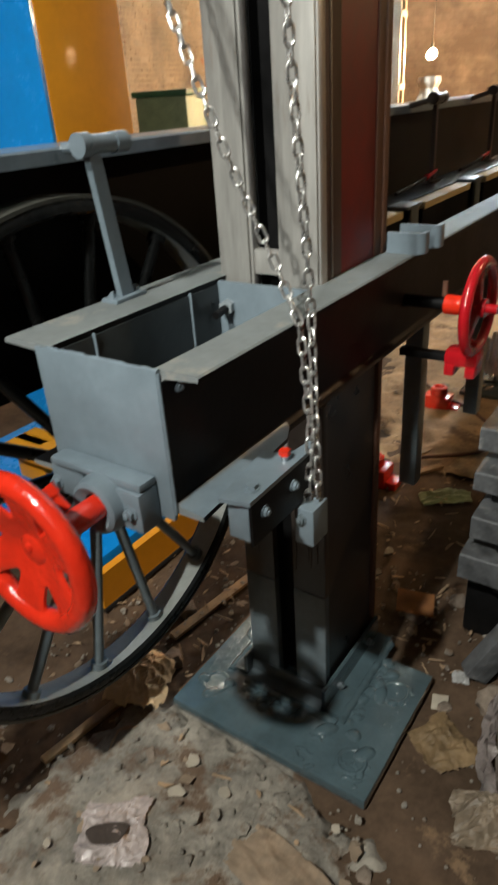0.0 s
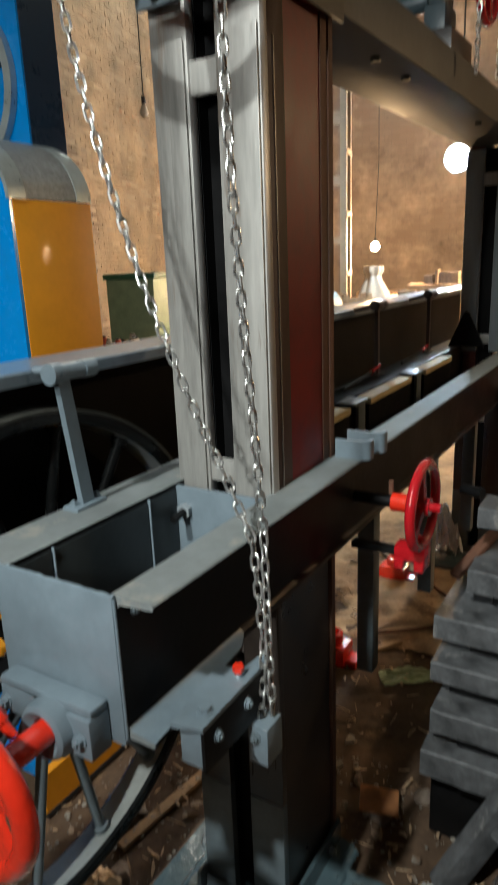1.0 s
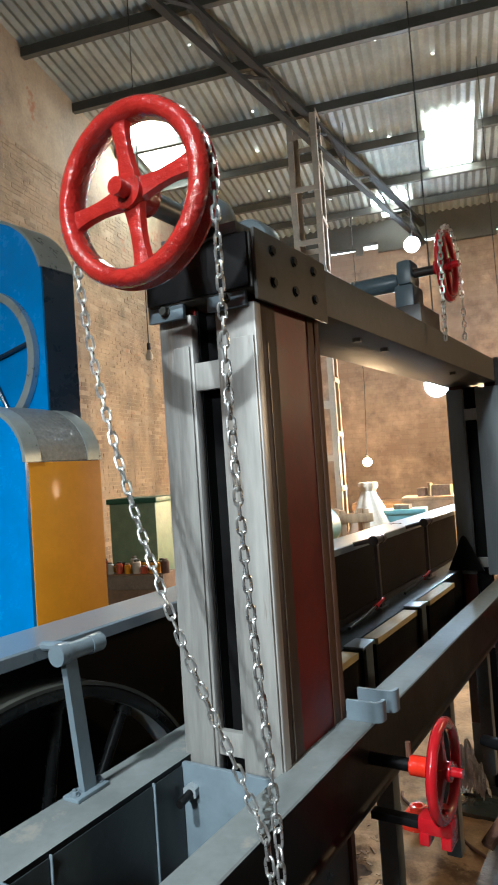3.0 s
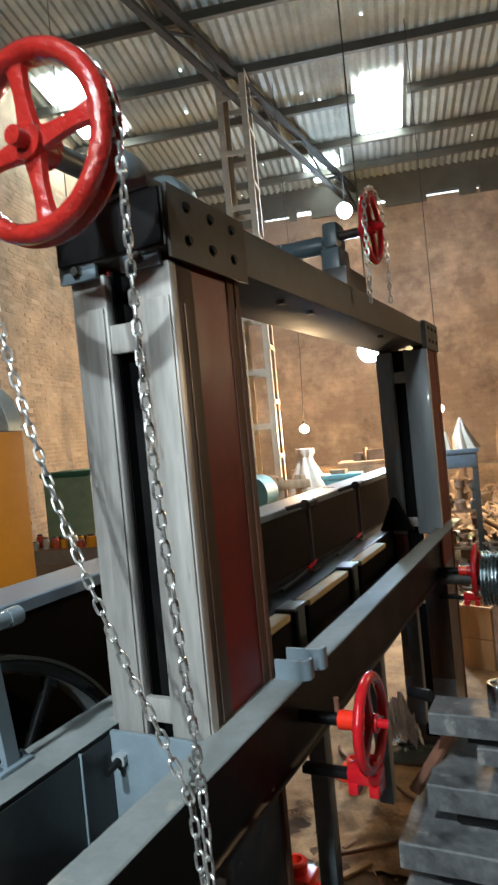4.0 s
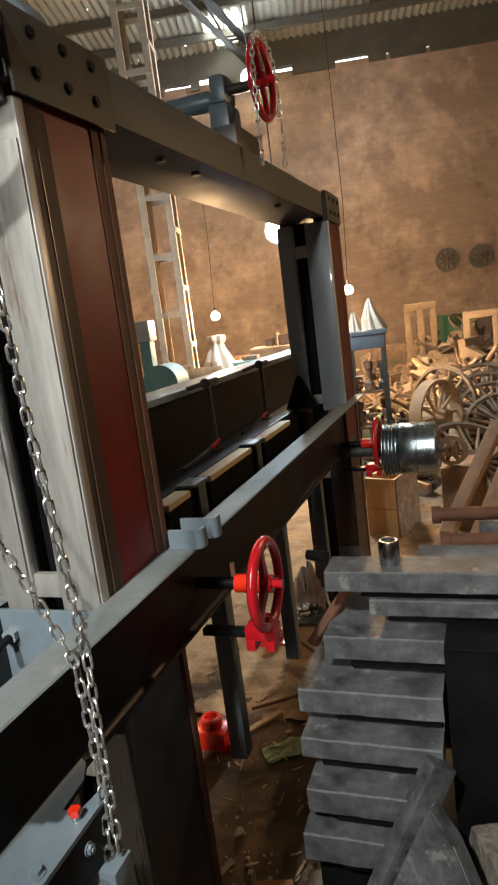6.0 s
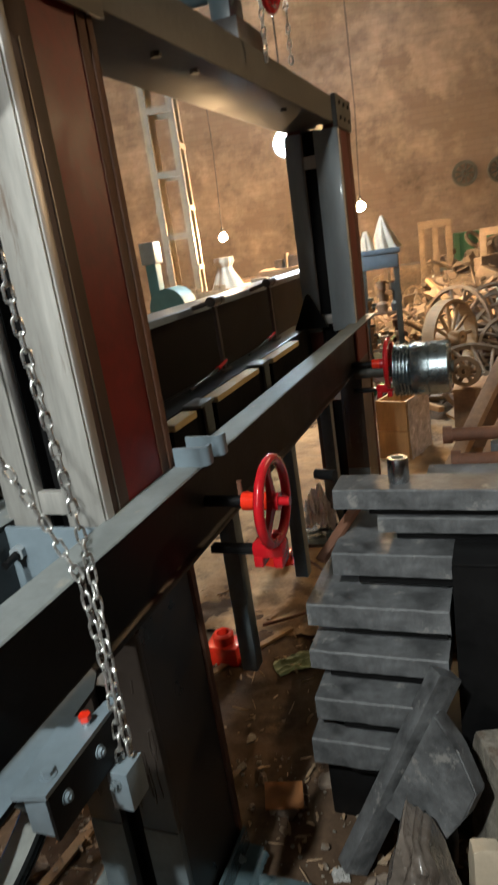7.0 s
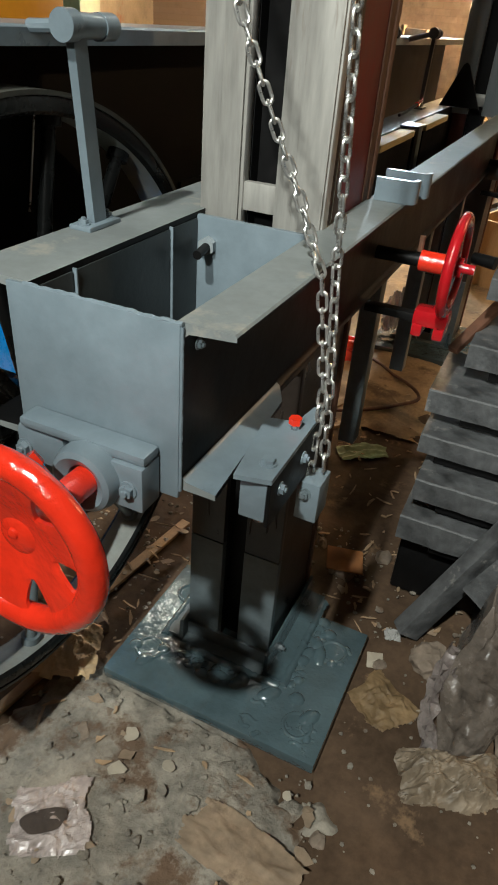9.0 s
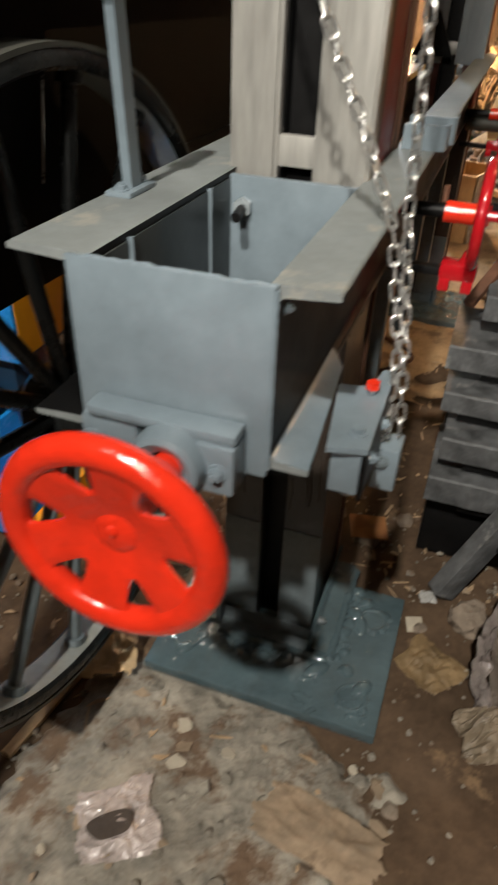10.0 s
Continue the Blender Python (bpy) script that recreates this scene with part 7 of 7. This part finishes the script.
# machine scrap crowded under and beside the blue bench
for k in range(70):
    x, y = hr_.uniform(-0.75, 0.75), hr_.uniform(5.9, 8.4)
    z = hr_.uniform(0.0, 0.10 + 0.12 * (y - 5.9))
    s = hr_.uniform(0.05, 0.13)
    t = thing("scrap_casting", (x, y, z), "dusty machine casting in the scrap heap", "casting", "castings in the scrap heap")
    bm = bmesh.new()
    if k % 3 == 0:
        box(bm, (0, 0, s * 0.5), (s * 2.4, s * 1.4, s), (hr_.uniform(-25, 25), hr_.uniform(-25, 25), hr_.uniform(0, 180)), 0.008)
        rod(bm, (0, 0, s * 0.4), (s * 0.8, s * 0.3, s * 1.6), s * 0.25, None, 12)
    else:
        lathe(bm, [(s * 0.3, -s * 0.9), (s, -s * 0.9), (s, -s * 0.5), (s * 0.5, -s * 0.3), (s * 0.5, s * 0.6), (s * 0.8, s * 0.7), (s * 0.8, s * 0.9), (s * 0.3, s * 0.9)], pose(0, 0, s * 0.4, hr_.uniform(0, 90), 0, hr_.uniform(0, 180)), 20)
    part("body", bm, hr_.choice((M_RUST, M_STEEL_DK, M_HEAP, M_OLDWOOD, M_STRIP, M_GREEN)), t)
# dark pile of crates, frames and castings behind the bench
pile = bmesh.new()
for k in range(300):
    x, y = hr_.uniform(-0.95, 1.6), hr_.uniform(7.2, 9.6)
    top = 0.25 + 0.42 * (y - 7.0) * (0.75 + 0.35 * math.sin(x * 3.3)) * hr_.uniform(0.55, 1.0)
    s = hr_.uniform(0.04, 0.15)
    if k % 4 == 0:
        a = V((x, y, top))
        rod(pile, a, a + V((hr_.uniform(-0.35, 0.35), hr_.uniform(-0.2, 0.2), hr_.uniform(-0.1, 0.25))), hr_.uniform(0.012, 0.03), None, 8)
    elif k % 4 == 1:
        lathe(pile, [(s * 0.75, -0.02), (s, -0.02), (s, 0.02), (s * 0.75, 0.02)], pose(x, y, top, hr_.uniform(20, 90), 0, hr_.uniform(0, 180)), 18)
    else:
        box(pile, (x, y, top - s * 0.2), (s * 2.2, s * hr_.uniform(0.5, 1.4), s * hr_.uniform(0.4, 1.4)), (hr_.uniform(-30, 30), hr_.uniform(-30, 30), hr_.uniform(0, 180)), 0.006)
    box(pile, (x, y, top * 0.45), (s * 1.6, s * 1.2, top * 0.9), (0, 0, hr_.uniform(0, 90)))
tagged(part("scrap_pile", pile, M_HEAPD, smooth=False), "dark crowded pile of old crates, rods and hoops", "scrap heap", kind="stuff")
# boxes standing further back along the far wall
for k, (x, y, w, d, h, m_) in enumerate(((-3.3, 10.2, 0.9, 0.6, 1.1, M_OLDWOOD), (-2.2, 10.4, 0.7, 0.5, 1.2, M_DUSTW), (-0.6, 10.3, 0.6, 0.5, 1.0, M_HEAPD), (0.35, 10.6, 0.5, 0.5, 1.35, M_GREEN), (1.4, 10.6, 0.9, 0.5, 1.2, M_DUSTW))):
    t = thing("crate", (x, y, 0), "dusty timber crate by the far wall", "crate", "crates by the far wall", rz=HALL)
    bm = bmesh.new()
    box2(bm, (-w / 2, -d / 2, 0), (w / 2, d / 2, h), 0.01)
    part("body", bm, m_, t)
    for z in (0.12, h - 0.08):
        bm = bmesh.new()
        box2(bm, (-w / 2 - 0.005, -d / 2 - 0.02, z - 0.04), (w / 2 + 0.005, -d / 2 - 0.0005, z + 0.04), 0.004)
        part("batten", bm, m_, t)

# ---------------------------------------------------------------- bricks of the left wall
bm = bmesh.new()
box(bm, (0, 0, 0), (0.022, 0.200, 0.047), None, 0.004)
brick_me = mesh_of("brick", bm, M_BRICKP, smooth=False)
wall_l = bpy.data.objects["wall_left"]
rest_v, rest_f = [], []
br = random.Random(2)
n_parts = 0
c8 = [(-1, -1, -1), (1, -1, -1), (1, 1, -1), (-1, 1, -1), (-1, -1, 1), (1, -1, 1), (1, 1, 1), (-1, 1, 1)]
f6 = [(0, 3, 2, 1), (4, 5, 6, 7), (0, 1, 5, 4), (1, 2, 6, 5), (2, 3, 7, 6), (3, 0, 4, 7)]
for c in range(92):
    z = 0.55 + 0.0535 * c
    for i in range(30):
        y = 3.2 + 0.211 * i + (0.105 if c % 2 else 0) + br.uniform(-0.012, 0.012)
        if br.random() < 0.10:
            continue
        out = -0.0085 + br.uniform(-0.002, 0.004)
        if 8 <= i < 18 and 14 <= c < 44:
            ob = new("brick", brick_me)
            ob.parent = wall_l
            ob.matrix_local = pose(LEFT + out, y, z, br.uniform(-0.6, 0.6), 0, br.uniform(-0.8, 0.8))
            n_parts += 1
        else:
            o = len(rest_v)
            rest_v += [(LEFT + out + 0.011 * a, y + 0.100 * b, z + 0.0235 * d) for a, b, d in c8]
            rest_f += [tuple(o + q for q in f) for f in f6]
me = bpy.data.meshes.new("brickwork")
me.from_pydata(rest_v, [], rest_f)
me.materials.append(M_BRICKP)
ob = new("brickwork", me)
ob.parent = wall_l
tagged(ob, "courses of rough ochre bricks", kind="stuff")
